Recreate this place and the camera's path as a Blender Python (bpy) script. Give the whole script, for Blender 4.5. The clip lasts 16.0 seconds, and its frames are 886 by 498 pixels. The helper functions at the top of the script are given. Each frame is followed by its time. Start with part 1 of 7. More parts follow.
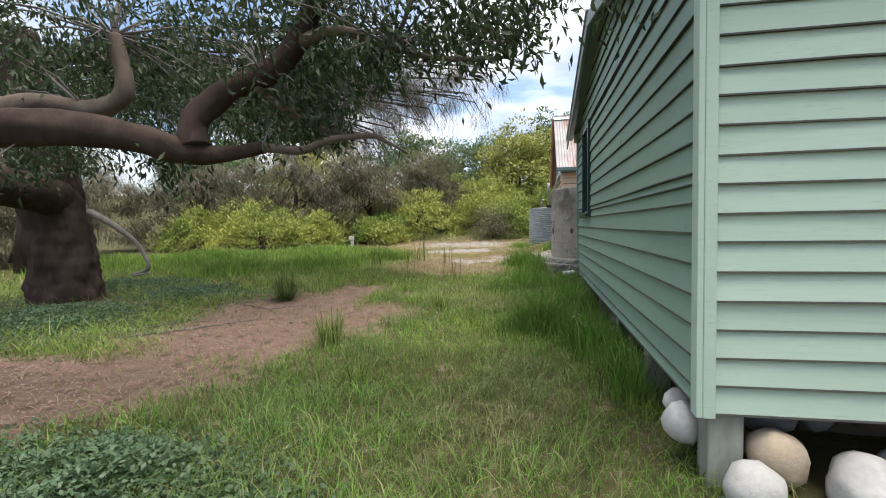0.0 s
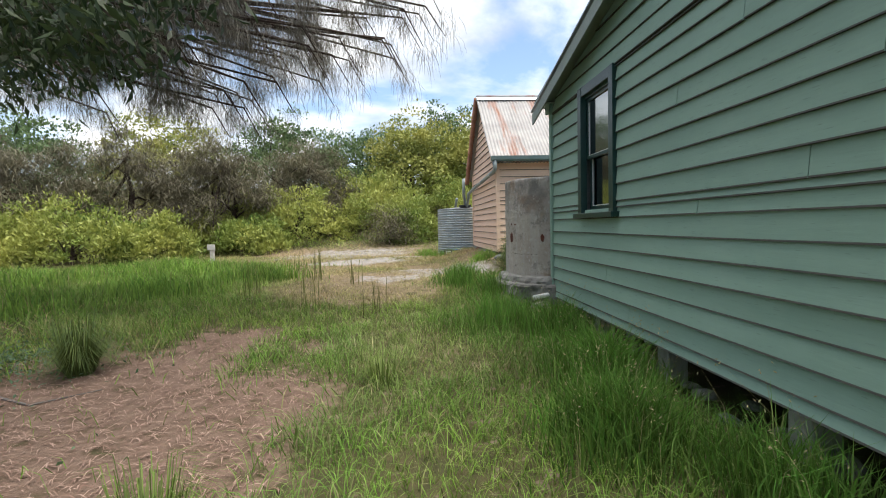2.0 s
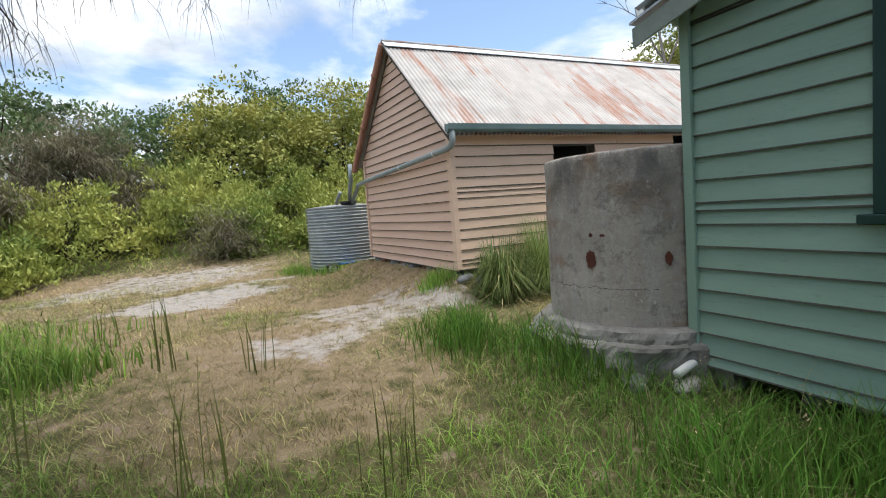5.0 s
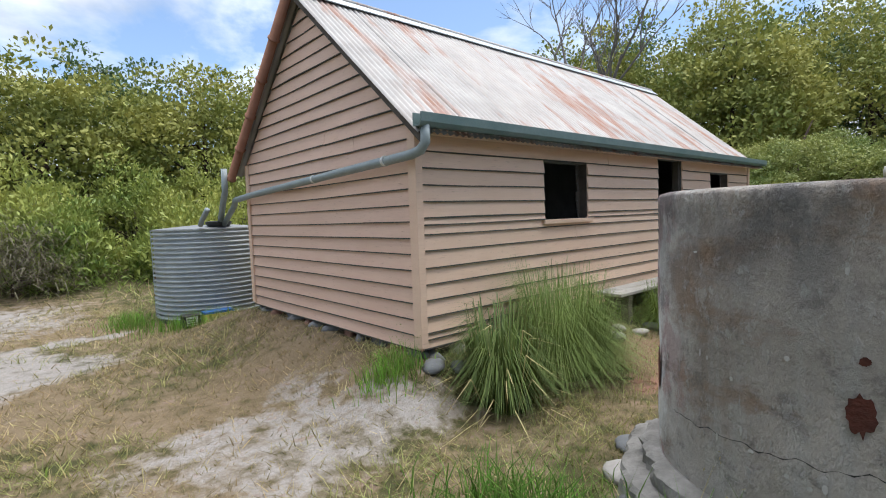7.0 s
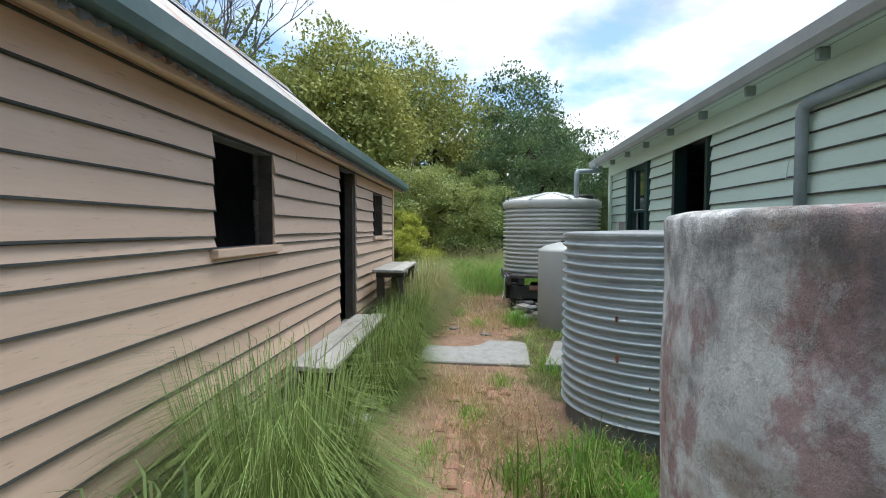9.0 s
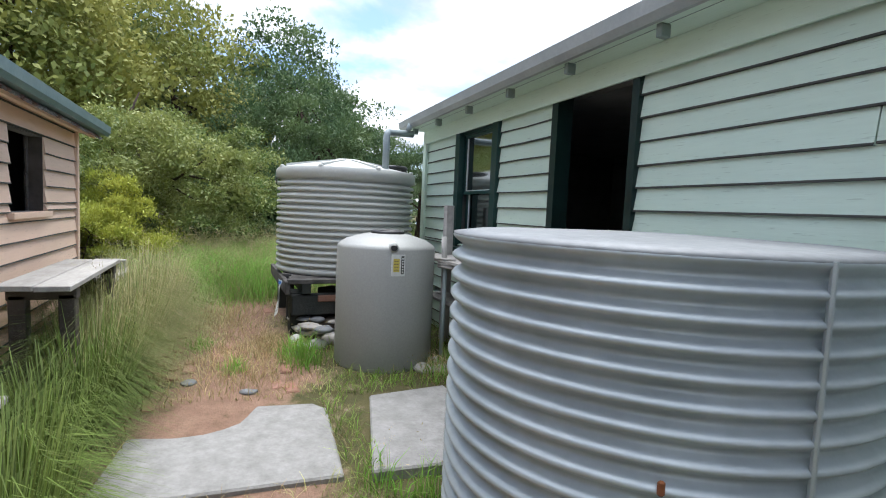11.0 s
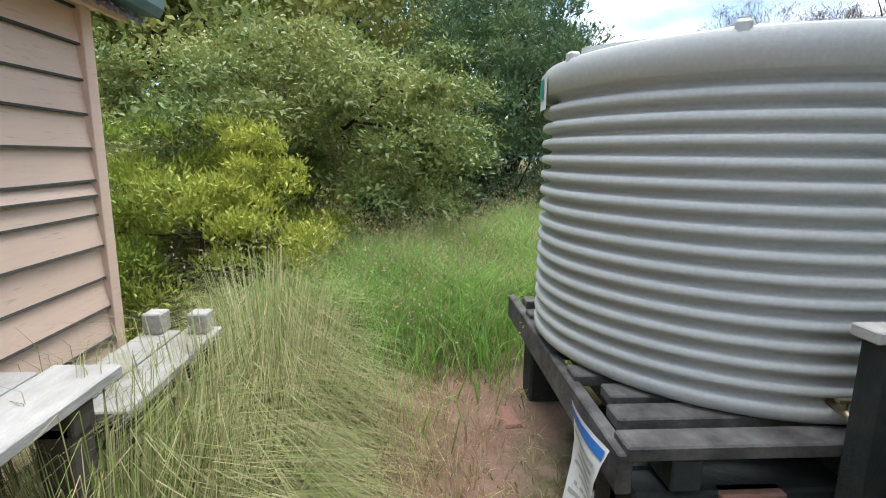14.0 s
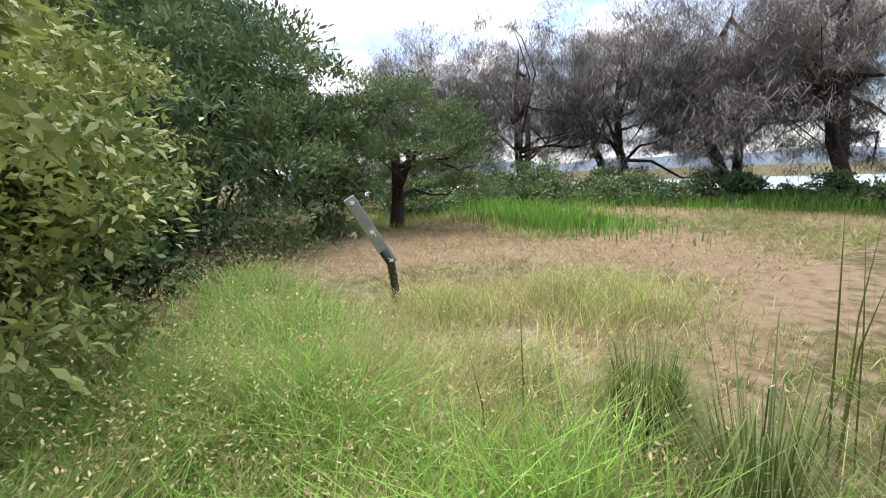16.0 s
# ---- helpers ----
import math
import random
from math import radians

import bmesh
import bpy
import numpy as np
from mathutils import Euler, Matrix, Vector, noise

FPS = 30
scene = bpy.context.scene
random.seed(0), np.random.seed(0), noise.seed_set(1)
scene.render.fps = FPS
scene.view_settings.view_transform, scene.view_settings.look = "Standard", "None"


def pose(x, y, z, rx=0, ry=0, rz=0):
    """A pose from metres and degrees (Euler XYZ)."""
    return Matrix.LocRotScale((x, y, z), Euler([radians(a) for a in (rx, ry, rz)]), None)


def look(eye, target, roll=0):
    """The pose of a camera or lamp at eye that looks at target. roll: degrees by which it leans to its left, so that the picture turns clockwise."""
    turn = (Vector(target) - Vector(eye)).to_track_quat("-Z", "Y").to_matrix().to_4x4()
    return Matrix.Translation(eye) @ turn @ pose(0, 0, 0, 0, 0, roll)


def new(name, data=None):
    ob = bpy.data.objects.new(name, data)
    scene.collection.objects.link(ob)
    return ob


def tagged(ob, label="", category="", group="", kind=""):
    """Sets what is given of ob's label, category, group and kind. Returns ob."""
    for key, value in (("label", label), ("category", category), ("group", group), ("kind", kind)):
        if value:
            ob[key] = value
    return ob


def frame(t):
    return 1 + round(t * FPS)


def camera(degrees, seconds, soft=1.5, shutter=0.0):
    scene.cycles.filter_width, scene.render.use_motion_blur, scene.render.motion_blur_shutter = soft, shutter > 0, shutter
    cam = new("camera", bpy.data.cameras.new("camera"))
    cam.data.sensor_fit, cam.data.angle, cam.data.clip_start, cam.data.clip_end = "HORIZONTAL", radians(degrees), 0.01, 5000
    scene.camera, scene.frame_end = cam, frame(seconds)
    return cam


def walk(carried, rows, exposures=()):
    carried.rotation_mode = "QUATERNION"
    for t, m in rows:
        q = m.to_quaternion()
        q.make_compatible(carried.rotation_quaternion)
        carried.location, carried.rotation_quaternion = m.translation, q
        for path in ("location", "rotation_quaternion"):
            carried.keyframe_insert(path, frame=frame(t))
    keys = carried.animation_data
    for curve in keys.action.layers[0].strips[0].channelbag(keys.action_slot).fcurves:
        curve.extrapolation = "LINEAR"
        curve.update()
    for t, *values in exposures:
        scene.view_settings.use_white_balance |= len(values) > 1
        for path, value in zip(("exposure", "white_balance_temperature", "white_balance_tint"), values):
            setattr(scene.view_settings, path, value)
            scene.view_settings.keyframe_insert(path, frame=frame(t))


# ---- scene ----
cam = camera(83.4, 16.0, 1.05)
METRES, EYE, TILT, LEAN, TURN = 24.4, 1.38, 0.0, 0.0, 10.5
ROWS = [
    (0.0, 0.0, 0.0, 0.0, -0.04, -2.74, 0.89),
    (0.5, 0.0007, 0.0378, 0.0004, -9.84, -4.02, 0.95),
    (1.0, -0.0047, 0.0755, 0.0014, -12.48, -3.68, 0.37),
    (1.5, -0.0116, 0.109, 0.0011, -13.69, -2.99, 0.61),
    (2.0, -0.0252, 0.143, 0.0022, -14.56, -2.71, 1.23),
    (2.5, -0.0384, 0.173, 0.0037, -15.87, -3.38, 2.27),
    (3.0, -0.0516, 0.2067, 0.005, -18.39, -3.92, 2.84),
    (3.5, -0.0611, 0.2388, 0.0057, -22.95, -5.19, 3.7),
    (4.0, -0.0607, 0.2716, 0.008, -27.86, -5.42, 4.7),
    (6.5, -0.0161, 0.4192, 0.0256, -48.32, -3.63, 1.99),
    (7.0, -0.0018, 0.4463, 0.0271, -51.89, -3.87, 2.0),
    (7.5, 0.0165, 0.4703, 0.0285, -56.6, -4.09, 1.41),
    (8.0, 0.0362, 0.4918, 0.029, -65.07, -2.95, 0.69),
    (8.5, 0.0598, 0.5056, 0.0285, -79.04, -2.04, 0.23),
    (9.0, 0.0871, 0.5144, 0.0285, -97.53, -2.41, -0.1),
    (9.5, 0.1173, 0.5147, 0.0267, -116.73, -3.43, -1.67),
    (12.0, 0.249, 0.4797, 0.0316, -124.84, -4.36, -2.67),
    (12.5, 0.2769, 0.4754, 0.0305, -120.24, -5.6, -2.76),
    (13.0, 0.3052, 0.4688, 0.0298, -113.71, -7.5, -2.33),
    (13.5, 0.3361, 0.4666, 0.0302, -107.26, -9.09, -1.52),
    (14.0, 0.3672, 0.4616, 0.0321, -103.94, -10.65, -0.79),
    (14.5, 0.398, 0.4581, 0.0324, -104.22, -11.88, -0.41),
    (15.0, 0.4306, 0.4498, 0.0328, -113.4, -10.82, 1.58),
    (15.5, 0.4606, 0.4369, 0.0342, -123.05, -9.67, 2.92),
    (16.0, 0.4867, 0.4223, 0.0343, -138.0, -8.54, 2.12),
]
walk(cam, [(t, pose(0, 0, EYE, TILT, LEAN, TURN) @ pose(METRES * x, METRES * y, METRES * z, 90 + pitch, roll, yaw)) for t, x, y, z, yaw, pitch, roll in ROWS],
     [(0.0, 1.5, 6500, 12), (1.5, 1.5, 6550, 10), (3.0, 1.4, 6400, 7), (4.0, 1.38, 6400, 8), (7.0, 1.3, 6150, 10), (9.2, 1.42, 5900, 5), (12.5, 1.72, 6000, 14), (14.0, 1.7, 5900, 9), (15.0, 1.85, 5900, 9), (16.0, 1.75, 6350, 17)])

# ---------------------------------------------------------------- light
world = bpy.data.worlds.new("sky")
scene.world = world
world.use_nodes = True
SUN_EL, SUN_AZ = 78.0, 110.0     # degrees; azimuth clockwise from +y


def sky_nodes():
    nt = world.node_tree
    nt.nodes.clear()
    out = nt.nodes.new("ShaderNodeOutputWorld")
    sky = nt.nodes.new("ShaderNodeTexSky")
    sky.sky_type = "NISHITA"
    sky.sun_disc = False
    sky.sun_elevation = radians(SUN_EL)
    sky.sun_rotation = radians(SUN_AZ)
    tc = nt.nodes.new("ShaderNodeTexCoord")
    sep = nt.nodes.new("ShaderNodeSeparateXYZ")
    nt.links.new(tc.outputs["Generated"], sep.inputs[0])
    # the cloud layer lies flat overhead: directions are projected on a plane
    zc = nt.nodes.new("ShaderNodeMath"); zc.operation = "MAXIMUM"; zc.inputs[1].default_value = 0.0
    nt.links.new(sep.outputs[2], zc.inputs[0])
    za = nt.nodes.new("ShaderNodeMath"); za.operation = "ADD"; za.inputs[1].default_value = 0.22
    nt.links.new(zc.outputs[0], za.inputs[0])
    dx = nt.nodes.new("ShaderNodeMath"); dx.operation = "DIVIDE"
    dy = nt.nodes.new("ShaderNodeMath"); dy.operation = "DIVIDE"
    nt.links.new(sep.outputs[0], dx.inputs[0]); nt.links.new(za.outputs[0], dx.inputs[1])
    nt.links.new(sep.outputs[1], dy.inputs[0]); nt.links.new(za.outputs[0], dy.inputs[1])
    comb = nt.nodes.new("ShaderNodeCombineXYZ")
    nt.links.new(dx.outputs[0], comb.inputs[0]); nt.links.new(dy.outputs[0], comb.inputs[1])
    n1 = nt.nodes.new("ShaderNodeTexNoise")
    n1.inputs["Scale"].default_value, n1.inputs["Detail"].default_value, n1.inputs["Roughness"].default_value = 1.1, 8.0, 0.56
    n1.inputs["Distortion"].default_value = 0.25
    nt.links.new(comb.outputs[0], n1.inputs["Vector"])
    cover = nt.nodes.new("ShaderNodeMapRange")
    cover.inputs[1].default_value, cover.inputs[2].default_value = 0.42, 0.55
    nt.links.new(n1.outputs["Fac"], cover.inputs[0])
    n2 = nt.nodes.new("ShaderNodeTexNoise")
    n2.inputs["Scale"].default_value, n2.inputs["Detail"].default_value = 2.3, 6.0
    nt.links.new(comb.outputs[0], n2.inputs["Vector"])
    shade = nt.nodes.new("ShaderNodeValToRGB")
    shade.color_ramp.elements[0].position, shade.color_ramp.elements[0].color = 0.36, (0.44, 0.48, 0.54, 1)
    shade.color_ramp.elements[1].position, shade.color_ramp.elements[1].color = 0.62, (1.0, 1.0, 1.0, 1)
    nt.links.new(n2.outputs["Fac"], shade.inputs[0])
    b_sky = nt.nodes.new("ShaderNodeBackground"); b_sky.inputs[1].default_value = 0.085
    nt.links.new(sky.outputs[0], b_sky.inputs[0])
    b_cl = nt.nodes.new("ShaderNodeBackground"); b_cl.inputs[1].default_value = 0.62
    nt.links.new(shade.outputs[0], b_cl.inputs[0])
    mix = nt.nodes.new("ShaderNodeMixShader")
    nt.links.new(cover.outputs[0], mix.inputs[0])
    nt.links.new(b_sky.outputs[0], mix.inputs[1]); nt.links.new(b_cl.outputs[0], mix.inputs[2])
    nt.links.new(mix.outputs[0], out.inputs[0])


sky_nodes()
sun = new("sun", bpy.data.lights.new("sun", "SUN"))
sun.data.energy, sun.data.angle, sun.data.color = 2.1, radians(55), (1.0, 0.95, 0.87)
_az, _el = radians(SUN_AZ), radians(SUN_EL)
sun.matrix_basis = look((30 * math.sin(_az), 30 * math.cos(_az), 30 * math.tan(_el)), (0, 0, 0))

# ---------------------------------------------------------------- mesh tools
rng = np.random.default_rng(7)


class MB:
    """A mesh being gathered: vertices and faces."""

    def __init__(self):
        self.v, self.f = [], []

    def add(self, vs, fs):
        k = len(self.v)
        self.v += [tuple(p) for p in vs]
        self.f += [tuple(k + i for i in q) for q in fs]
        return self

    def box(self, c, s, m=None):
        x, y, z = (a / 2 for a in s)
        vs = [Vector((sx * x, sy * y, sz * z)) for sz in (-1, 1) for sy in (-1, 1) for sx in (-1, 1)]
        m = (m or Matrix()).to_3x3()
        return self.add([m @ p + Vector(c) for p in vs],
                        [(0, 2, 3, 1), (4, 5, 7, 6), (0, 1, 5, 4), (2, 6, 7, 3), (0, 4, 6, 2), (1, 3, 7, 5)])

    def span(self, a, b):
        return self.box([(p + q) / 2 for p, q in zip(a, b)], [abs(q - p) for p, q in zip(a, b)])

    def prism(self, quad, off):
        """A slab: four points and the way it is thick."""
        o = Vector(off)
        q = [Vector(p) for p in quad]
        n = len(q)
        fs = [tuple(range(n)), tuple(range(2 * n - 1, n - 1, -1))]
        fs += [(i, n + i, n + (i + 1) % n, (i + 1) % n) for i in range(n)]
        return self.add(q + [p + o for p in q], fs)

    def tube(self, pts, radii, n=10, cap=True):
        pts = [Vector(p) for p in pts]
        if not hasattr(radii, "__len__"):
            radii = [radii] * len(pts)
        rings, up = [], Vector((0.13, 0.21, 0.97))
        for i, p in enumerate(pts):
            d = (pts[min(i + 1, len(pts) - 1)] - pts[max(i - 1, 0)]).normalized()
            s = d.cross(up)
            if s.length < 1e-3:
                s = d.cross(Vector((1, 0, 0)))
            s.normalize()
            w = s.cross(d)
            up = w
            rings.append([p + (s * math.cos(a) + w * math.sin(a)) * radii[i] for a in (2 * math.pi * j / n for j in range(n))])
        fs = [(i * n + j, i * n + (j + 1) % n, (i + 1) * n + (j + 1) % n, (i + 1) * n + j)
              for i in range(len(pts) - 1) for j in range(n)]
        if cap:
            fs += [tuple(range(n - 1, -1, -1)), tuple((len(pts) - 1) * n + j for j in range(n))]
        return self.add([p for r in rings for p in r], fs)

    def lathe(self, prof, c, n=64, cap=True, wob=None):
        """prof: (radius, z) from below upwards round the axis through c."""
        vs = []
        for r, z in prof:
            for j in range(n):
                a = 2 * math.pi * j / n
                rr = r * (1 + (wob(a, z) if wob else 0))
                vs.append((c[0] + rr * math.cos(a), c[1] + rr * math.sin(a), z))
        fs = [(i * n + j, i * n + (j + 1) % n, (i + 1) * n + (j + 1) % n, (i + 1) * n + j)
              for i in range(len(prof) - 1) for j in range(n)]
        if cap:
            fs += [tuple(range(n - 1, -1, -1)), tuple((len(prof) - 1) * n + j for j in range(n))]
        return self.add(vs, fs)

    def mesh(self, name, smooth=False):
        me = bpy.data.meshes.new(name)
        me.from_pydata(self.v, [], self.f)
        if smooth:
            me.shade_smooth()
        return me


def array_mesh(name, v, faces, tint=None, smooth=False):
    """A mesh from arrays of points (n, 3) and of faces with equal numbers of corners; tint: (n, 4) colours."""
    me = bpy.data.meshes.new(name)
    groups = faces if isinstance(faces, list) else [faces]
    groups = [g for g in groups if len(g)]
    me.vertices.add(len(v))
    me.vertices.foreach_set("co", np.ascontiguousarray(v, np.float32).ravel())
    loops = np.concatenate([g.ravel() for g in groups]).astype(np.int32)
    sizes = np.concatenate([np.full(len(g), g.shape[1], np.int32) for g in groups])
    me.loops.add(len(loops))
    me.loops.foreach_set("vertex_index", loops)
    me.polygons.add(len(sizes))
    me.polygons.foreach_set("loop_start", np.concatenate([[0], np.cumsum(sizes)[:-1]]).astype(np.int32))
    me.update(calc_edges=True)
    if tint is not None:
        at = me.color_attributes.new("tint", "FLOAT_COLOR", "POINT")
        at.data.foreach_set("color", np.ascontiguousarray(tint, np.float32).ravel())
    if smooth:
        me.shade_smooth()
    return me


def thing(name, place, label="", category="", group="", kind=""):
    ob = new(name)
    ob.matrix_basis = Matrix.Translation(place)
    ob.empty_display_size = 0.1
    return tagged(ob, label, category, group, kind)


def base_of(ob):
    m = Matrix()
    while ob is not None:
        m = ob.matrix_basis @ m if ob.parent is None else ob.matrix_parent_inverse @ ob.matrix_basis @ m
        ob = ob.parent
    return m


def part(name, geo, material, parent=None, label="", smooth=False, bevel=0.0):
    me = geo.mesh(name, smooth) if isinstance(geo, MB) else geo
    if bevel:
        bm = bmesh.new()
        bm.from_mesh(me)
        bmesh.ops.recalc_face_normals(bm, faces=bm.faces)
        bmesh.ops.bevel(bm, geom=list(bm.edges), offset=bevel, segments=1, affect="EDGES", clamp_overlap=True)
        bm.to_mesh(me)
        bm.free()
    ob = new(name, me)
    if not me.materials:
        me.materials.append(material)
    if parent is not None:
        ob.parent = parent
        ob.matrix_parent_inverse = base_of(parent).inverted()
    return tagged(ob, label)


def solid(name, geo, material, label, category, group="", kind="", smooth=False, bevel=0.0):
    return tagged(part(name, geo, material, None, "", smooth, bevel), label, category, group, kind)


def sstep(x, a, b):
    t = np.clip((x - a) / (b - a), 0, 1)
    return t * t * (3 - 2 * t)


def vnoise(x, y, s, seed=0):
    """Smooth value noise on arrays, 0 to 1."""
    x, y = np.asarray(x, float) / s + 31.7 * seed, np.asarray(y, float) / s - 17.3 * seed
    xi, yi = np.floor(x), np.floor(y)
    fx, fy = x - xi, y - yi
    fx, fy = fx * fx * (3 - 2 * fx), fy * fy * (3 - 2 * fy)

    def h(a, b):
        q = np.sin(a * 127.1 + b * 311.7 + seed * 74.7) * 43758.5453
        return q - np.floor(q)
    return (h(xi, yi) * (1 - fx) + h(xi + 1, yi) * fx) * (1 - fy) + (h(xi, yi + 1) * (1 - fx) + h(xi + 1, yi + 1) * fx) * fy


# ---------------------------------------------------------------- materials
def mat(name, build):
    m = bpy.data.materials.new(name)
    m.use_nodes = True
    nt = m.node_tree
    nt.nodes.clear()
    out = nt.nodes.new("ShaderNodeOutputMaterial")
    b = nt.nodes.new("ShaderNodeBsdfPrincipled")
    nt.links.new(b.outputs[0], out.inputs[0])
    build(nt, b, out)
    return m


def node(nt, kind, **sets):
    n = nt.nodes.new(kind)
    for k, v in sets.items():
        n.inputs[k.replace("_", " ")].default_value = v
    return n


def coords(nt, scale=(1, 1, 1)):
    tc = nt.nodes.new("ShaderNodeNewGeometry")
    mp = nt.nodes.new("ShaderNodeMapping")
    mp.inputs["Scale"].default_value = scale
    nt.links.new(tc.outputs["Position"], mp.inputs["Vector"])
    return mp.outputs[0]


def tex(nt, vec, scale, detail=5.0, rough=0.55, lo=0.3, hi=0.7):
    n = node(nt, "ShaderNodeTexNoise", Scale=scale, Detail=detail, Roughness=rough)
    nt.links.new(vec, n.inputs["Vector"])
    r = nt.nodes.new("ShaderNodeMapRange")
    r.inputs[1].default_value, r.inputs[2].default_value = lo, hi
    nt.links.new(n.outputs["Fac"], r.inputs[0])
    return r.outputs[0]


def mixc(nt, fac, a, b, mode="MIX"):
    n = nt.nodes.new("ShaderNodeMix")
    n.data_type, n.blend_type = "RGBA", mode
    for sock, v in ((n.inputs[0], fac), (n.inputs[6], a), (n.inputs[7], b)):
        if isinstance(v, (int, float)):
            sock.default_value = v
        elif isinstance(v, tuple):
            sock.default_value = (*v[:3], 1)
        else:
            nt.links.new(v, sock)
    return n.outputs[2]


def scaled(nt, v, k, op="MULTIPLY"):
    n = nt.nodes.new("ShaderNodeMath")
    n.operation = op
    nt.links.new(v, n.inputs[0])
    if isinstance(k, (int, float)):
        n.inputs[1].default_value = k
    else:
        nt.links.new(k, n.inputs[1])
    return n.outputs[0]


def bump(nt, b, height, strength=0.3, dist=0.01):
    n = nt.nodes.new("ShaderNodeBump")
    n.inputs["Strength"].default_value, n.inputs["Distance"].default_value = strength, dist
    nt.links.new(height, n.inputs["Height"])
    nt.links.new(n.outputs[0], b.inputs["Normal"])


def painted_boards(name, col, worn, dirt, along):
    """Brushed paint on boards; along: the world axis along which the grain runs."""
    def build(nt, b, out):
        sc = [9.0, 9.0, 9.0]
        sc[along] = 0.7
        grain = tex(nt, coords(nt, tuple(sc)), 6.0, 6, 0.6, 0.35, 0.7)
        blot = tex(nt, coords(nt), 1.3, 5, 0.6, 0.38, 0.68)
        oi = nt.nodes.new("ShaderNodeObjectInfo")
        c = mixc(nt, scaled(nt, oi.outputs["Random"], 0.35), col, tuple(k * 0.84 for k in col))
        c = mixc(nt, scaled(nt, blot, 0.35), c, worn)
        c = mixc(nt, scaled(nt, grain, 0.11), c, dirt)
        fleck = tex(nt, coords(nt, tuple(sc)), 14.0, 3, 0.5, 0.64, 0.72)
        c = mixc(nt, scaled(nt, fleck, 0.5), c, dirt)
        nt.links.new(c, b.inputs["Base Color"])
        b.inputs["Roughness"].default_value = 0.62
        b.inputs["Specular IOR Level"].default_value = 0.3
        bump(nt, b, grain, 0.16, 0.003)
    return mat(name, build)


def plain(name, col, col2, rough=0.7, metal=0.0, scale=4.0, bump_s=0.2, fine=40.0, spec=0.4, stretch=(1, 1, 1)):
    def build(nt, b, out):
        v = coords(nt, stretch)
        a, f = tex(nt, v, scale, 6, 0.6), tex(nt, v, fine, 4, 0.6)
        c = mixc(nt, a, col, col2)
        c = mixc(nt, scaled(nt, f, 0.3), c, tuple(k * 0.6 for k in col2))
        nt.links.new(c, b.inputs["Base Color"])
        b.inputs["Roughness"].default_value, b.inputs["Metallic"].default_value = rough, metal
        b.inputs["Specular IOR Level"].default_value = spec
        if bump_s:
            bump(nt, b, f, bump_s, 0.006)
    return mat(name, build)


def leafy(name, col, col2, tip=None, rough=0.5, trans=0.35, noise_s=0.6):
    """Leaves: a colour for each leaf, with larger patches, some light passing through."""
    def build(nt, b, out):
        g = nt.nodes.new("ShaderNodeNewGeometry")
        big = tex(nt, coords(nt), noise_s, 3, 0.5, 0.35, 0.65)
        c = mixc(nt, g.outputs["Random Per Island"], col, col2)
        if tip:
            c = mixc(nt, scaled(nt, big, 0.75), c, tip)
        nt.links.new(c, b.inputs["Base Color"])
        b.inputs["Roughness"].default_value = rough
        b.inputs["Specular IOR Level"].default_value = 0.25
        t = nt.nodes.new("ShaderNodeBsdfTranslucent")
        nt.links.new(c, t.inputs[0])
        m = nt.nodes.new("ShaderNodeMixShader")
        m.inputs[0].default_value = trans
        nt.links.new(b.outputs[0], m.inputs[1])
        nt.links.new(t.outputs[0], m.inputs[2])
        nt.links.new(m.outputs[0], out.inputs[0])
    return mat(name, build)


def tinted(name, rough=0.6, trans=0.3):
    """Grass: the colour of each blade is stored with its points."""
    def build(nt, b, out):
        at = nt.nodes.new("ShaderNodeVertexColor")
        at.layer_name = "tint"
        g = nt.nodes.new("ShaderNodeNewGeometry")
        c = mixc(nt, scaled(nt, g.outputs["Random Per Island"], 0.3), at.outputs[0], (0.30, 0.34, 0.10))
        nt.links.new(c, b.inputs["Base Color"])
        b.inputs["Roughness"].default_value = rough
        b.inputs["Specular IOR Level"].default_value = 0.2
        t = nt.nodes.new("ShaderNodeBsdfTranslucent")
        nt.links.new(c, t.inputs[0])
        m = nt.nodes.new("ShaderNodeMixShader")
        m.inputs[0].default_value = trans
        nt.links.new(b.outputs[0], m.inputs[1])
        nt.links.new(t.outputs[0], m.inputs[2])
        nt.links.new(m.outputs[0], out.inputs[0])
    return mat(name, build)


def glass_mat():
    def build(nt, b, out):
        gl = nt.nodes.new("ShaderNodeBsdfGlossy")
        gl.inputs["Roughness"].default_value = 0.08
        gl.inputs[0].default_value = (0.36, 0.38, 0.39, 1)
        tr = nt.nodes.new("ShaderNodeBsdfTransparent")
        tr.inputs[0].default_value = (0.75, 0.8, 0.8, 1)
        fr = nt.nodes.new("ShaderNodeFresnel")
        fr.inputs[0].default_value = 1.5
        m = nt.nodes.new("ShaderNodeMixShader")
        k = nt.nodes.new("ShaderNodeMath")
        k.operation = "ADD"
        k.inputs[1].default_value = 0.04
        nt.links.new(fr.outputs[0], k.inputs[0])
        nt.links.new(k.outputs[0], m.inputs[0])
        nt.links.new(tr.outputs[0], m.inputs[1])
        nt.links.new(gl.outputs[0], m.inputs[2])
        nt.links.new(m.outputs[0], out.inputs[0])
    return mat("window_glass", build)


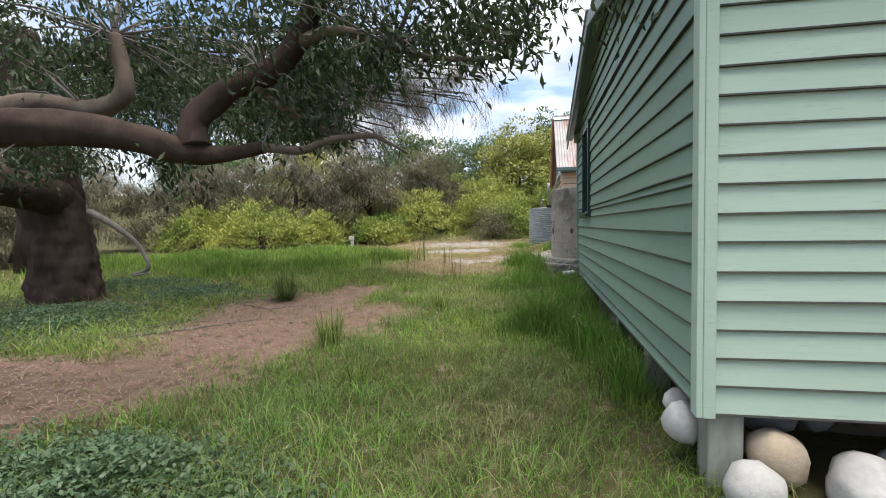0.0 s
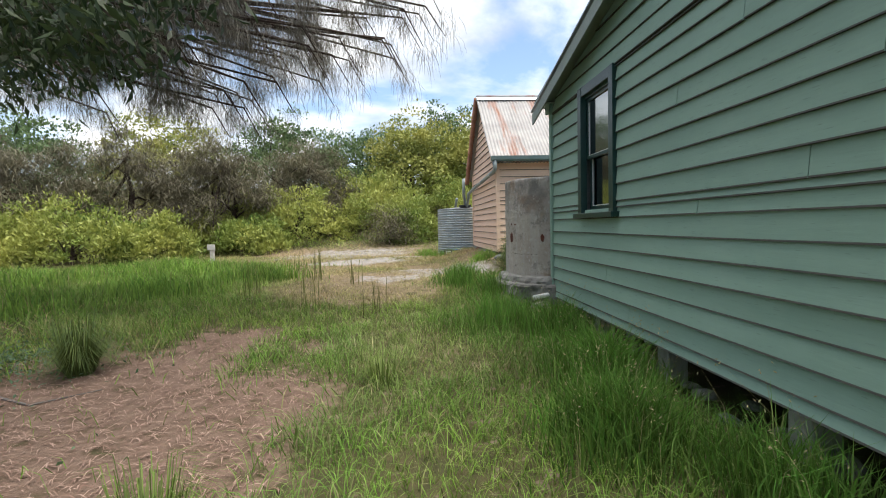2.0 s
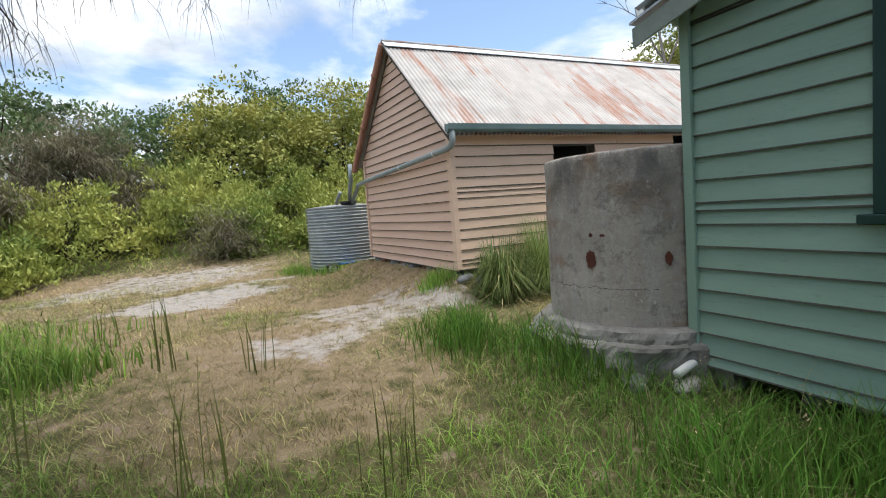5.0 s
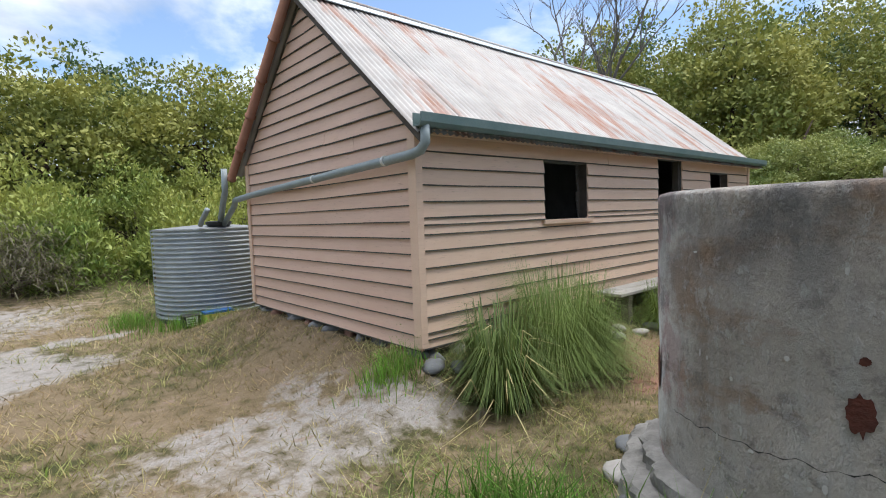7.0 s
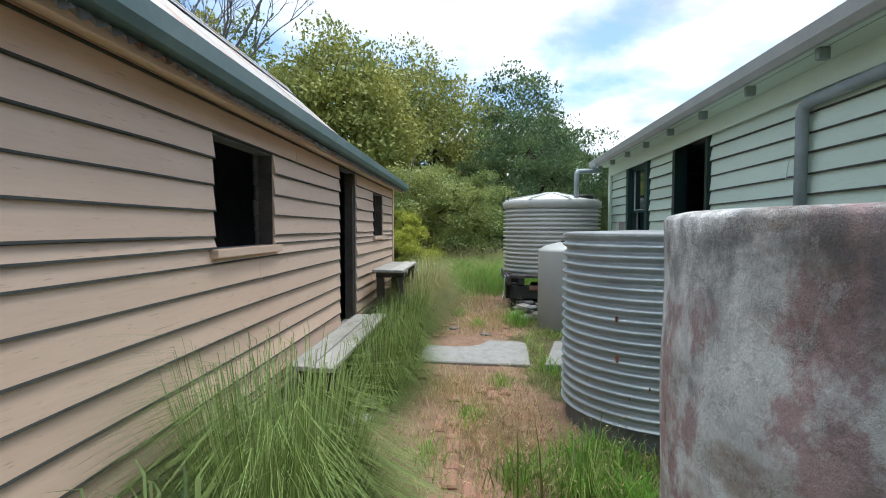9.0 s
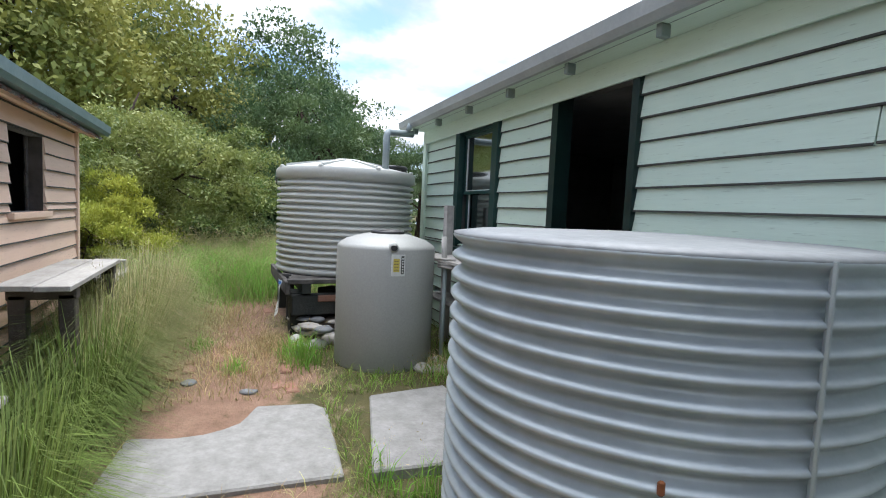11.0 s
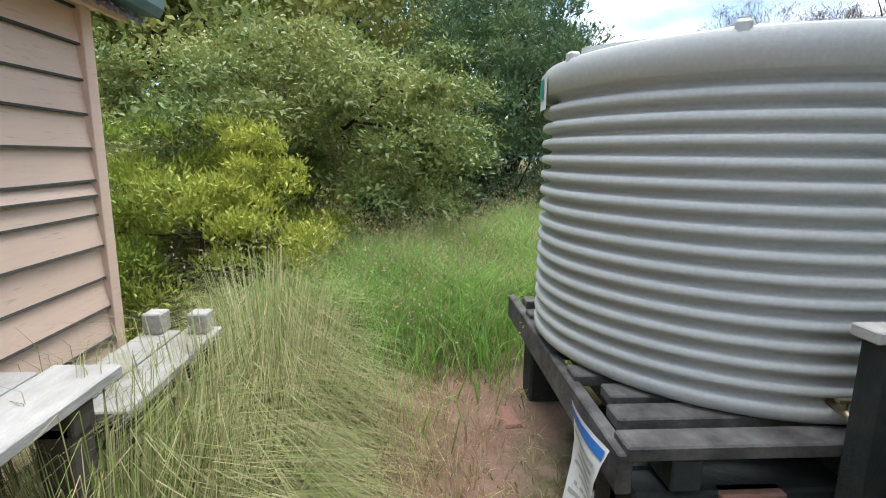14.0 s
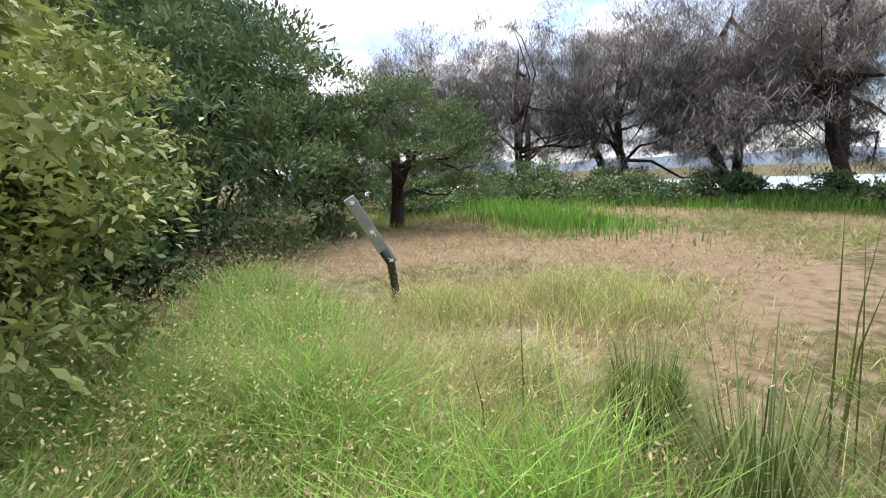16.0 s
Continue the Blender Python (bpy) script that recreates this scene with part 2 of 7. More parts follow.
def rusty_iron(name):
    """Old galvanised roof iron: pale zinc with rust runs down the slope."""
    def build(nt, b, out):
        runs = tex(nt, coords(nt, (1.0, 0.16, 0.16)), 2.2, 6, 0.62, 0.50, 0.575)
        fine = tex(nt, coords(nt, (6.0, 0.5, 0.5)), 4.0, 6, 0.7, 0.42, 0.66)
        pale = tex(nt, coords(nt), 2.2, 6, 0.6)
        oi = nt.nodes.new("ShaderNodeObjectInfo")
        c = mixc(nt, pale, (0.40, 0.39, 0.385), (0.25, 0.245, 0.24))
        c = mixc(nt, scaled(nt, oi.outputs["Random"], 0.4), c, (0.40, 0.36, 0.33))
        rust = scaled(nt, runs, scaled(nt, scaled(nt, fine, 0.55), 0.45, "ADD"))
        c = mixc(nt, scaled(nt, fine, 0.18), c, (0.32, 0.22, 0.16))
        c = mixc(nt, scaled(nt, rust, 0.95), c, (0.25, 0.085, 0.035))
        nt.links.new(c, b.inputs["Base Color"])
        b.inputs["Roughness"].default_value = 0.6
        b.inputs["Metallic"].default_value = 0.15
        bump(nt, b, fine, 0.2, 0.004)
    return mat(name, build)


def galvanised(name):
    def build(nt, b, out):
        v = coords(nt)
        a = tex(nt, v, 3.0, 6, 0.6)
        st = tex(nt, coords(nt, (9, 9, 0.5)), 2.0, 4, 0.6, 0.45, 0.75)
        rust = tex(nt, coords(nt), 4.2, 4, 0.6, 0.69, 0.75)
        c = mixc(nt, a, (0.47, 0.515, 0.535), (0.33, 0.37, 0.39))
        c = mixc(nt, scaled(nt, st, 0.3), c, (0.30, 0.33, 0.34))
        c = mixc(nt, scaled(nt, rust, 0.85), c, (0.26, 0.11, 0.05))
        nt.links.new(c, b.inputs["Base Color"])
        b.inputs["Roughness"].default_value = 0.5
        b.inputs["Metallic"].default_value = 0.45
    return mat(name, build)


def old_concrete():
    def build(nt, b, out):
        v = coords(nt)
        a = tex(nt, v, 1.6, 7, 0.65, 0.35, 0.65)
        st = tex(nt, coords(nt, (6, 6, 0.6)), 1.4, 6, 0.6, 0.5, 0.62)
        fine = tex(nt, v, 24, 8, 0.75, 0.35, 0.65)
        scab = tex(nt, coords(nt, (1, 1, 0.55)), 13, 7, 0.7, 0.56, 0.61)
        c = mixc(nt, a, (0.50, 0.455, 0.41), (0.28, 0.24, 0.205))
        c = mixc(nt, scaled(nt, st, 0.4), c, (0.46, 0.455, 0.44))
        sep = nt.nodes.new("ShaderNodeSeparateXYZ")
        nt.links.new(v, sep.inputs[0])
        north = nt.nodes.new("ShaderNodeMapRange")
        north.inputs[1].default_value, north.inputs[2].default_value = 11.65, 12.0
        nt.links.new(sep.outputs[1], north.inputs[0])
        # limewash and red wash left in patches on the side towards the brick path
        wash = tex(nt, v, 2.3, 8, 0.62, 0.36, 0.50)
        c = mixc(nt, scaled(nt, scaled(nt, wash, north.outputs[0]), 0.95), c, (0.78, 0.775, 0.77))
        red = tex(nt, coords(nt, (1, 1, 0.7)), 1.7, 10, 0.66, 0.535, 0.575)
        c = mixc(nt, scaled(nt, scaled(nt, red, north.outputs[0]), 0.7), c, (0.34, 0.14, 0.145))
        rust = tex(nt, coords(nt, (0.8, 0.8, 1.5)), 1.9, 8, 0.62, 0.50, 0.60)
        c = mixc(nt, scaled(nt, rust, 0.7), c, (0.23, 0.13, 0.065))
        # black lichen along the rim
        rim = nt.nodes.new("ShaderNodeMapRange")
        rim.inputs[1].default_value, rim.inputs[2].default_value = 1.45, 2.0
        nt.links.new(sep.outputs[2], rim.inputs[0])
        lich = tex(nt, coords(nt, (1, 1, 0.6)), 2.6, 9, 0.68, 0.42, 0.56)
        c = mixc(nt, scaled(nt, scaled(nt, rim.outputs[0], lich), 0.8), c, (0.10, 0.10, 0.105))
        blot = tex(nt, v, 5.0, 9, 0.72, 0.55, 0.63)
        c = mixc(nt, scaled(nt, blot, 0.6), c, (0.13, 0.12, 0.115))
        c = mixc(nt, scaled(nt, scab, 0.4), c, (0.55, 0.545, 0.53))
        c = mixc(nt, scaled(nt, fine, 0.22), c, (0.13, 0.125, 0.12))
        nt.links.new(c, b.inputs["Base Color"])
        b.inputs["Roughness"].default_value = 0.9
        bump(nt, b, scaled(nt, fine, scab, "ADD"), 0.75, 0.012)
    return mat("old_concrete", build)


def ground_mat():
    """Earth, with zones stored on the sheet: red = bare litter, green = sand, blue = dry grass, alpha = brick dust."""
    def build(nt, b, out):
        at = nt.nodes.new("ShaderNodeVertexColor")
        at.layer_name = "tint"
        sep = nt.nodes.new("ShaderNodeSeparateColor")
        nt.links.new(at.outputs[0], sep.inputs[0])
        v = coords(nt)
        big, mid, fine = tex(nt, v, 0.7, 6, 0.6), tex(nt, v, 5.0, 6, 0.65), tex(nt, v, 45.0, 5, 0.7)

        def ragged(s):
            k = nt.nodes.new("ShaderNodeMapRange")
            k.inputs[1].default_value, k.inputs[2].default_value = 0.25, 0.85
            j = scaled(nt, s, scaled(nt, scaled(nt, mid, 1.1), -0.55, "ADD"), "ADD")
            nt.links.new(j, k.inputs[0])
            return k.outputs[0]
        c = mixc(nt, mid, (0.05, 0.06, 0.022), (0.14, 0.12, 0.055))
        dry = mixc(nt, mid, (0.19, 0.14, 0.085), (0.27, 0.21, 0.135))
        c = mixc(nt, ragged(sep.outputs[2]), c, dry)
        sand = mixc(nt, mid, (0.27, 0.245, 0.225), (0.42, 0.40, 0.38))
        c = mixc(nt, ragged(sep.outputs[1]), c, sand)
        bark = mixc(nt, mid, (0.15, 0.095, 0.07), (0.26, 0.18, 0.14))
        c = mixc(nt, ragged(sep.outputs[0]), c, bark)
        brick = mixc(nt, mid, (0.21, 0.12, 0.085), (0.31, 0.20, 0.145))
        c = mixc(nt, ragged(at.outputs[1]), c, brick)
        c = mixc(nt, scaled(nt, fine, 0.4), c, (0.09, 0.075, 0.05))
        nt.links.new(c, b.inputs["Base Color"])
        b.inputs["Roughness"].default_value = 0.95
        b.inputs["Specular IOR Level"].default_value = 0.1
        bump(nt, b, fine, 0.6, 0.02)
    return mat("earth", build)


M = {
    # cottage green toned by side: west darkened for its shade, north lifted
    "green_w_shaded": painted_boards("shaded_green_boards", (0.225, 0.345, 0.28), (0.29, 0.41, 0.34), (0.13, 0.19, 0.16), 1),
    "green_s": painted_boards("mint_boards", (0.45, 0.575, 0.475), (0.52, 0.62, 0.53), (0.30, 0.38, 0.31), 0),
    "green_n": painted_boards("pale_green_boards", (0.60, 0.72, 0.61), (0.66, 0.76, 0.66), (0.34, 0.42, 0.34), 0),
    "peach_w": painted_boards("salmon_boards", (0.76, 0.53, 0.415), (0.79, 0.59, 0.48), (0.36, 0.21, 0.15), 1),
    "peach_s": painted_boards("peach_boards", (0.78, 0.56, 0.42), (0.80, 0.62, 0.49), (0.38, 0.24, 0.17), 0),
    "dark_trim": plain("dark_green_paint", (0.008, 0.034, 0.03), (0.013, 0.048, 0.042), 0.35, 0, 5, 0.1),
    "fascia": plain("grey_green_paint", (0.20, 0.25, 0.23), (0.26, 0.31, 0.28), 0.6),
    # near-black tone that paints the shadow line below each board lap
    "lap_shadow": plain("board_lap_shadow", (0.045, 0.05, 0.045), (0.075, 0.07, 0.06), 0.9, 0, 6, 0.0),
    "inside": plain("grey_lining", (0.20, 0.20, 0.20), (0.13, 0.13, 0.13), 0.8),
    "grey_wood": plain("weathered_wood", (0.50, 0.48, 0.45), (0.34, 0.32, 0.295), 0.85, 0, 6, 0.5, 30, 0.2, (0.35, 1, 1)),
    "deck": plain("bleached_dark_boards", (0.17, 0.16, 0.15), (0.045, 0.042, 0.04), 0.85, 0, 7, 0.5, 24, 0.2),
    "tarred": plain("tarred_timber", (0.02, 0.028, 0.027), (0.05, 0.05, 0.046), 0.75, 0, 5, 0.5, 30, 0.25),
    "door_green": plain("blackened_green_paint", (0.006, 0.016, 0.015), (0.01, 0.03, 0.027), 0.4, 0, 5, 0.1),
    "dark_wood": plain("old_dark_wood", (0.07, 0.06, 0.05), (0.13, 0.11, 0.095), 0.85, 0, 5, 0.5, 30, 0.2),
    "post_wood": plain("flaking_paint_post", (0.36, 0.38, 0.33), (0.20, 0.20, 0.17), 0.85, 0, 7, 0.5, 26, 0.2, (1, 1, 0.25)),
    "gutter": plain("teal_gutter_paint", (0.10, 0.165, 0.165), (0.17, 0.23, 0.225), 0.45, 0, 4, 0.1),
    "grey_gutter": plain("grey_gutter_paint", (0.33, 0.35, 0.35), (0.42, 0.44, 0.43), 0.5, 0, 4, 0.1),
    "pipe": plain("grey_pipe", (0.24, 0.29, 0.31), (0.32, 0.37, 0.38), 0.5, 0, 6, 0.1),
    "terracotta": plain("brown_barge", (0.24, 0.105, 0.065), (0.33, 0.165, 0.105), 0.8, 0, 4, 0.3),
    "zinc": galvanised("galvanised_iron"),
    "iron": rusty_iron("rusty_roof_iron"),
    "poly": plain("grey_plastic", (0.54, 0.55, 0.52), (0.49, 0.50, 0.475), 0.42, 0, 1.2, 0.06, 60),
    "poly_d": plain("mid_grey_plastic", (0.36, 0.365, 0.35), (0.33, 0.335, 0.32), 0.45, 0, 1.2, 0.06, 60),
    "black": plain("black_plastic", (0.02, 0.02, 0.022), (0.03, 0.03, 0.03), 0.45, 0, 4, 0.05),
    "concrete": old_concrete(),
    "footing": plain("damp_black_concrete", (0.10, 0.095, 0.085), (0.34, 0.33, 0.31), 0.9, 0, 5, 0.8, 22, 0.2),
    "litter": leafy("dry_bark_strips", (0.17, 0.095, 0.07), (0.42, 0.29, 0.23), None, 0.8, 0.05),
    "slab": plain("pale_concrete", (0.30, 0.295, 0.285), (0.20, 0.195, 0.185), 0.9, 0, 7, 0.6, 30, 0.2),
    "stone": plain("pale_stone", (0.46, 0.44, 0.41), (0.33, 0.31, 0.285), 0.85, 0, 5, 0.5, 28, 0.2),
    "stone_w": plain("white_stone", (0.62, 0.61, 0.59), (0.48, 0.46, 0.43), 0.8, 0, 6, 0.4, 28, 0.2),
    "stone_t": plain("tan_stone", (0.55, 0.43, 0.29), (0.44, 0.37, 0.29), 0.85, 0, 4, 0.4, 28, 0.2),
    "stone_g": plain("grey_stone", (0.22, 0.23, 0.24), (0.15, 0.155, 0.16), 0.85, 0, 5, 0.4, 28, 0.2),
    "brick": plain("worn_brick", (0.27, 0.13, 0.09), (0.25, 0.155, 0.12), 0.9, 0, 8, 0.5, 40, 0.2),
    "bark": plain("rough_bark", (0.028, 0.02, 0.017), (0.075, 0.054, 0.044), 0.95, 0, 6, 1.0, 11, 0.1, (1, 1, 0.3)),
    "pale_bark": plain("pale_bark", (0.19, 0.155, 0.125), (0.10, 0.08, 0.065), 0.95, 0, 6, 0.7, 18, 0.1, (1, 1, 0.4)),
    "dead": plain("dead_branch", (0.22, 0.205, 0.19), (0.14, 0.125, 0.115), 0.95, 0, 6, 0.5, 20, 0.1),
    "white": plain("white_card", (0.75, 0.76, 0.74), (0.66, 0.67, 0.65), 0.6, 0, 3, 0.0),
    "teal": plain("teal_print", (0.02, 0.32, 0.24), (0.02, 0.28, 0.22), 0.5, 0, 3, 0.0),
    "yellow": plain("yellow_print", (0.68, 0.56, 0.12), (0.62, 0.5, 0.1), 0.5, 0, 3, 0.0),
    "orange": plain("orange_tape", (0.8, 0.12, 0.03), (0.75, 0.1, 0.03), 0.5, 0, 3, 0.0),
    "ink": plain("black_ink", (0.03, 0.03, 0.03), (0.04, 0.04, 0.04), 0.6, 0, 3, 0.0),
    "blue": plain("blue_print", (0.03, 0.16, 0.5), (0.03, 0.13, 0.42), 0.5, 0, 3, 0.0),
    "lid_iron": plain("dull_grey_iron", (0.26, 0.275, 0.285), (0.18, 0.19, 0.20), 0.6, 0.2, 3, 0.2, 24),
    "rust_orange": plain("orange_rust", (0.32, 0.12, 0.04), (0.20, 0.07, 0.03), 0.9, 0, 14, 0.3),
    "rust": plain("rust", (0.13, 0.035, 0.02), (0.06, 0.025, 0.02), 0.95, 0, 8, 0.5),
    "brass": plain("dull_brass", (0.42, 0.34, 0.2), (0.3, 0.24, 0.14), 0.4, 0.8, 8, 0.1),
    "steel": plain("brushed_steel", (0.42, 0.45, 0.48), (0.34, 0.36, 0.4), 0.4, 0.6, 8, 0.1),
    "glass": glass_mat(),
    "earth": ground_mat(),
    "grass": tinted("grass_blades"),
    "leaf_gum": leafy("gum_leaves", (0.02, 0.038, 0.016), (0.058, 0.085, 0.034), None, 0.4, 0.3),
    "leaf_wattle": leafy("broad_leaves", (0.06, 0.115, 0.028), (0.19, 0.25, 0.07), (0.41, 0.42, 0.13), 0.42, 0.28, 0.9),
    "leaf_far": leafy("woodland_leaves", (0.11, 0.155, 0.038), (0.22, 0.26, 0.065), (0.40, 0.375, 0.095), 0.6, 0.2, 0.5),
    "leaf_dark": leafy("dark_needles", (0.042, 0.085, 0.04), (0.1, 0.165, 0.07), (0.16, 0.22, 0.08), 0.55, 0.25, 0.8),
    "leaf_oak": leafy("she_oak_needles", (0.11, 0.1, 0.07), (0.19, 0.17, 0.125), (0.19, 0.175, 0.1), 0.65, 0.25, 0.5),
    "leaf_shore": leafy("grey_she_oak_needles", (0.12, 0.115, 0.105), (0.23, 0.215, 0.20), (0.20, 0.195, 0.165), 0.65, 0.2, 0.5),
    "leaf_fringe": leafy("hanging_needles", (0.085, 0.08, 0.062), (0.17, 0.155, 0.125), None, 0.65, 0.2),
    "leaf_bright": leafy("bright_shrub_leaves", (0.12, 0.19, 0.03), (0.33, 0.41, 0.06), (0.52, 0.52, 0.09), 0.5, 0.25, 0.9),
    "leaf_scrub": leafy("scrub_leaves", (0.09, 0.155, 0.03), (0.26, 0.33, 0.075), (0.48, 0.48, 0.125), 0.5, 0.22, 0.6),
    "ivy": leafy("ground_cover_leaves", (0.06, 0.11, 0.055), (0.13, 0.2, 0.1), (0.1, 0.16, 0.09), 0.4, 0.25, 1.2),
    "fern": leafy("fern_fronds", (0.10, 0.14, 0.03), (0.19, 0.17, 0.05), None, 0.6, 0.35),
    "sea": plain("sea_water", (0.20, 0.25, 0.29), (0.25, 0.31, 0.35), 0.25, 0, 0.05, 0.1, 0.6),
    # distance haze is mixed into the hills' flat blue-grey
    "hill": plain("far_hills", (0.22, 0.27, 0.32), (0.19, 0.24, 0.29), 1.0, 0, 0.01, 0.0),
}

# ---------------------------------------------------------------- the lie of the land
def ground_z(x, y):
    x, y = np.asarray(x, float), np.asarray(y, float)
    z = np.interp(y, [-6, 0, 5, 7, 9, 11, 13, 15, 21, 26, 34, 60, 120], [-0.14, -0.12, -0.05, 0.0, 0.1, 0.27, 0.4, 0.43, 0.45, 0.9, 2.2, 6.0, 11.0])
    e = np.interp(x, [1, 4, 7, 9, 10.5, 12, 20, 34], [0.44, 0.50, 0.60, 0.70, 0.77, 0.80, 1.05, 0.9])
    w = sstep(x, 0.5, 4) * sstep(y, 8, 10.4)
    w = np.maximum(w, sstep(x, 8.9, 10.6))
    w = w * (1 - sstep(y, 19, 28))
    z = z * (1 - w) + e * w
    hill = sstep(x, 20, 60) * sstep(y, -2, 20) * 5.0
    z = z + hill
    z = z + 0.29 * sstep(x, -0.5, 0.7) * sstep(y, 13.3, 14.1) * (1 - sstep(y, 18.2, 19.2)) * (1 - sstep(x, 2.5, 6))
    shore = sstep(-y, 14, 34) + sstep(x - y * 0.9, 48, 75) * (1 - sstep(y, 2, 25))
    z = z - np.clip(shore, 0, 1) * 4.0
    z = z + (vnoise(x, y, 1.9, 1) - 0.5) * 0.05 + (vnoise(x, y, 0.5, 2) - 0.5) * 0.025
    return z


def gz(x, y):
    return float(ground_z(x, y))


def blob(x, y, cx, cy, rx, ry, turn=0.0, soft=0.35):
    c, s = math.cos(radians(turn)), math.sin(radians(turn))
    u, v = ((x - cx) * c + (y - cy) * s) / rx, (-(x - cx) * s + (y - cy) * c) / ry
    d = np.sqrt(u * u + v * v)
    return 1 - sstep(d, 1 - soft, 1 + soft)


def zones(x, y):
    """Bare litter, sand, dry grass and brick path, each 0 to 1."""
    wx, wy = (vnoise(x, y, 0.8, 11) - 0.5) * 0.9 + (vnoise(x, y, 0.25, 12) - 0.5) * 0.4, (vnoise(x, y, 0.8, 13) - 0.5) * 0.9 + (vnoise(x, y, 0.25, 14) - 0.5) * 0.4
    x, y = x + wx, y + wy
    litter = np.maximum.reduce([blob(x, y, -4.9, 3.3, 2.6, 1.15, 38), blob(x, y, -4.0, 6.6, 1.5, 2.3, 12), blob(x, y, -3.4, 8.7, 0.8, 1.1, 0),
                                blob(x, y, -2.9, 6.9, 1.0, 1.3, 20), blob(x, y, -8.4, 7.4, 1.6, 0.8, 0) * 0.6])
    sand = np.maximum.reduce([blob(x, y, -2.7, 17.7, 1.5, 0.9, 20), blob(x, y, -0.6, 14.2, 1.2, 0.7, -15) * 0.75, blob(x, y, -1.5, 13.2, 0.7, 0.35, 20) * 0.8,
                              blob(x, y, -1.4, 19.0, 1.0, 0.35, 25), blob(x, y, -3.6, 21.0, 2.6, 1.3, 30) * 0.75, blob(x, y, 12.2, 10.1, 0.5, 0.9, 40) * 0.7])
    dry = np.maximum.reduce([blob(x, y, -1.6, 16.4, 3.4, 4.2, 0), blob(x, y, -4.5, 20.5, 4.5, 3.0, 20), blob(x, y, 3.0, 12.9, 4.0, 1.1, 0),
                             blob(x, y, 8.5, 12.6, 3.0, 0.9, 0), blob(x, y, 15.5, 6.4, 5.2, 4.4, -25), blob(x, y, 12.2, 10.2, 1.6, 1.5, 0),
                             blob(x, y, 15.0, 0.0, 4.5, 4.0, 0) * 0.8,
                             blob(x, y, -2.0, 12.4, 1.8, 1.4, 0) * 0.8, blob(x, y, -1.3, 8.6, 0.8, 1.5, 10) * 0.3, blob(x, y, -0.4, 4.2, 0.5, 1.3, 0) * 0.25])
    dry = np.clip(dry * (0.35 + 1.0 * vnoise(x, y, 1.7, 6)), 0, 1)
    brick = np.maximum(blob(x, y, 4.6, 12.75, 2.6, 0.75, 0, 0.25), blob(x, y, 8.0, 12.6, 2.2, 0.75, 0, 0.25))
    return litter, sand, dry, brick


def make_ground():
    def axis(lo, hi, step):
        mid = np.arange(lo, hi + 1e-6, step)
        out = np.cumsum(step * 1.22 ** np.arange(1, 46))
        out = out[out < 2600]
        return np.concatenate([lo - out[::-1], mid, hi + out])
    xs, ys = axis(-9, 16, 0.16), axis(0, 22, 0.16)
    X, Y = np.meshgrid(xs, ys)
    Z = ground_z(X, Y)
    far = sstep(np.hypot(X, Y - 10), 120, 300)
    Z = Z * (1 - far) - 2.0 * far
    v = np.stack([X, Y, Z], -1).reshape(-1, 3)
    nx, ny = len(xs), len(ys)
    i = np.arange(nx * ny).reshape(ny, nx)
    f = np.stack([i[:-1, :-1], i[:-1, 1:], i[1:, 1:], i[1:, :-1]], -1).reshape(-1, 4)
    t = np.stack(zones(v[:, 0], v[:, 1]), -1)
    me = array_mesh("ground", v, f, t, True)
    solid("ground", me, M["earth"], "grassy ground with bark litter, pale sand and dry patches", "ground", kind="structure")


make_ground()

# ---------------------------------------------------------------- boarded walls
def courses(openings, ulim, z0, z1, step, first):
    """Board outlines (u0 below, u1 below, u0 above, u1 above, z below, z above) round the openings."""
    z = z0
    while z < z1 - 0.02:
        top = min(first if z < first - 0.02 else z + step, z1)
        cuts = sorted({z, top, *[c for o in openings for c in (o[2], o[3]) if z + 0.012 < c < top - 0.012]})
        for a, b in zip(cuts, cuts[1:]):
            m = (a + b) / 2
            lo, hi = ulim(a), ulim(b)
            holes = sorted((o[0], o[1]) for o in openings if o[2] < m < o[3])
            edges = [None]
            for h in holes:
                edges += [h[0], h[1]]
            edges.append(None)
            for p, q in zip(edges[::2], edges[1::2]):
                a0, b0 = (lo[0], hi[0]) if p is None else (p, p)
                a1, b1 = (lo[1], hi[1]) if q is None else (q, q)
                if max(a1 - a0, b1 - b0) > 0.06:
                    if b1 - b0 < 0.02:
                        b0 = b1 = (b0 + b1) / 2
                        b0, b1 = b0 - 0.01, b1 + 0.01
                    yield a0, a1, b0, b1, a, b, b < top - 1e-6 or a > z + 1e-6
        z = top


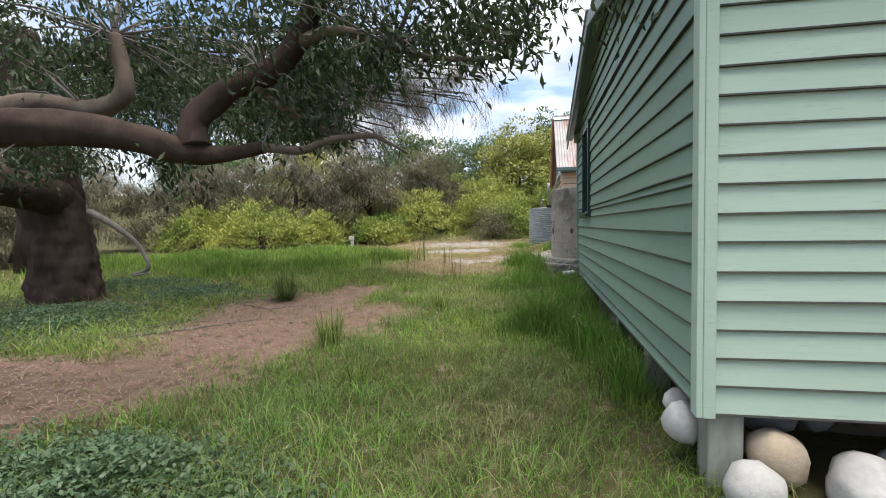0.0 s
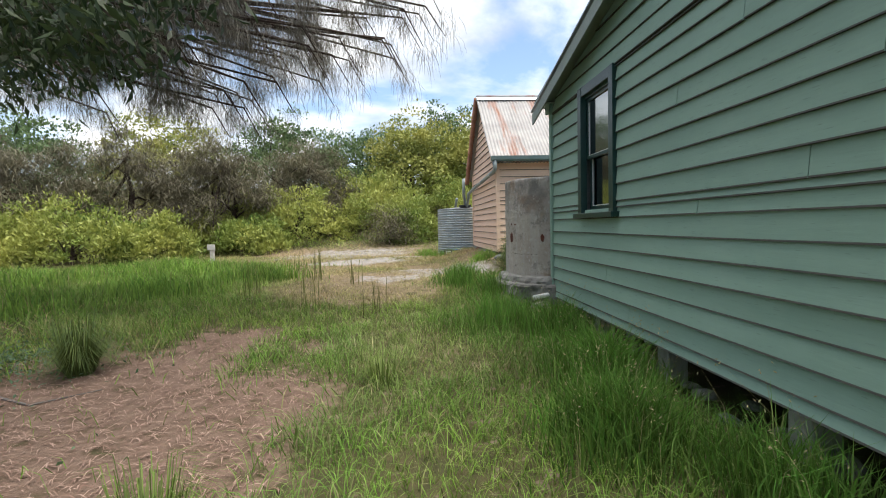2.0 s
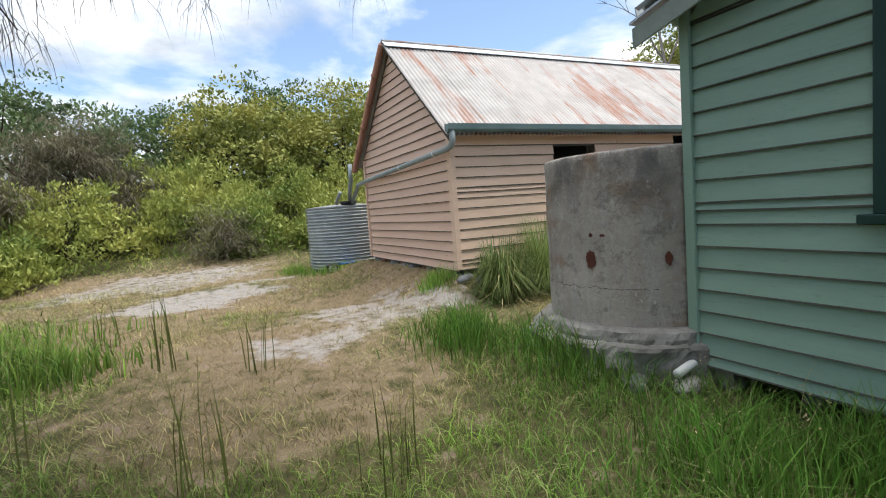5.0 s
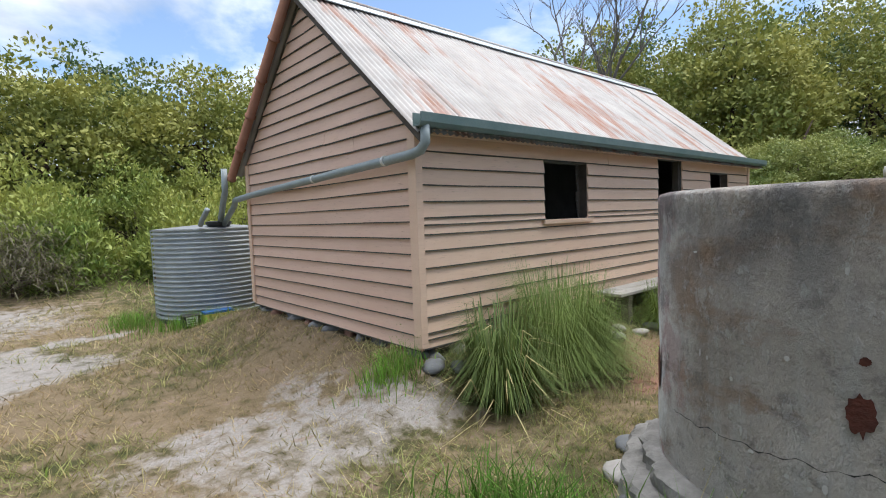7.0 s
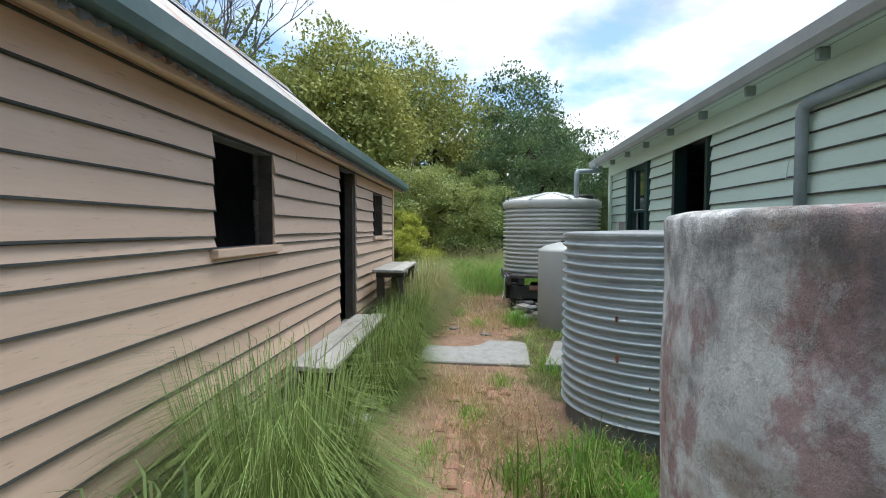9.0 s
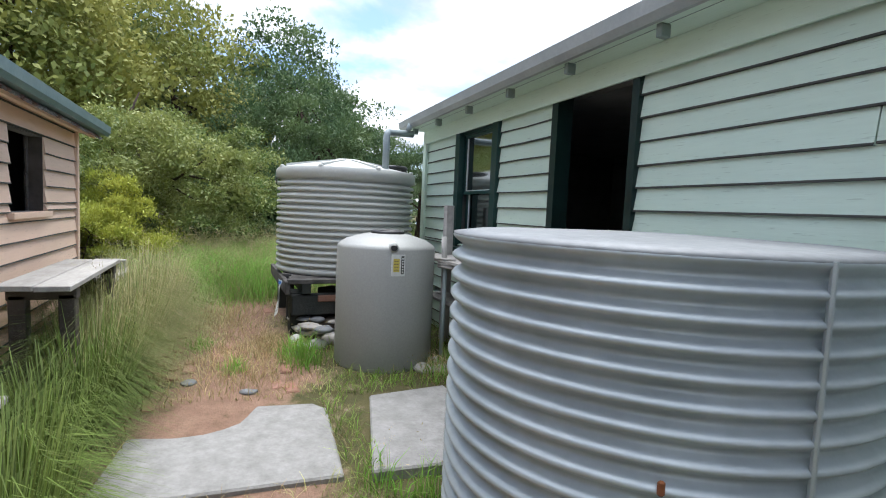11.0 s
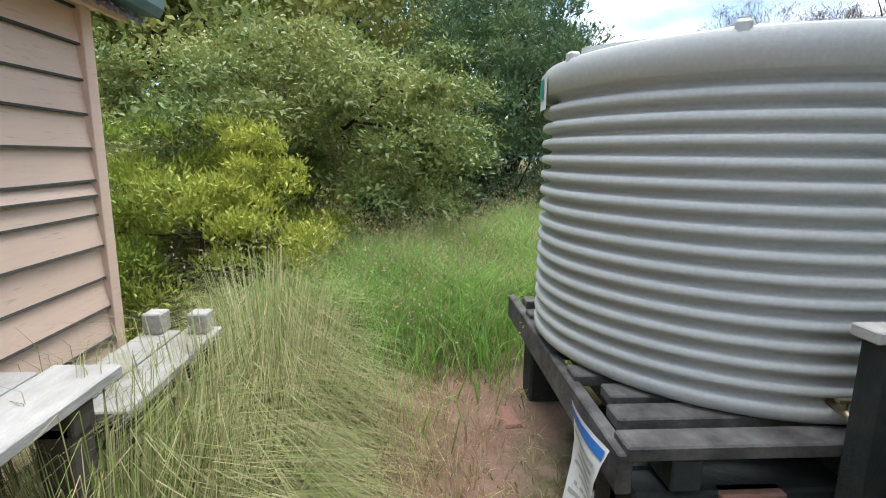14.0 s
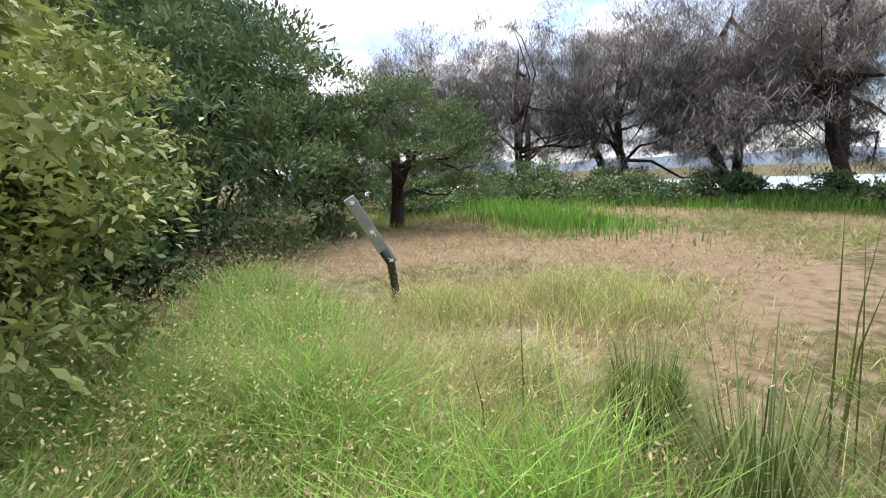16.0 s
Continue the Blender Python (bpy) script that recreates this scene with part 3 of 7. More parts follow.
def boarded_wall(house, name, p0, p1, z0, z1, step, material, openings=(), ulim=None, label="", core_top=None, thick=0.09, joints=0, first=0.0):
    """p0 to p1 with the outside on the right hand. Openings: (u0, u1, z0, z1)."""
    p0, p1 = Vector((*p0, 0)), Vector((*p1, 0))
    length = (p1 - p0).length
    d = (p1 - p0).normalized()
    n = Vector((d.y, -d.x, 0))
    ulim = ulim or (lambda z: (0, length))
    core = MB()
    us = sorted({0, length, *[u for o in openings for u in o[:2]]})
    zs = sorted({z0, core_top or z1, *[z for o in openings for z in o[2:]]})
    for a, b in zip(us, us[1:]):
        for c, e in zip(zs, zs[1:]):
            if not any(o[0] < (a + b) / 2 < o[1] and o[2] < (c + e) / 2 < o[3] for o in openings):
                q = [p0 + d * u + Vector((0, 0, z)) for u, z in ((a, c), (b, c), (b, e), (a, e))]
                core.prism([p - n * 0.004 for p in q], -n * thick)
    if core_top:
        (a, b), (c, e) = ulim(core_top), ulim(z1)
        q = [p0 + d * u + Vector((0, 0, z)) for u, z in ((a, core_top), (b, core_top), (e, z1), (c, z1))]
        core.prism([p - n * 0.004 for p in q], -n * thick)
    me = core.mesh(name)
    bm = bmesh.new()
    bm.from_mesh(me)
    bmesh.ops.remove_doubles(bm, verts=bm.verts, dist=0.0005)
    bm.to_mesh(me)
    bm.free()
    wall = part(name, me, M["inside"], house, label)
    r = random.Random(name + str(round(length, 2)))
    for a0, a1, b0, b1, za, zb, cut in courses(openings, ulim, z0, z1, step, first):
        pieces = [(a0, a1, b0, b1)]
        if joints and a1 - a0 > 3 and r.random() < joints:
            u = r.uniform(a0 + 1, a1 - 1)
            pieces = [(a0, u - 0.003, b0, u - 0.003), (u + 0.003, a1, u + 0.003, b1)]
        for q0, q1, r0, r1 in pieces:
            dz, out = r.uniform(-0.004, 0.003), 0.027 + r.uniform(-0.004, 0.006)
            sag = [r.uniform(-0.004, 0.004) for _ in range(4)]
            k = max(2, int((q1 - q0) / 0.9) + 1)
            g = MB()
            ring = []
            for i in range(k + 1):
                t = i / k
                ub, ut = q0 + (q1 - q0) * t, r0 + (r1 - r0) * t
                w = sag[0] * math.sin(3.1 * t) + sag[1] * math.sin(7.3 * t + sag[2] * 500)
                lo = p0 + d * ub + Vector((0, 0, za + dz + w))
                hi = p0 + d * ut + Vector((0, 0, zb + 0.012 if not cut else zb))
                ring += [lo, lo + n * (out + w), lo + n * (out + w - 0.005) + Vector((0, 0, 0.011)), hi + n * 0.005, hi]
            fs = [(5 * i + j, 5 * i + (j + 1) % 5, 5 * i + 5 + (j + 1) % 5, 5 * i + 5 + j) for i in range(k) for j in range(5)]
            fs += [(4, 3, 2, 1, 0), tuple(5 * k + j for j in range(5))]
            g.add(ring, fs)
            me = g.mesh("weatherboard")
            me.materials.append(material)
            me.materials.append(M["lap_shadow"])
            # underside and lower edge carry the lap's shadow line as colour
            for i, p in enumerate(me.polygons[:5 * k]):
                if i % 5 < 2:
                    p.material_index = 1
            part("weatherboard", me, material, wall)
    return wall


def bar(g, a, b, w, h):
    """A straight piece of timber from a to b, w wide to the side and h high."""
    a, b = Vector(a), Vector(b)
    d = (b - a).normalized()
    s = d.cross(Vector((0, 0, 1)))
    s = Vector((1, 0, 0)) if s.length < 1e-3 else s.normalized()
    t = s.cross(d)
    q = [a + s * i * w / 2 + t * j * h / 2 for i, j in ((-1, -1), (1, -1), (1, 1), (-1, 1))]
    return g.prism(q, b - a)


def window_in(house, p0, d, n, u0, u1, z0, z1, trim, sill_w, blind=True):
    """A sash window: its trim's outer edges are u0, u1, z0, z1 along the wall from p0."""
    def at(u, z, o):
        return p0 + d * u + Vector((0, 0, z)) + n * o

    def block(a, b, c, e, o0, o1):
        return MB().prism([at(a, c, o0), at(b, c, o0), at(b, e, o0), at(a, e, o0)], n * (o1 - o0))
    win = part("window", block(u0 + trim, u1 - trim, z1 - trim - 0.03, z1 - trim, -0.1, 0.0), M["dark_trim"], house, "dark green double-hung sash window with flaking putty")
    for nm, g in (("casing", block(u0, u0 + trim, z0, z1, -0.02, 0.055)), ("casing", block(u1 - trim, u1, z0, z1, -0.02, 0.055)),
                  ("head", block(u0 + trim, u1 - trim, z1 - trim, z1, -0.02, 0.05)),
                  ("sill", block(u0 - sill_w, u1 + sill_w, z0 - 0.055, z0, -0.04, 0.10))):
        part(nm, g, M["dark_trim"], win, bevel=0.004)
    a, b, c, e = u0 + trim, u1 - trim, z0, z1 - trim - 0.03
    mid = c + (e - c) * 0.49
    s = 0.045
    for lo, hi, o in ((mid - 0.02, e, -0.02), (c, mid + 0.02, -0.06)):
        low = 0.085 if lo == c else 0.035
        fr = MB()
        for q in ((a, a + s, lo, hi), (b - s, b, lo, hi), (a + s, b - s, hi - 0.035, hi), (a + s, b - s, lo, lo + low)):
            k = block(*q, o - 0.035, o)
            fr.add(k.v, k.f)
        part("sash", fr, M["dark_trim"], win)
        pane = part("pane", block(a + s, b - s, lo + low, hi - 0.035, o - 0.022, o - 0.018), M["glass"], win, "dusty reflecting glass")
        pane.visible_shadow = False
        put = MB()
        for q in ((a + s, a + s + 0.008, lo + low, hi - 0.035), (a + s, b - s, lo + low, lo + low + 0.01)):
            k = block(*q, o - 0.017, o - 0.009)
            put.add(k.v, k.f)
        part("putty", put, M["white"], win, "flaking white putty")
    return win


# ---------------------------------------------------------------- the green cottage
GX0, GX1, GY0, GYW, GYE = 0.885, 8.83, 2.85, 10.42, 10.17
GB, GT = 0.36, 3.12


def green_cottage():
    h = thing("house", (GX0, GY0, gz(GX0, GY0)), "pale green weatherboard cottage on low wooden stumps", "house")
    ridge_y, slope = 6.62, 0.222
    eave = GT + 0.02

    def rake(y):
        return eave + slope * ((GYW - y) if y > ridge_y else (y - GY0) * (GYW - ridge_y) / (ridge_y - GY0))
    # west wall: from south to north the outside would be on the right hand when walking north to south
    L = GYW - GY0
    peak = rake(ridge_y)

    def lim(z):
        if z <= eave:
            return 0, L
        k = (z - eave) / (peak - eave)
        return (GYW - ridge_y) * k, L - (ridge_y - GY0) * k
    u = lambda y: GYW - y
    w_open = [(u(9.22), u(8.26), 1.58, 2.98)]
    boarded_wall(h, "wall", (GX0, GYW), (GX0, GY0), GB, peak - 0.03, 0.1702, M["green_w_shaded"], w_open, lim, "green weatherboard gable wall, paint darkened for shade", eave, joints=0.3, first=0.453)
    p0, d, n = Vector((GX0, GYW, 0)), Vector((0, -1, 0)), Vector((-1, 0, 0))
    window_in(h, p0, d, n, u(9.25), u(8.22), 1.54, 3.02, 0.11, 0.06)
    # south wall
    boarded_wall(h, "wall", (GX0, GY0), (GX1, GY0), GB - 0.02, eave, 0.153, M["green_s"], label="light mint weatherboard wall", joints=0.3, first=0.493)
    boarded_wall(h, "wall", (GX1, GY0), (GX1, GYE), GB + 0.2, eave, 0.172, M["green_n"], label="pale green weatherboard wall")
    # north wall, with door and window
    A, B = Vector((GX0, GYW, 0)), Vector((GX1, GYE, 0))
    d = (A - B).normalized()
    n = Vector((d.y, -d.x, 0))
    un = lambda x: (GX1 - x) / (GX1 - GX0) * (A - B).length
    n_open = [(un(7.78), un(6.82), 1.75, 3.08), (un(5.86), un(4.98), 0.5, 3.06)]
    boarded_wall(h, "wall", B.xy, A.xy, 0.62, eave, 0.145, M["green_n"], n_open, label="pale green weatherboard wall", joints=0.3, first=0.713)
    window_in(h, B, d, n, un(7.81), un(6.79), 1.72, 3.12, 0.115, 0.05)

    def at(uu, z, o):
        return B + d * uu + Vector((0, 0, z)) + n * o

    def block(a, b, c, e, o0, o1):
        return MB().prism([at(a, c, o0), at(b, c, o0), at(b, e, o0), at(a, e, o0)], n * (o1 - o0))
    fr = part("door_frame", block(un(5.89), un(5.81), 0.82, 3.12, -0.09, 0.05), M["door_green"], h, "dark green door frame standing open")
    part("jamb", block(un(5.01), un(4.95), 0.82, 3.12, -0.09, 0.05), M["door_green"], fr)
    part("head", block(un(5.81), un(5.01), 3.06, 3.12, -0.09, 0.05), M["door_green"], fr)
    part("threshold", block(un(6.02), un(4.90), 0.74, 0.82, -0.1, 0.16), M["dark_trim"], fr, "dark green worn door sill", bevel=0.01)
    # corner boards
    g = MB().span((GX0 - 0.045, GY0 - 0.04, GB - 0.03), (GX0 - 0.012, GY0 + 0.06, eave)).span((GX0 - 0.012, GY0 - 0.045, GB - 0.03), (GX0 + 0.05, GY0 - 0.01, eave))
    part("corner_board", g, M["green_s"], h, bevel=0.003)
    g = MB().span((GX0 - 0.05, GYW - 0.03, GB - 0.03), (GX0 - 0.01, GYW + 0.05, eave))
    part("corner_board", g, M["green_w_shaded"], h, bevel=0.003)
    g = MB().span((GX1 - 0.05, GYE + 0.03, 0.62), (GX1 + 0.045, GYE + 0.07, eave))
    part("corner_board", g, M["green_n"], h, bevel=0.003)
    # floor, ceiling and an added, unseen inner wall keep the rooms dark
    part("floor", MB().span((GX0 + 0.11, GY0 + 0.11, 0.70), (GX1 - 0.11, GYE - 0.12, 0.78)), M["dark_wood"], h)
    part("ceiling", MB().span((GX0 + 0.1, GY0 + 0.1, 3.06), (GX1 - 0.1, GYE - 0.1, 3.10)), M["inside"], h)
    part("partition", MB().span((GX0 + 0.12, 7.0, 0.78), (GX1 - 0.12, 7.08, 3.06)), M["inside"], h)
    # roof: corrugated sheets on both slopes
    x0, x1 = GX0 - 0.2, GX1 + 0.12
    roof = part("roof", MB().prism([(x0 + .05, GYW + 0.26, rake(GYW) + 0.02), (x1 - .05, GYW - 0.02, rake(GYW) + 0.02), (x1 - .05, ridge_y, peak), (x0 + .05, ridge_y, peak)], (0, 0, 0.03)), M["fascia"], h, "grey corrugated iron roof")
    for y_e, z_e, sk in ((GYW + 0.34, rake(GYW) - slope * 0.33 + 0.155, -0.26), (GY0 - 0.3, eave - 0.03, 0.0)):
        part("sheet", iron_sheet(x0, x1, y_e, z_e, ridge_y, peak + 0.07, 0.009, skew=sk), M["zinc"], roof)
    part("barge_board", MB().prism([(x0 - 0.02, GYW + 0.34, rake(GYW) - 0.075 - 0.15), (x0 - 0.02, ridge_y, peak - 0.12), (x0 - 0.02, ridge_y, peak + 0.03), (x0 - 0.02, GYW + 0.34, rake(GYW) - 0.075)], (0.022, 0, 0)), M["fascia"], roof)
    part("barge_board", MB().prism([(x0 - 0.02, ridge_y, peak - 0.12), (x0 - 0.02, GY0 - 0.3, eave - 0.2), (x0 - 0.02, GY0 - 0.3, eave - 0.05), (x0 - 0.02, ridge_y, peak + 0.03)], (0.022, 0, 0)), M["fascia"], roof)
    part("barge_cap", MB().prism([(x0 - 0.04, GYW + 0.35, rake(GYW) - 0.045), (x0 + 0.1, GYW + 0.35, rake(GYW) - 0.045), (x0 + 0.1, ridge_y, peak + 0.065), (x0 - 0.04, ridge_y, peak + 0.065)], (0, 0, 0.018)), M["steel"], roof)
    # eave on the north side: soffit line, rafter tails, gutter
    part("frieze_board", block(-0.05, un(GX0) + 0.1, 3.0, 3.16, 0.045, 0.065), M["green_n"], roof)
    part("soffit", block(-0.05, un(GX0) + 0.1, 3.162, 3.176, 0.03, 0.295), M["green_n"], roof)
    for x in np.arange(1.3, 8.9, 0.82):
        c = at(un(x), 3.125, 0.255)
        part("rafter_tail", MB().box(c, (0.04, 0.07, 0.072)), M["fascia"], roof, bevel=0.004)
    prof = [(0.0, 0.06), (0.0, -0.015), (0.02, -0.05), (0.06, -0.055), (0.10, -0.02), (0.115, 0.055), (0.105, 0.06), (0.09, -0.01), (0.06, -0.04), (0.025, -0.035), (0.01, -0.01), (0.01, 0.06)]
    e0, e1 = at(-0.14, 3.205, 0.29), at(un(GX0) + 0.12, 3.205, 0.29)
    g = MB()
    g.prism([e0 + n * a + Vector((0, 0, b)) for a, b in prof], e1 - e0)
    part("gutter", g, M["grey_gutter"], h, "grey painted quad gutter")
    # stumps under the floor
    for x, y in ((GX0 + 0.12, GY0 + 0.10), (GX0 + 0.12, 4.4), (GX0 + 0.12, 5.9), (GX0 + 0.12, 7.4), (GX0 + 0.12, 8.9), (GX0 + 0.12, 10.25), (2.6, GY0 + 0.12), (4.4, GY0 + 0.12), (7.2, GYE - 0.1), (8.6, GYE - 0.1)):
        top = GB + 0.1 if y < 10.0 or x < 1.2 else 0.75
        part("stump", MB().span((x - 0.09, y - 0.09, gz(x, y) - 0.1), (x + 0.09, y + 0.09, top)), M["post_wood"], h, bevel=0.008)
    part("bearer", MB().span((GX0 + 0.06, GY0 + 0.06, GB + 0.02), (GX0 + 0.16, GYW - 0.1, GB + 0.14)), M["dark_wood"], h)
    # solid dark block, added to close off the space under the floor
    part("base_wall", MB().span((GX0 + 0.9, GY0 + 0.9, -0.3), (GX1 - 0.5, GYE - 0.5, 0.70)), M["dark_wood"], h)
    # drainpipe along the north wall into the iron tank
    def pipe(name, pts, r=0.04):
        part(name, MB().tube(pts, r, 14), M["pipe"], h, "grey drain pipe", True)
    pipe("drain_pipe", [at(un(1.15), 2.99, 0.07), at(un(3.34), 2.94, 0.07), at(un(3.40), 2.925, 0.07), at(un(3.425), 2.88, 0.07), at(un(3.425), 2.05, 0.07)])
    pipe("drain_pipe", [at(un(8.55), 3.20, 0.36), at(un(8.55), 3.10, 0.40)], 0.035)
    return h


def iron_sheet(x0, x1, y0, z0, y1, z1, amp, pitch=0.0762, per=6, skew=0.0):
    """A corrugated sheet from the eave (y0, z0) to the ridge (y1, z1)."""
    k = max(2, int((x1 - x0) / pitch * per))
    xs = np.linspace(x0, x1, k)
    n = Vector((0, z0 - z1, y1 - y0)).normalized()
    if n.z < 0:
        n = -n
    hgt = amp * np.sin(2 * np.pi * xs / pitch)
    v = np.concatenate([np.stack([xs, np.full(k, y) + n.y * hgt, np.full(k, z) + n.z * hgt], -1) for y, z in ((y0, z0), ((y0 + y1) / 2, (z0 + z1) / 2 - 0.006), (y1, z1))])
    i = np.arange(k - 1)
    f = np.concatenate([np.stack([r * k + i, r * k + i + 1, (r + 1) * k + i + 1, (r + 1) * k + i], -1) for r in (0, 1)])
    v[:, 1] += skew * (v[:, 0] - x0) / (x1 - x0) * (v[:, 1] - y1) / (y0 - y1)
    me = array_mesh("sheet", v, f, None, True)
    return me


green_cottage()

# ---------------------------------------------------------------- the peach shed
PX0, PX1, PY0, PY1, PB, PT = 0.76, 9.21, 14.2, 18.22, 0.86, 2.88


def peach_shed():
    h = thing("shed", (PX0, PY0, gz(PX0, PY0)), "peach weatherboard shed with a rusty iron gable roof", "shed")
    ry, rz = 16.22, 4.60
    door = (5.36 - PX0, 6.19 - PX0, 0.9, 2.77)
    wins = [(2.59 - PX0, 3.47 - PX0, 1.95, 2.61), (7.34 - PX0, 8.17 - PX0, 1.95, 2.61)]
    boarded_wall(h, "wall", (PX0, PY0), (PX1, PY0), PB - 0.04, PT, 0.151, M["peach_s"], [*wins, door], label="peach weatherboard wall", thick=0.1, joints=0.25, first=0.96)
    L = PY1 - PY0

    def lim(z):
        if z <= PT:
            return 0, L
        k = (z - PT) / (rz - PT)
        return L / 2 * k, L - L / 2 * k
    boarded_wall(h, "wall", (PX0, PY1), (PX0, PY0), PB - 0.05, rz - 0.04, 0.149, M["peach_w"], (), lim, "salmon weatherboard gable wall with split boards", PT, joints=0.2, first=0.941)
    boarded_wall(h, "wall", (PX1, PY0), (PX1, PY1), PB, rz - 0.04, 0.1455, M["peach_w"], (), lim, "salmon weatherboard gable wall", PT)
    part("wall", MB().span((PX0 + 0.1, PY1 - 0.1, PB), (PX1 - 0.1, PY1, PT)), M["peach_s"], h, "plain back wall")
    part("corner_board", MB().span((PX0 - 0.042, PY0 - 0.04, PB - 0.02), (PX0 + 0.035, PY0 + 0.075, PT - 0.1)), M["peach_s"], h, bevel=0.003)
    part("corner_board", MB().span((PX0 - 0.042, PY1 - 0.07, PB - 0.02), (PX0 + 0.035, PY1 + 0.03, PT)), M["peach_s"], h, bevel=0.003)
    part("corner_board", MB().span((PX1 - 0.035, PY0 - 0.042, PB - 0.02), (PX1 + 0.04, PY0 + 0.05, PT)), M["peach_s"], h, bevel=0.003)
    part("floor", MB().span((PX0 + 0.11, PY0 + 0.11, 0.8), (PX1 - 0.11, PY1 - 0.11, 0.88)), M["dark_wood"], h)
    part("lining", MB().span((PX0 + 0.12, 16.4, 0.88), (PX1 - 0.12, 16.44, 3.6)), M["inside"], h)
    # window frames: bare openings with a sill and a torn dark curtain edge
    for o in wins:
        a, b = PX0 + o[0], PX0 + o[1]
        sill = part("window", MB().span((a - 0.05, PY0 - 0.06, o[2] - 0.05), (b + 0.05, PY0 + 0.06, o[2])), M["peach_s"], h, "open window hole with a plain peach sill", bevel=0.004)
        for x in (a, b):
            part("jamb", MB().span((x - 0.012, PY0 + 0.0, o[2]), (x + 0.012, PY0 + 0.12, o[3])), M["dark_wood"], sill)
        for i in range(6):
            z = o[2] + (o[3] - o[2]) * i / 6
            part("torn_lining", MB().span((b - 0.05 - 0.03 * ((i * 7) % 3) / 2, PY0 + 0.10, z), (b - 0.012, PY0 + 0.115, z + (o[3] - o[2]) / 6 - 0.005)), M["dark_wood"], sill)
    fr = part("door_frame", MB().span((5.36 - 0.02, PY0 + 0.0, 0.88), (5.36 + 0.04, PY0 + 0.12, 2.77)), M["dark_wood"], h, "bare dark wooden door frame")
    part("jamb", MB().span((6.19 - 0.07, PY0 + 0.02, 0.88), (6.19 + 0.02, PY0 + 0.12, 2.77)), M["dark_wood"], fr)
    part("threshold", MB().span((5.3, PY0 - 0.12, 0.82), (6.24, PY0 + 0.12, 0.9)), M["grey_wood"], fr)
    part("door_rail", MB().span((5.36, PY0 + 0.2, 1.26), (6.19, PY0 + 0.24, 1.34)), M["dark_wood"], fr)
    # stone footing
    for i in range(26):
        x = PX0 + 0.1 + 0.34 * i + random.uniform(-0.05, 0.05)
        if x < PX1 - 0.1:
            rock(x, PY0 + 0.10, (0.2, 0.07, 0.09), ("stone_g", "stone", "stone_g")[i % 3], h, sink=0.4, z=PB - 0.17)
    for i in range(13):
        y = PY0 + 0.2 + 0.31 * i
        rock(PX0 + 0.09, y, (0.08, 0.18, 0.10), ("stone_g", "brick", "stone_g")[i % 3], h, sink=0.4, z=PB - 0.16)
    # solid dark block behind the stones closes the gap under the walls
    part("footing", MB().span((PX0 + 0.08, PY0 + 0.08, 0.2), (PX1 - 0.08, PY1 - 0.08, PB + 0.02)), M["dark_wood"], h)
    # roof
    oy = 0.25
    ez = PT - (rz - PT) / (L / 2) * oy + 0.08
    x0, x1 = PX0 - 0.16, PX1 + 0.12
    top = rz + 0.1
    roof = part("roof", MB().tube([(x0, ry, top + 0.02), (x1, ry, top + 0.02)], 0.045, 10), M["iron"], h, "corrugated iron roof with orange rust streaks", True)
    n = 11
    w = (x1 - x0) / n
    for i in range(n):
        for s in (-1, 1):
            lift = 0.006 * (i % 2)
            part("sheet", iron_sheet(x0 + w * i - (0.03 if i else 0), x0 + w * (i + 1), ry + s * (L / 2 + oy), ez + lift, ry, top + lift, 0.013), M["iron"], roof)
    part("ridge_cap", MB().prism([(x0, ry - 0.16, top - 0.1), (x1, ry - 0.16, top - 0.1), (x1, ry, top + 0.035), (x0, ry, top + 0.035)], (0, -0.006, 0.01)), M["zinc"], roof)
    # rolled brown barge on the gable: segments along the rake
    for s in (-1, 1):
        a, b = Vector((x0 - 0.0, ry, top - 0.03)), Vector((x0 - 0.0, ry + s * (L / 2 + oy), ez - 0.02))
        if s > 0:
            for i in range(5):
                p, q = a.lerp(b, i / 5), a.lerp(b, (i + 1) / 5 + 0.012)
                part("barge_roll", MB().tube([p, p.lerp(q, 0.97), p.lerp(q, 0.975), q], [0.058, 0.062, 0.076, 0.076], 12), M["terracotta"], roof, smooth=True)
        else:
            part("barge_board", MB().prism([a + Vector((0.02, 0, -0.07)), b + Vector((0.02, 0, -0.07)), b + Vector((0.02, 0, 0)), a + Vector((0.02, 0, 0))], (0.03, 0, 0)), M["dark_wood"], roof)
    # gutter with downpipe slung across the gable to the tank
    gy, gz_ = PY0 - 0.2, 2.84
    prof = [(0.0, 0.06), (0.0, -0.05), (-0.09, -0.055), (-0.115, -0.02), (-0.12, 0.055), (-0.105, 0.055), (-0.1, -0.01), (-0.08, -0.04), (-0.012, -0.036), (-0.012, 0.06)]
    g = MB().prism([(x0 - 0.02, gy + a, gz_ + b) for a, b in prof], (x1 - x0 + 0.05, 0, 0))
    part("gutter", g, M["gutter"], h, "teal painted metal gutter")
    part("fascia", MB().span((x0 + 0.05, PY0 - 0.19, 2.74), (x1 - 0.05, PY0 - 0.165, 2.9)), M["peach_s"], h)
    part("soffit", MB().span((x0 + 0.05, PY0 - 0.165, 2.79), (x1 - 0.05, PY0 - 0.03, 2.81)), M["peach_s"], h)
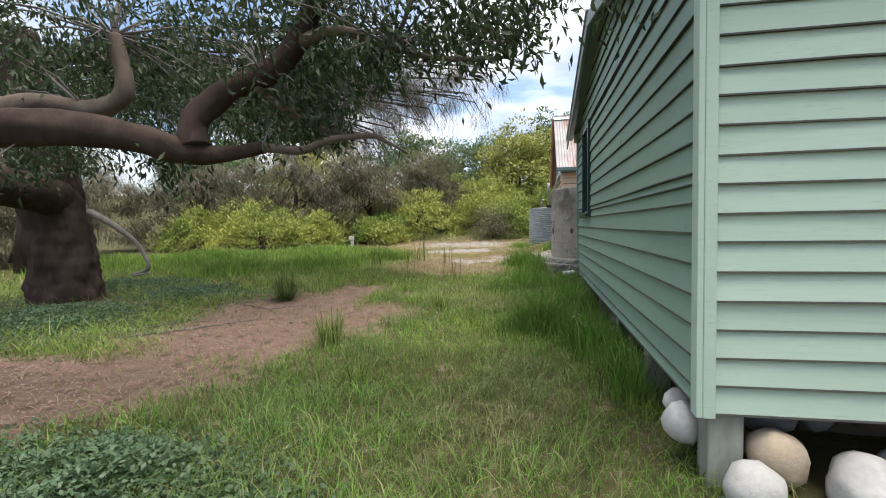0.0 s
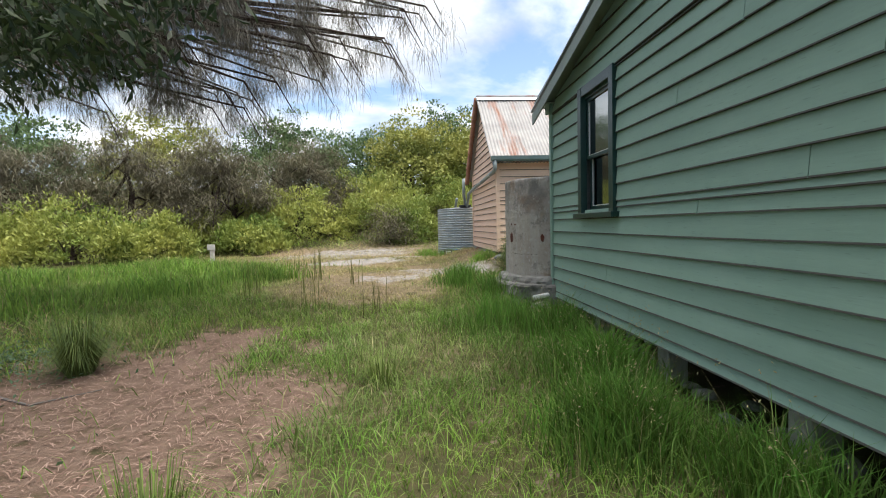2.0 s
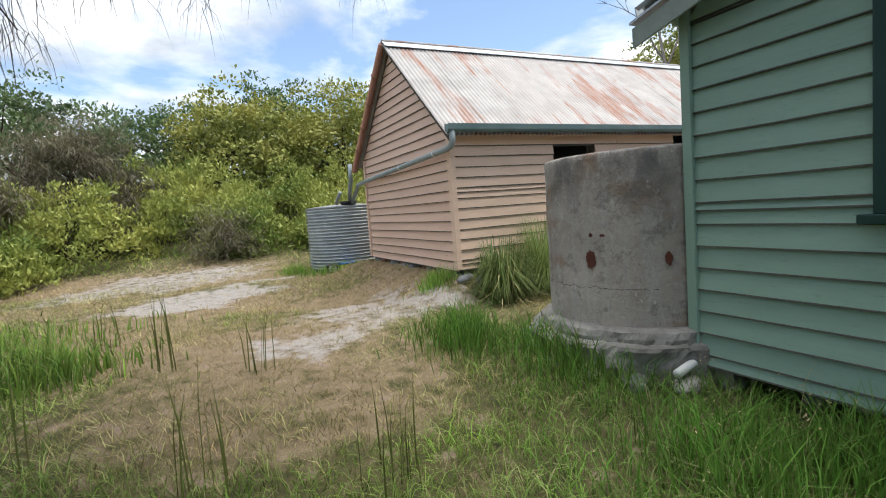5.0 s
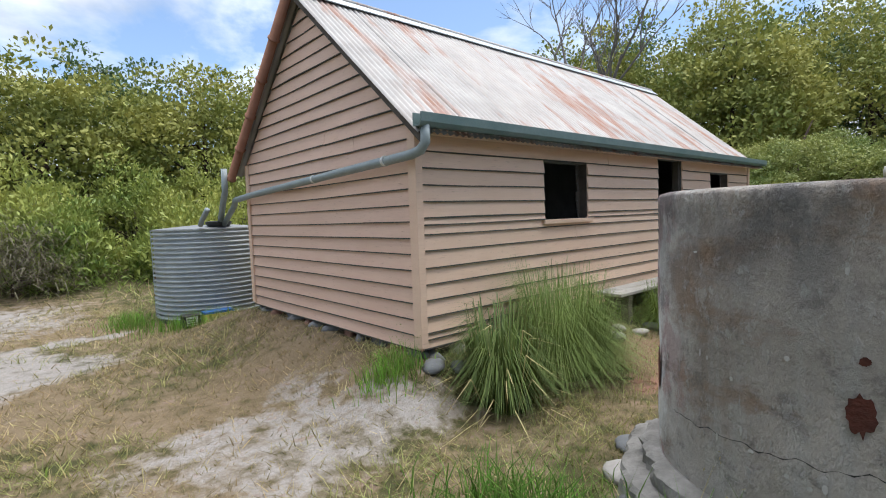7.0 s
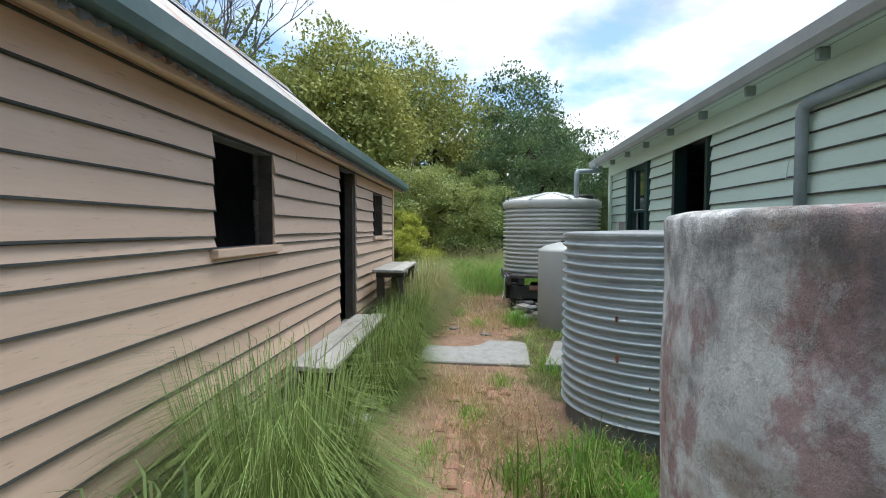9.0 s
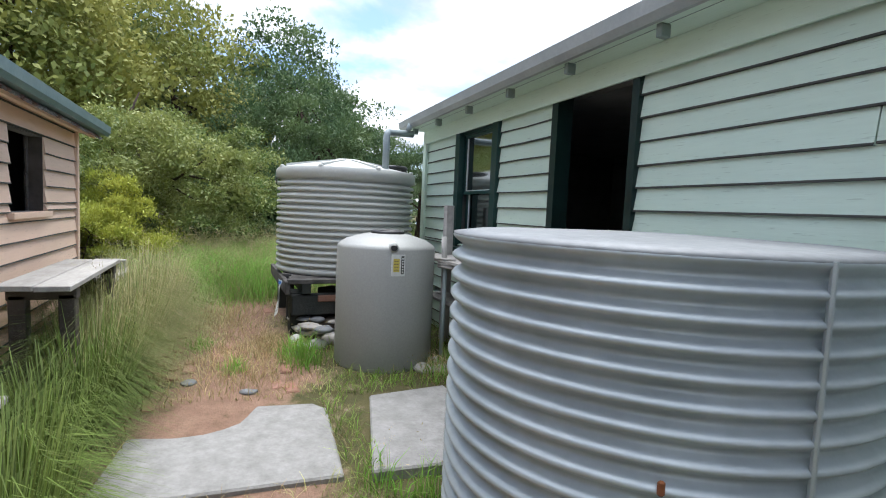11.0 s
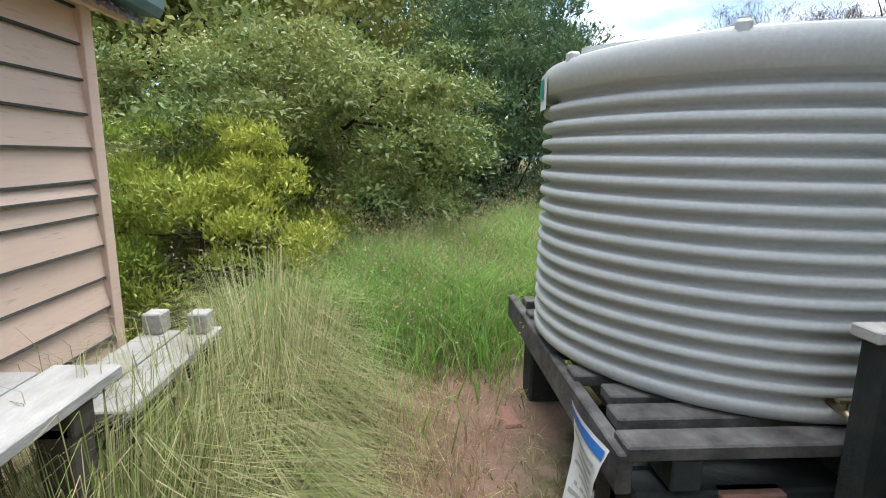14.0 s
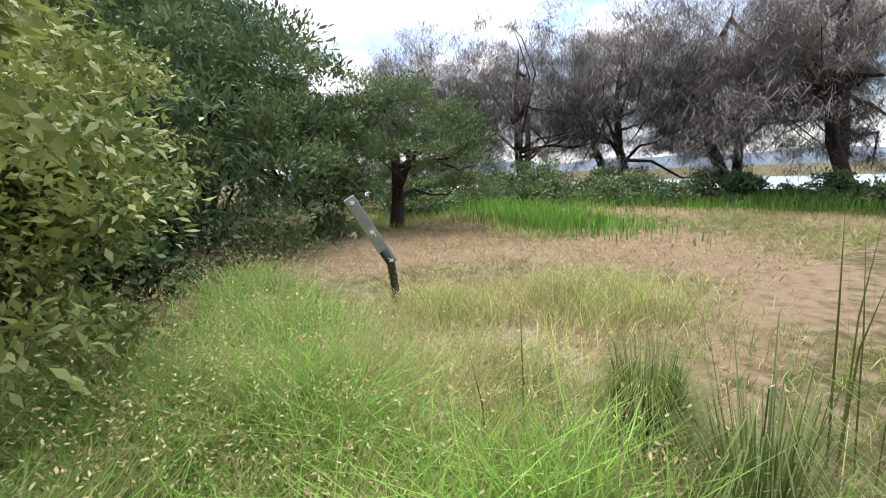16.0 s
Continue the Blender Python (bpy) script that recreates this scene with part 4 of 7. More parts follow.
    dp = part("downpipe", MB().tube([(PX0 - 0.10, gy - 0.06, 2.80), (PX0 - 0.10, gy - 0.06, 2.66), (PX0 - 0.105, gy + 0.0, 2.60), (PX0 - 0.11, gy + 0.12, 2.575), (PX0 - 0.12, 17.9, 2.42), (PX0 - 0.12, 18.5, 2.38), (PX0 - 0.10, 18.62, 2.30), (0.66, 19.15, 2.02)], 0.043, 14), M["pipe"], h, "grey-green downpipe slung across the gable", True)
    for y in (14.5, 15.9):
        part("clip", MB().tube([(PX0 - 0.115, y, 2.575 - (y - 14.12) * 0.041), (PX0 - 0.115, y + 0.03, 2.574 - (y - 14.12) * 0.041)], 0.05, 14), M["white"], dp)
    part("downpipe", MB().tube([(0.5, 18.5, 2.85), (0.5, 18.52, 2.5), (0.52, 18.7, 2.35), (0.62, 19.2, 2.05)], 0.045, 12), M["pipe"], h, smooth=True)
    return h


def rock(x, y, size, material, parent=None, sink=0.25, z=None, turn=None, label="", name="stone"):
    """A worn stone of half sizes `size`."""
    r = random.Random(round(x * 977 + y * 131 + size[0] * 57, 3))
    bm = bmesh.new()
    bmesh.ops.create_icosphere(bm, subdivisions=2 if max(size) < 0.16 else 3, radius=1)
    off = Vector((r.uniform(-50, 50), r.uniform(-50, 50), r.uniform(-50, 50)))
    for v in bm.verts:
        k = 1 + 0.28 * noise.noise(v.co * 0.9 + off) + 0.12 * noise.noise(v.co * 2.3 + off)
        v.co = Vector((v.co.x * size[0], v.co.y * size[1], v.co.z * size[2])) * k
    a = r.uniform(0, 6.3) if turn is None else turn
    zz = (gz(x, y) if z is None else z) + size[2] * (1 - 2 * sink)
    bmesh.ops.transform(bm, matrix=Matrix.Translation((x, y, zz)) @ Matrix.Rotation(a, 4, "Z"), verts=bm.verts)
    me = bpy.data.meshes.new(name)
    bm.to_mesh(me)
    bm.free()
    me.shade_smooth()
    ob = part(name, me, M[material], parent)
    return ob


peach_shed()

# ---------------------------------------------------------------- tanks
def ribbed(r, z0, z1, pitch, amp, per=8):
    k = int((z1 - z0) / pitch * per)
    return [(r + amp * math.cos(2 * math.pi * (i / per)), z0 + (z1 - z0) * i / k) for i in range(k + 1)]


def iron_tank(x, y, r, z0, z1, label, lid):
    t = thing("water_tank", (x, y, gz(x, y)), label, "water tank", "corrugated iron tanks")
    prof = ribbed(r - 0.012, z0, z1 - 0.03, 0.0762, 0.021)
    body = part("body", MB().lathe([*prof, (r, z1 - 0.02), (r + 0.008, z1 - 0.008), (r + 0.002, z1)], (x, y), 96, False), M["zinc"], t, smooth=True)
    part("seam", MB().tube([(x + (r + 0.003) * math.cos(2.9), y + (r + 0.003) * math.sin(2.9), z0), (x + (r + 0.003) * math.cos(2.9), y + (r + 0.003) * math.sin(2.9), z1)], 0.009, 8), M["zinc"], body)
    # rusted nail holes with short runs below them
    for a, zz, q in ((2.42, 1.42, 0.020), (2.43, 1.13, 0.024), (2.72, 0.95, 0.012), (2.98, 1.0, 0.012), (2.55, 0.86, 0.010), (3.2, 1.3, 0.012)):
        c = Vector((x + (r + 0.008) * math.cos(a), y + (r + 0.008) * math.sin(a), z0 + zz - 0.64))
        part("rust_spot", MB().box(c, (0.012, q, q * 2.2), Matrix.Rotation(a, 4, "Z")), M["rust_orange"], body, bevel=q * 0.3)
    part("lid", MB().lathe([(r + 0.004, z1 - 0.012), (r + 0.006, z1 + 0.004), (r * 0.9, z1 + 0.016), (r * 0.3, z1 + lid), (0.02, z1 + lid)], (x, y), 64), M["lid_iron"], t, "flat dull grey iron lid", True)
    part("plinth", MB().lathe([(r - 0.03, gz(x, y) - 0.15), (r - 0.035, z0 - 0.03), (r - 0.04, z0 + 0.01)], (x, y), 40), M["stone_g"], t, "low dark plinth")
    return t


tank_b = iron_tank(4.02, 11.14, 0.78, 0.64, 2.03, "galvanised corrugated iron water tank beside the cottage wall", 0.03)
tank_a = iron_tank(0.67, 19.96, 0.9, 0.52, 1.96, "galvanised corrugated iron water tank behind the shed corner", 0.06)
part("strainer", MB().lathe([(0.16, 1.99), (0.2, 2.04), (0.2, 2.07), (0.12, 2.08)], (0.62, 19.3), 24), M["black"], tank_a, "black leaf strainer")
part("inlet_pipe", MB().tube([(0.3, 19.15, 2.02), (0.3, 19.05, 2.1), (0.3, 18.75, 2.25)], 0.04, 10), M["pipe"], tank_a, smooth=True)

meter = thing("battery_box", (0.02, 19.0, gz(0.02, 19.0)), "black box with a white label beside the iron tank", "box")
z = gz(0.02, 19.0)
part("body", MB().span((-0.1, 18.9, z), (0.14, 19.1, z + 0.2)), M["black"], meter, bevel=0.01)
part("label", MB().span((-0.06, 18.894, z + 0.04), (0.1, 18.899, z + 0.17)), M["white"], meter, "white printed label")
for i in range(3):
    part("print", MB().span((-0.04, 18.889, z + 0.06 + 0.035 * i), (0.06, 18.893, z + 0.075 + 0.035 * i)), M["ink"], meter)
crate = thing("crate", (0.4, 19.0, gz(0.4, 19.0)), "yellow plastic crate with a blue rim on the grass", "crate")
part("body", MB().span((0.2, 18.86, z), (0.62, 19.04, z + 0.18)), M["yellow"], crate, bevel=0.008)
part("rim", MB().span((0.19, 18.85, z + 0.18), (0.63, 19.05, z + 0.22)), M["blue"], crate, bevel=0.006)


def poly_tank():
    x, y, r, z0 = 9.04, 11.22, 0.868, 1.30
    t = thing("rain_tank", (x, y, z0), "large ribbed grey plastic rainwater tank on a timber stand", "water tank")
    prof, z = [(r - 0.02, z0)], z0 + 0.03
    prof += [(r, z0 + 0.02)]
    while z < 2.36:
        prof += [(r + 0.0, z), (r + 0.002, z + 0.010), (r - 0.002, z + 0.026), (r - 0.008, z + 0.032), (r - 0.036, z + 0.038), (r - 0.048, z + 0.047), (r - 0.045, z + 0.058), (r - 0.010, z + 0.069)]
        z += 0.0735
    prof += [(r - 0.004, z), (r + 0.012, z + 0.004), (r + 0.014, z + 0.10), (r, z + 0.125)]
    zt = z + 0.125
    body = part("body", MB().lathe(prof, (x, y), 112, False), M["poly"], t, smooth=True)
    part("roof", MB().lathe([(r, zt - 0.004), (r - 0.03, zt + 0.012), (0.5, zt + 0.085), (0.2, zt + 0.14), (0.16, zt + 0.165), (0.05, zt + 0.172)], (x, y), 48), M["poly"], t, "shallow cone top", True)
    for j in range(8):
        a = j * math.pi / 4 + 0.2
        c, s = math.cos(a), math.sin(a)
        part("roof_rib", MB().prism([(x + 0.18 * c - 0.04 * s, y + 0.18 * s + 0.04 * c, zt + 0.13), (x + 0.18 * c + 0.04 * s, y + 0.18 * s - 0.04 * c, zt + 0.13),
                                      (x + 0.8 * c + 0.02 * s, y + 0.8 * s - 0.02 * c, zt + 0.022), (x + 0.8 * c - 0.02 * s, y + 0.8 * s + 0.02 * c, zt + 0.022)], (0, 0, 0.028)), M["poly"], t)
        part("lug", MB().box((x + (r - 0.02) * c, y + (r - 0.02) * s, zt + 0.0), (0.05, 0.05, 0.06), Matrix.Rotation(a, 4, "Z")), M["poly"], t, bevel=0.01)
    part("inlet", MB().lathe([(0.2, zt + 0.03), (0.2, zt + 0.085), (0.18, zt + 0.10)], (8.72, 10.72), 32), M["black"], t, "black inlet strainer", True)
    # green and white maker's plate near the rim, on the side towards the grass
    def plate(a0, a1, za, zb, off, m, lab):
        q = [(x + (r + off) * math.cos(a), y + (r + off) * math.sin(a), zz) for zz in (za, zb) for a in np.linspace(a0, a1, 7)]
        g = MB().add(q, [(i, i + 1, i + 8, i + 7) for i in range(6)])
        part("plate", g, M[m], t, lab)
    plate(1.25, 1.56, 2.375, 2.535, 0.019, "white", "white sticker with a green panel")
    plate(1.30, 1.50, 2.425, 2.515, 0.023, "teal", "green panel")
    # outlet stub with taped end, and brass tap
    part("outlet_pipe", MB().tube([(9.69, 11.70, 2.44), (9.75, 11.77, 2.41), (9.79, 11.82, 2.39)], 0.010, 8), M["black"], t)
    tp = part("tap", MB().tube([(8.22, 11.31, 1.37), (8.15, 11.32, 1.37), (8.115, 11.325, 1.36), (8.105, 11.325, 1.325)], [0.018, 0.014, 0.014, 0.012], 10), M["brass"], t, "brass garden tap", True)
    part("tap_handle", MB().box((8.15, 11.32, 1.41), (0.018, 0.06, 0.01)).tube([(8.15, 11.32, 1.37), (8.15, 11.32, 1.41)], 0.006, 6), M["brass"], tp)
    return t


poly_tank()
tx, ty = 9.78, 11.81
solid("tape", MB().tube([(tx - 0.03, ty - 0.03, 2.408), (tx - 0.008, ty - 0.006, 2.399)], 0.0125, 10).prism([(tx - 0.02, ty - 0.008, 2.40), (tx - 0.004, ty, 2.40), (tx - 0.003, ty + 0.006, 2.374), (tx - 0.017, ty, 2.372)], (0.0025, 0.0025, 0)).prism([(tx - 0.018, ty - 0.014, 2.408), (tx - 0.006, ty - 0.006, 2.41), (tx - 0.01, ty, 2.43), (tx - 0.018, ty - 0.004, 2.427)], (0.0025, 0, 0.002)), M["orange"], "orange tape tied on a black pipe stub", "tape")


def tank_stand():
    t = thing("tank_stand", (9, 11.2, 0.7), "dark weathered timber stand stacked on stones", "stand")
    for i, x in enumerate((8.15, 8.32, 8.48, 8.66, 8.92, 9.18, 9.44, 9.70)):
        g = MB()
        bar(g, (x, 10.42 + 0.03 * (i % 2), 1.27), (x, 12.05 - 0.04 * (i % 3), 1.27), 0.11, 0.05)
        part("deck_board", g, M["deck"], t, bevel=0.006)
    for y in (10.6, 11.25, 11.85):
        g = MB()
        bar(g, (8.1, y, 1.19), (9.8, y, 1.19), 0.1, 0.11)
        part("joist", g, M["tarred"], t, bevel=0.006)
    g = MB()
    bar(g, (8.1, 12.05, 1.2), (9.88, 12.05, 1.2), 0.05, 0.14)
    part("edge_board", g, M["deck"], t, bevel=0.006)
    g = MB()
    bar(g, (8.22, 11.1, 1.0), (8.22, 12.0, 1.0), 0.18, 0.22)
    part("sleeper", g, M["tarred"], t, bevel=0.01)
    for x, y in ((8.35, 11.9), (8.3, 10.7), (9.6, 11.9), (9.6, 10.7)):
        part("leg", MB().span((x - 0.1, y - 0.1, gz(x, y) - 0.1), (x + 0.1, y + 0.1, 1.14)), M["tarred"], t, bevel=0.012)
    for k, (x, y, s) in enumerate(((8.3, 11.2, 0.2), (8.32, 11.65, 0.17), (8.45, 11.0, 0.22), (8.5, 11.45, 0.2), (8.6, 11.8, 0.15))):
        part("block", MB().box((x + 0.1, y, 0.72 + s), (0.3, 0.26, 2 * s), Matrix.Rotation(0.2 * k, 4, "Z")), M["tarred"], t, bevel=0.012)
    part("brick", MB().span((8.11, 11.5, 1.04), (8.17, 11.72, 1.11)), M["brick"], t, "orange brick wedged in the stand", bevel=0.006)
    part("stand_post", MB().span((7.99, 11.30, gz(8.03, 11.34) - 0.1), (8.075, 11.385, 1.66)), M["tarred"], t, bevel=0.006)
    part("rail", MB().span((7.985, 10.5, 1.661), (8.08, 11.42, 1.70)), M["grey_wood"], t, "bleached grey rail", bevel=0.005)
    # printed sheet nailed over the deck's corner, curling away at its foot
    def sheet(u0, u1, v0, v1, off):
        top = lambda u: Vector((8.10 + 0.36 * u, 12.105, 1.285 - 0.015 * u))
        foot = lambda u: Vector((8.13 + 0.22 * u, 12.165 - 0.02 * u, 0.93 - 0.10 * u))
        q = []
        for v in np.linspace(v0, v1, 7):
            for u in np.linspace(u0, u1, 5):
                q.append(top(u).lerp(foot(u), v) + Vector((0, off + 0.018 * math.sin(5 * v + 3 * u), 0)))
        return MB().add(q, [(5 * a + b, 5 * a + b + 1, 5 * a + b + 6, 5 * a + b + 5) for a in range(6) for b in range(4)])
    card = part("card", sheet(0, 1, 0, 1, 0.0), M["white"], t, "curling white printed sheet with a blue band", True)
    part("card_band", sheet(0.03, 0.97, 0.03, 0.12, 0.003), M["blue"], card)
    for i in range(9):
        part("print", sheet(0.1, 0.9 - 0.22 * (i * 5 % 3) / 2, 0.2 + 0.08 * i, 0.235 + 0.08 * i, 0.003), M["poly_d"], card)
    return t


tank_stand()


def small_tank():
    x, y, r, z0 = 7.31, 11.2, 0.485, gz(7.31, 11.2) - 0.02
    t = thing("small_tank", (x, y, z0), "smooth grey plastic water tank with a black lid", "water tank")
    zt = 1.765
    part("body", MB().lathe([(r - 0.015, z0), (r, z0 + 0.03), (r, zt - 0.035), (r - 0.008, zt - 0.012), (r - 0.03, zt + 0.006), (r * 0.82, zt + 0.045), (r * 0.55, zt + 0.085), (r * 0.4, zt + 0.10)], (x, y), 80), M["poly_d"], t, smooth=True)
    lid = part("lid", MB().lathe([(0.165, zt + 0.07), (0.17, zt + 0.118), (0.155, zt + 0.13), (0.145, zt + 0.118), (0.14, zt + 0.10)], (x + 0.04, y - 0.02), 40), M["black"], t, "black strainer lid", True)
    ax, ay = x - 0.40 + 0.04, y + 0.18
    d = Vector((-0.98, 0.16, 0)).normalized()
    c = Vector((x, y, 0)) + d * (r - 0.06)
    part("overflow", MB().tube([c + Vector((0, 0, zt + 0.005)), c + d * 0.07 + Vector((0, 0, zt - 0.005))], [0.045, 0.042], 16), M["poly"], t, "grey overflow pipe stub", True)
    # black disc paints the dark hollow on the closed pipe end
    part("overflow_mouth", MB().tube([c + d * 0.0705 + Vector((0, 0, zt - 0.005)), c + d * 0.073 + Vector((0, 0, zt - 0.005))], 0.03, 16), M["ink"], t)

    def plate(nm, a0, a1, za, zb, off, m, lab=""):
        q = [(x + (r + off) * math.cos(a), y + (r + off) * math.sin(a), zz) for zz in (za, zb) for a in np.linspace(a0, a1, 6)]
        part(nm, MB().add(q, [(i, i + 1, i + 7, i + 6) for i in range(5)]), M[m], t, lab)
    m0 = math.atan2(0.3, -0.95) + 0.2
    plate("label", m0 - 0.10, m0 + 0.17, 1.50, 1.70, 0.002, "white", "white and yellow product label")
    plate("label_panel", m0 - 0.06, m0 + 0.06, 1.54, 1.66, 0.004, "yellow")
    plate("label_bar", m0 + 0.09, m0 + 0.15, 1.52, 1.685, 0.004, "ink")
    for i in range(6):
        plate("print", m0 + 0.105, m0 + 0.135, 1.53 + 0.025 * i, 1.545 + 0.025 * i, 0.006, "white")
    for i in range(4):
        plate("print", m0 - 0.045, m0 + 0.04, 1.555 + 0.027 * i, 1.560 + 0.027 * i, 0.006, "deck")
    return t


small_tank()


def concrete_tank():
    x, y, r = 1.21, 11.28, 0.855
    t = thing("concrete_tank", (x, y, 0.4), "old round concrete tank with rust stains and cracks", "water tank")
    wob = lambda a, z: 0.006 * math.sin(3 * a + 1) + 0.004 * noise.noise(Vector((4 * math.cos(a), 4 * math.sin(a), 3 * z)))
    bands = [0.3]
    while bands[-1] < 2.08:
        bands.append(bands[-1] + 0.05)
    prof = [(r + 0.004 * math.sin(9 * z), z) for z in bands] + [(r - 0.012, 2.115), (r - 0.05, 2.125), (r - 0.1, 2.12), (r - 0.1, 1.9), (0.02, 1.88)]
    part("body", MB().lathe(prof, (x, y), 96, True, wob), M["concrete"], t, smooth=True)
    wob2 = lambda a, z: 0.05 * noise.noise(Vector((3 * math.cos(a), 3 * math.sin(a), 5 * z))) + 0.035 * noise.noise(Vector((9 * math.cos(a), 9 * math.sin(a), 9 * z))) + 0.022 * noise.noise(Vector((23 * math.cos(a), 23 * math.sin(a), 14 * z)))
    part("footing", MB().lathe([(r + 0.17, 0.1), (r + 0.19, 0.36), (r + 0.185, 0.44), (r + 0.19, 0.50), (r + 0.175, 0.53), (r + 0.13, 0.545), (r + 0.08, 0.55), (r + 0.02, 0.56)], (x - 0.01, y + 0.04), 150, True, wob2), M["footing"], t, "crumbling blackened stepped footing")
    part("footing", MB().lathe([(r + 0.11, 0.5), (r + 0.11, 0.58), (r + 0.1, 0.63), (r + 0.07, 0.645), (r + 0.03, 0.65), (r - 0.05, 0.66)], (x, y), 150, True, wob2), M["footing"], t, "crumbling blackened stepped footing")

    def spot(nm, ang, zc, w, hgt, m, lab, seed):
        """A ragged patch that follows the round wall."""
        rr = random.Random(seed)
        pts = [(ang, zc)]
        k = 26
        for i in range(k):
            a = 2 * math.pi * i / k
            q = rr.uniform(0.78, 1.08) * (1.25 if math.sin(a) < -0.8 and rr.random() < 0.5 else 1)
            pts.append((ang + math.cos(a) * w * q / r, zc + math.sin(a) * hgt * q))
        vs = [(x + r * (1 + wob(a, zz)) * math.cos(a) + 0.006 * math.cos(a), y + r * (1 + wob(a, zz)) * math.sin(a) + 0.006 * math.sin(a), zz) for a, zz in pts]
        part(nm, MB().add(vs, [(0, i + 1, (i + 1) % k + 1) for i in range(k)]), M[m], t, lab)
    W = math.pi
    spot("rust_hole", W + 0.27, 1.22, 0.05, 0.085, "rust", "rusted hole with a dark stain", 3)
    spot("rust_hole", W + 0.28, 1.43, 0.022, 0.018, "rust", "small rusty pit", 4)
    spot("rust_hole", W + 0.40, 1.425, 0.025, 0.012, "rust", "small rusty pit", 5)
    spot("rust_hole", W + 1.0, 1.22, 0.03, 0.06, "rust", "small rusty pit", 6)
    spot("rust_hole", W - 0.98, 1.15, 0.045, 0.11, "rust", "rusted slot", 8)
    spot("rust_hole", W - 1.9, 1.05, 0.04, 0.06, "rust", "rusted slot", 9)
    for i in range(22):
        rr = random.Random(40 + i)
        spot("lime_fleck", W + rr.uniform(-0.9, 0.9), rr.uniform(0.78, 1.9) if i % 2 else rr.uniform(0.85, 1.05), rr.uniform(0.004, 0.014), rr.uniform(0.005, 0.022), "stone_w", "", 60 + i)
    # a crack round the wall
    vs, rr = [], random.Random(5)
    for i in range(60):
        a = W - 0.7 + 1.6 * i / 59
        zz = 0.98 + 0.03 * noise.noise(Vector((i * 0.31, 0, 2))) - 0.01 * i / 60
        for s in (-1, 1):
            q = zz + s * (0.001 + 0.006 * abs(noise.noise(Vector((i * 0.5, 3, 1)))))
            vs.append((x + (r * (1 + wob(a, q)) + 0.005) * math.cos(a), y + (r * (1 + wob(a, q)) + 0.005) * math.sin(a), q))
    part("crack", MB().add(vs, [(2 * i, 2 * i + 1, 2 * i + 3, 2 * i + 2) for i in range(59)]), M["ink"], t, "dark horizontal crack")
    for i in range(11):
        a = 1.3 + 0.36 * i
        rock(x + 1.06 * math.cos(a), y + 1.06 * math.sin(a), (0.16, 0.11, 0.07), ("stone", "stone_g")[i % 2], t, 0.35, z=gz(x + 1.06 * math.cos(a), y + 1.06 * math.sin(a)))
    return t


concrete_tank()
solid("pipe", MB().tube([(0.55, 10.36, 0.36), (0.95, 10.42, 0.42)], 0.035, 12), M["white"], "short white pipe end under the cottage corner", "pipe", smooth=True)

# ---------------------------------------------------------------- benches and timber
def bench(x0, x1, y0, y1, top, label, legs, planks=2, group="weathered benches", tilt=0.0):
    t = thing("bench", ((x0 + x1) / 2, (y0 + y1) / 2, gz((x0 + x1) / 2, (y0 + y1) / 2)), label, "bench", group)
    w = (y1 - y0) / planks
    for i in range(planks):
        a, b = y0 + w * i + 0.006, y0 + w * (i + 1) - 0.006
        e0, e1 = x0 + 0.03 * (i % 2), x1 - 0.05 * (i % 2)
        part("seat_plank", MB().prism([(e0, a, top - 0.04), (e1, a, top - 0.04 + tilt), (e1, b, top - 0.04 + tilt), (e0, b, top - 0.04 + 0.004 * i)], (0, 0, 0.04)), M["grey_wood"], t, bevel=0.006)
    for x in legs:
        for y in (y0 + 0.07, y1 - 0.09):
            part("leg", MB().prism([(x - 0.05, y - 0.05, gz(x, y) - 0.08), (x + 0.06, y - 0.05, gz(x, y) - 0.08), (x + 0.05, y - 0.04, top - 0.09), (x - 0.05, y - 0.04, top - 0.09)], (0, 0.1, 0)), M["dark_wood"], t, bevel=0.006)
        part("bearer", MB().span((x - 0.05, y0 + 0.02, top - 0.125), (x + 0.05, y1 - 0.02, top - 0.045)), M["dark_wood"], t, bevel=0.005)
    return t


bench(3.46, 5.85, 13.74, 14.12, 1.02, "long two-plank bench of bleached grey timber beside the shed", (3.72, 5.6))
bench(6.55, 8.30, 13.62, 14.06, 1.50, "high grey plank table standing in long grass", (6.8, 8.12))
b3 = bench(8.36, 9.22, 13.66, 14.02, 1.30, "short low plank bench with end blocks in the grass", (8.5, 9.1))
for y in (13.74, 13.95):
    part("end_block", MB().span((9.10, y - 0.045, 1.30), (9.20, y + 0.045, 1.40)), M["grey_wood"], b3, bevel=0.006)


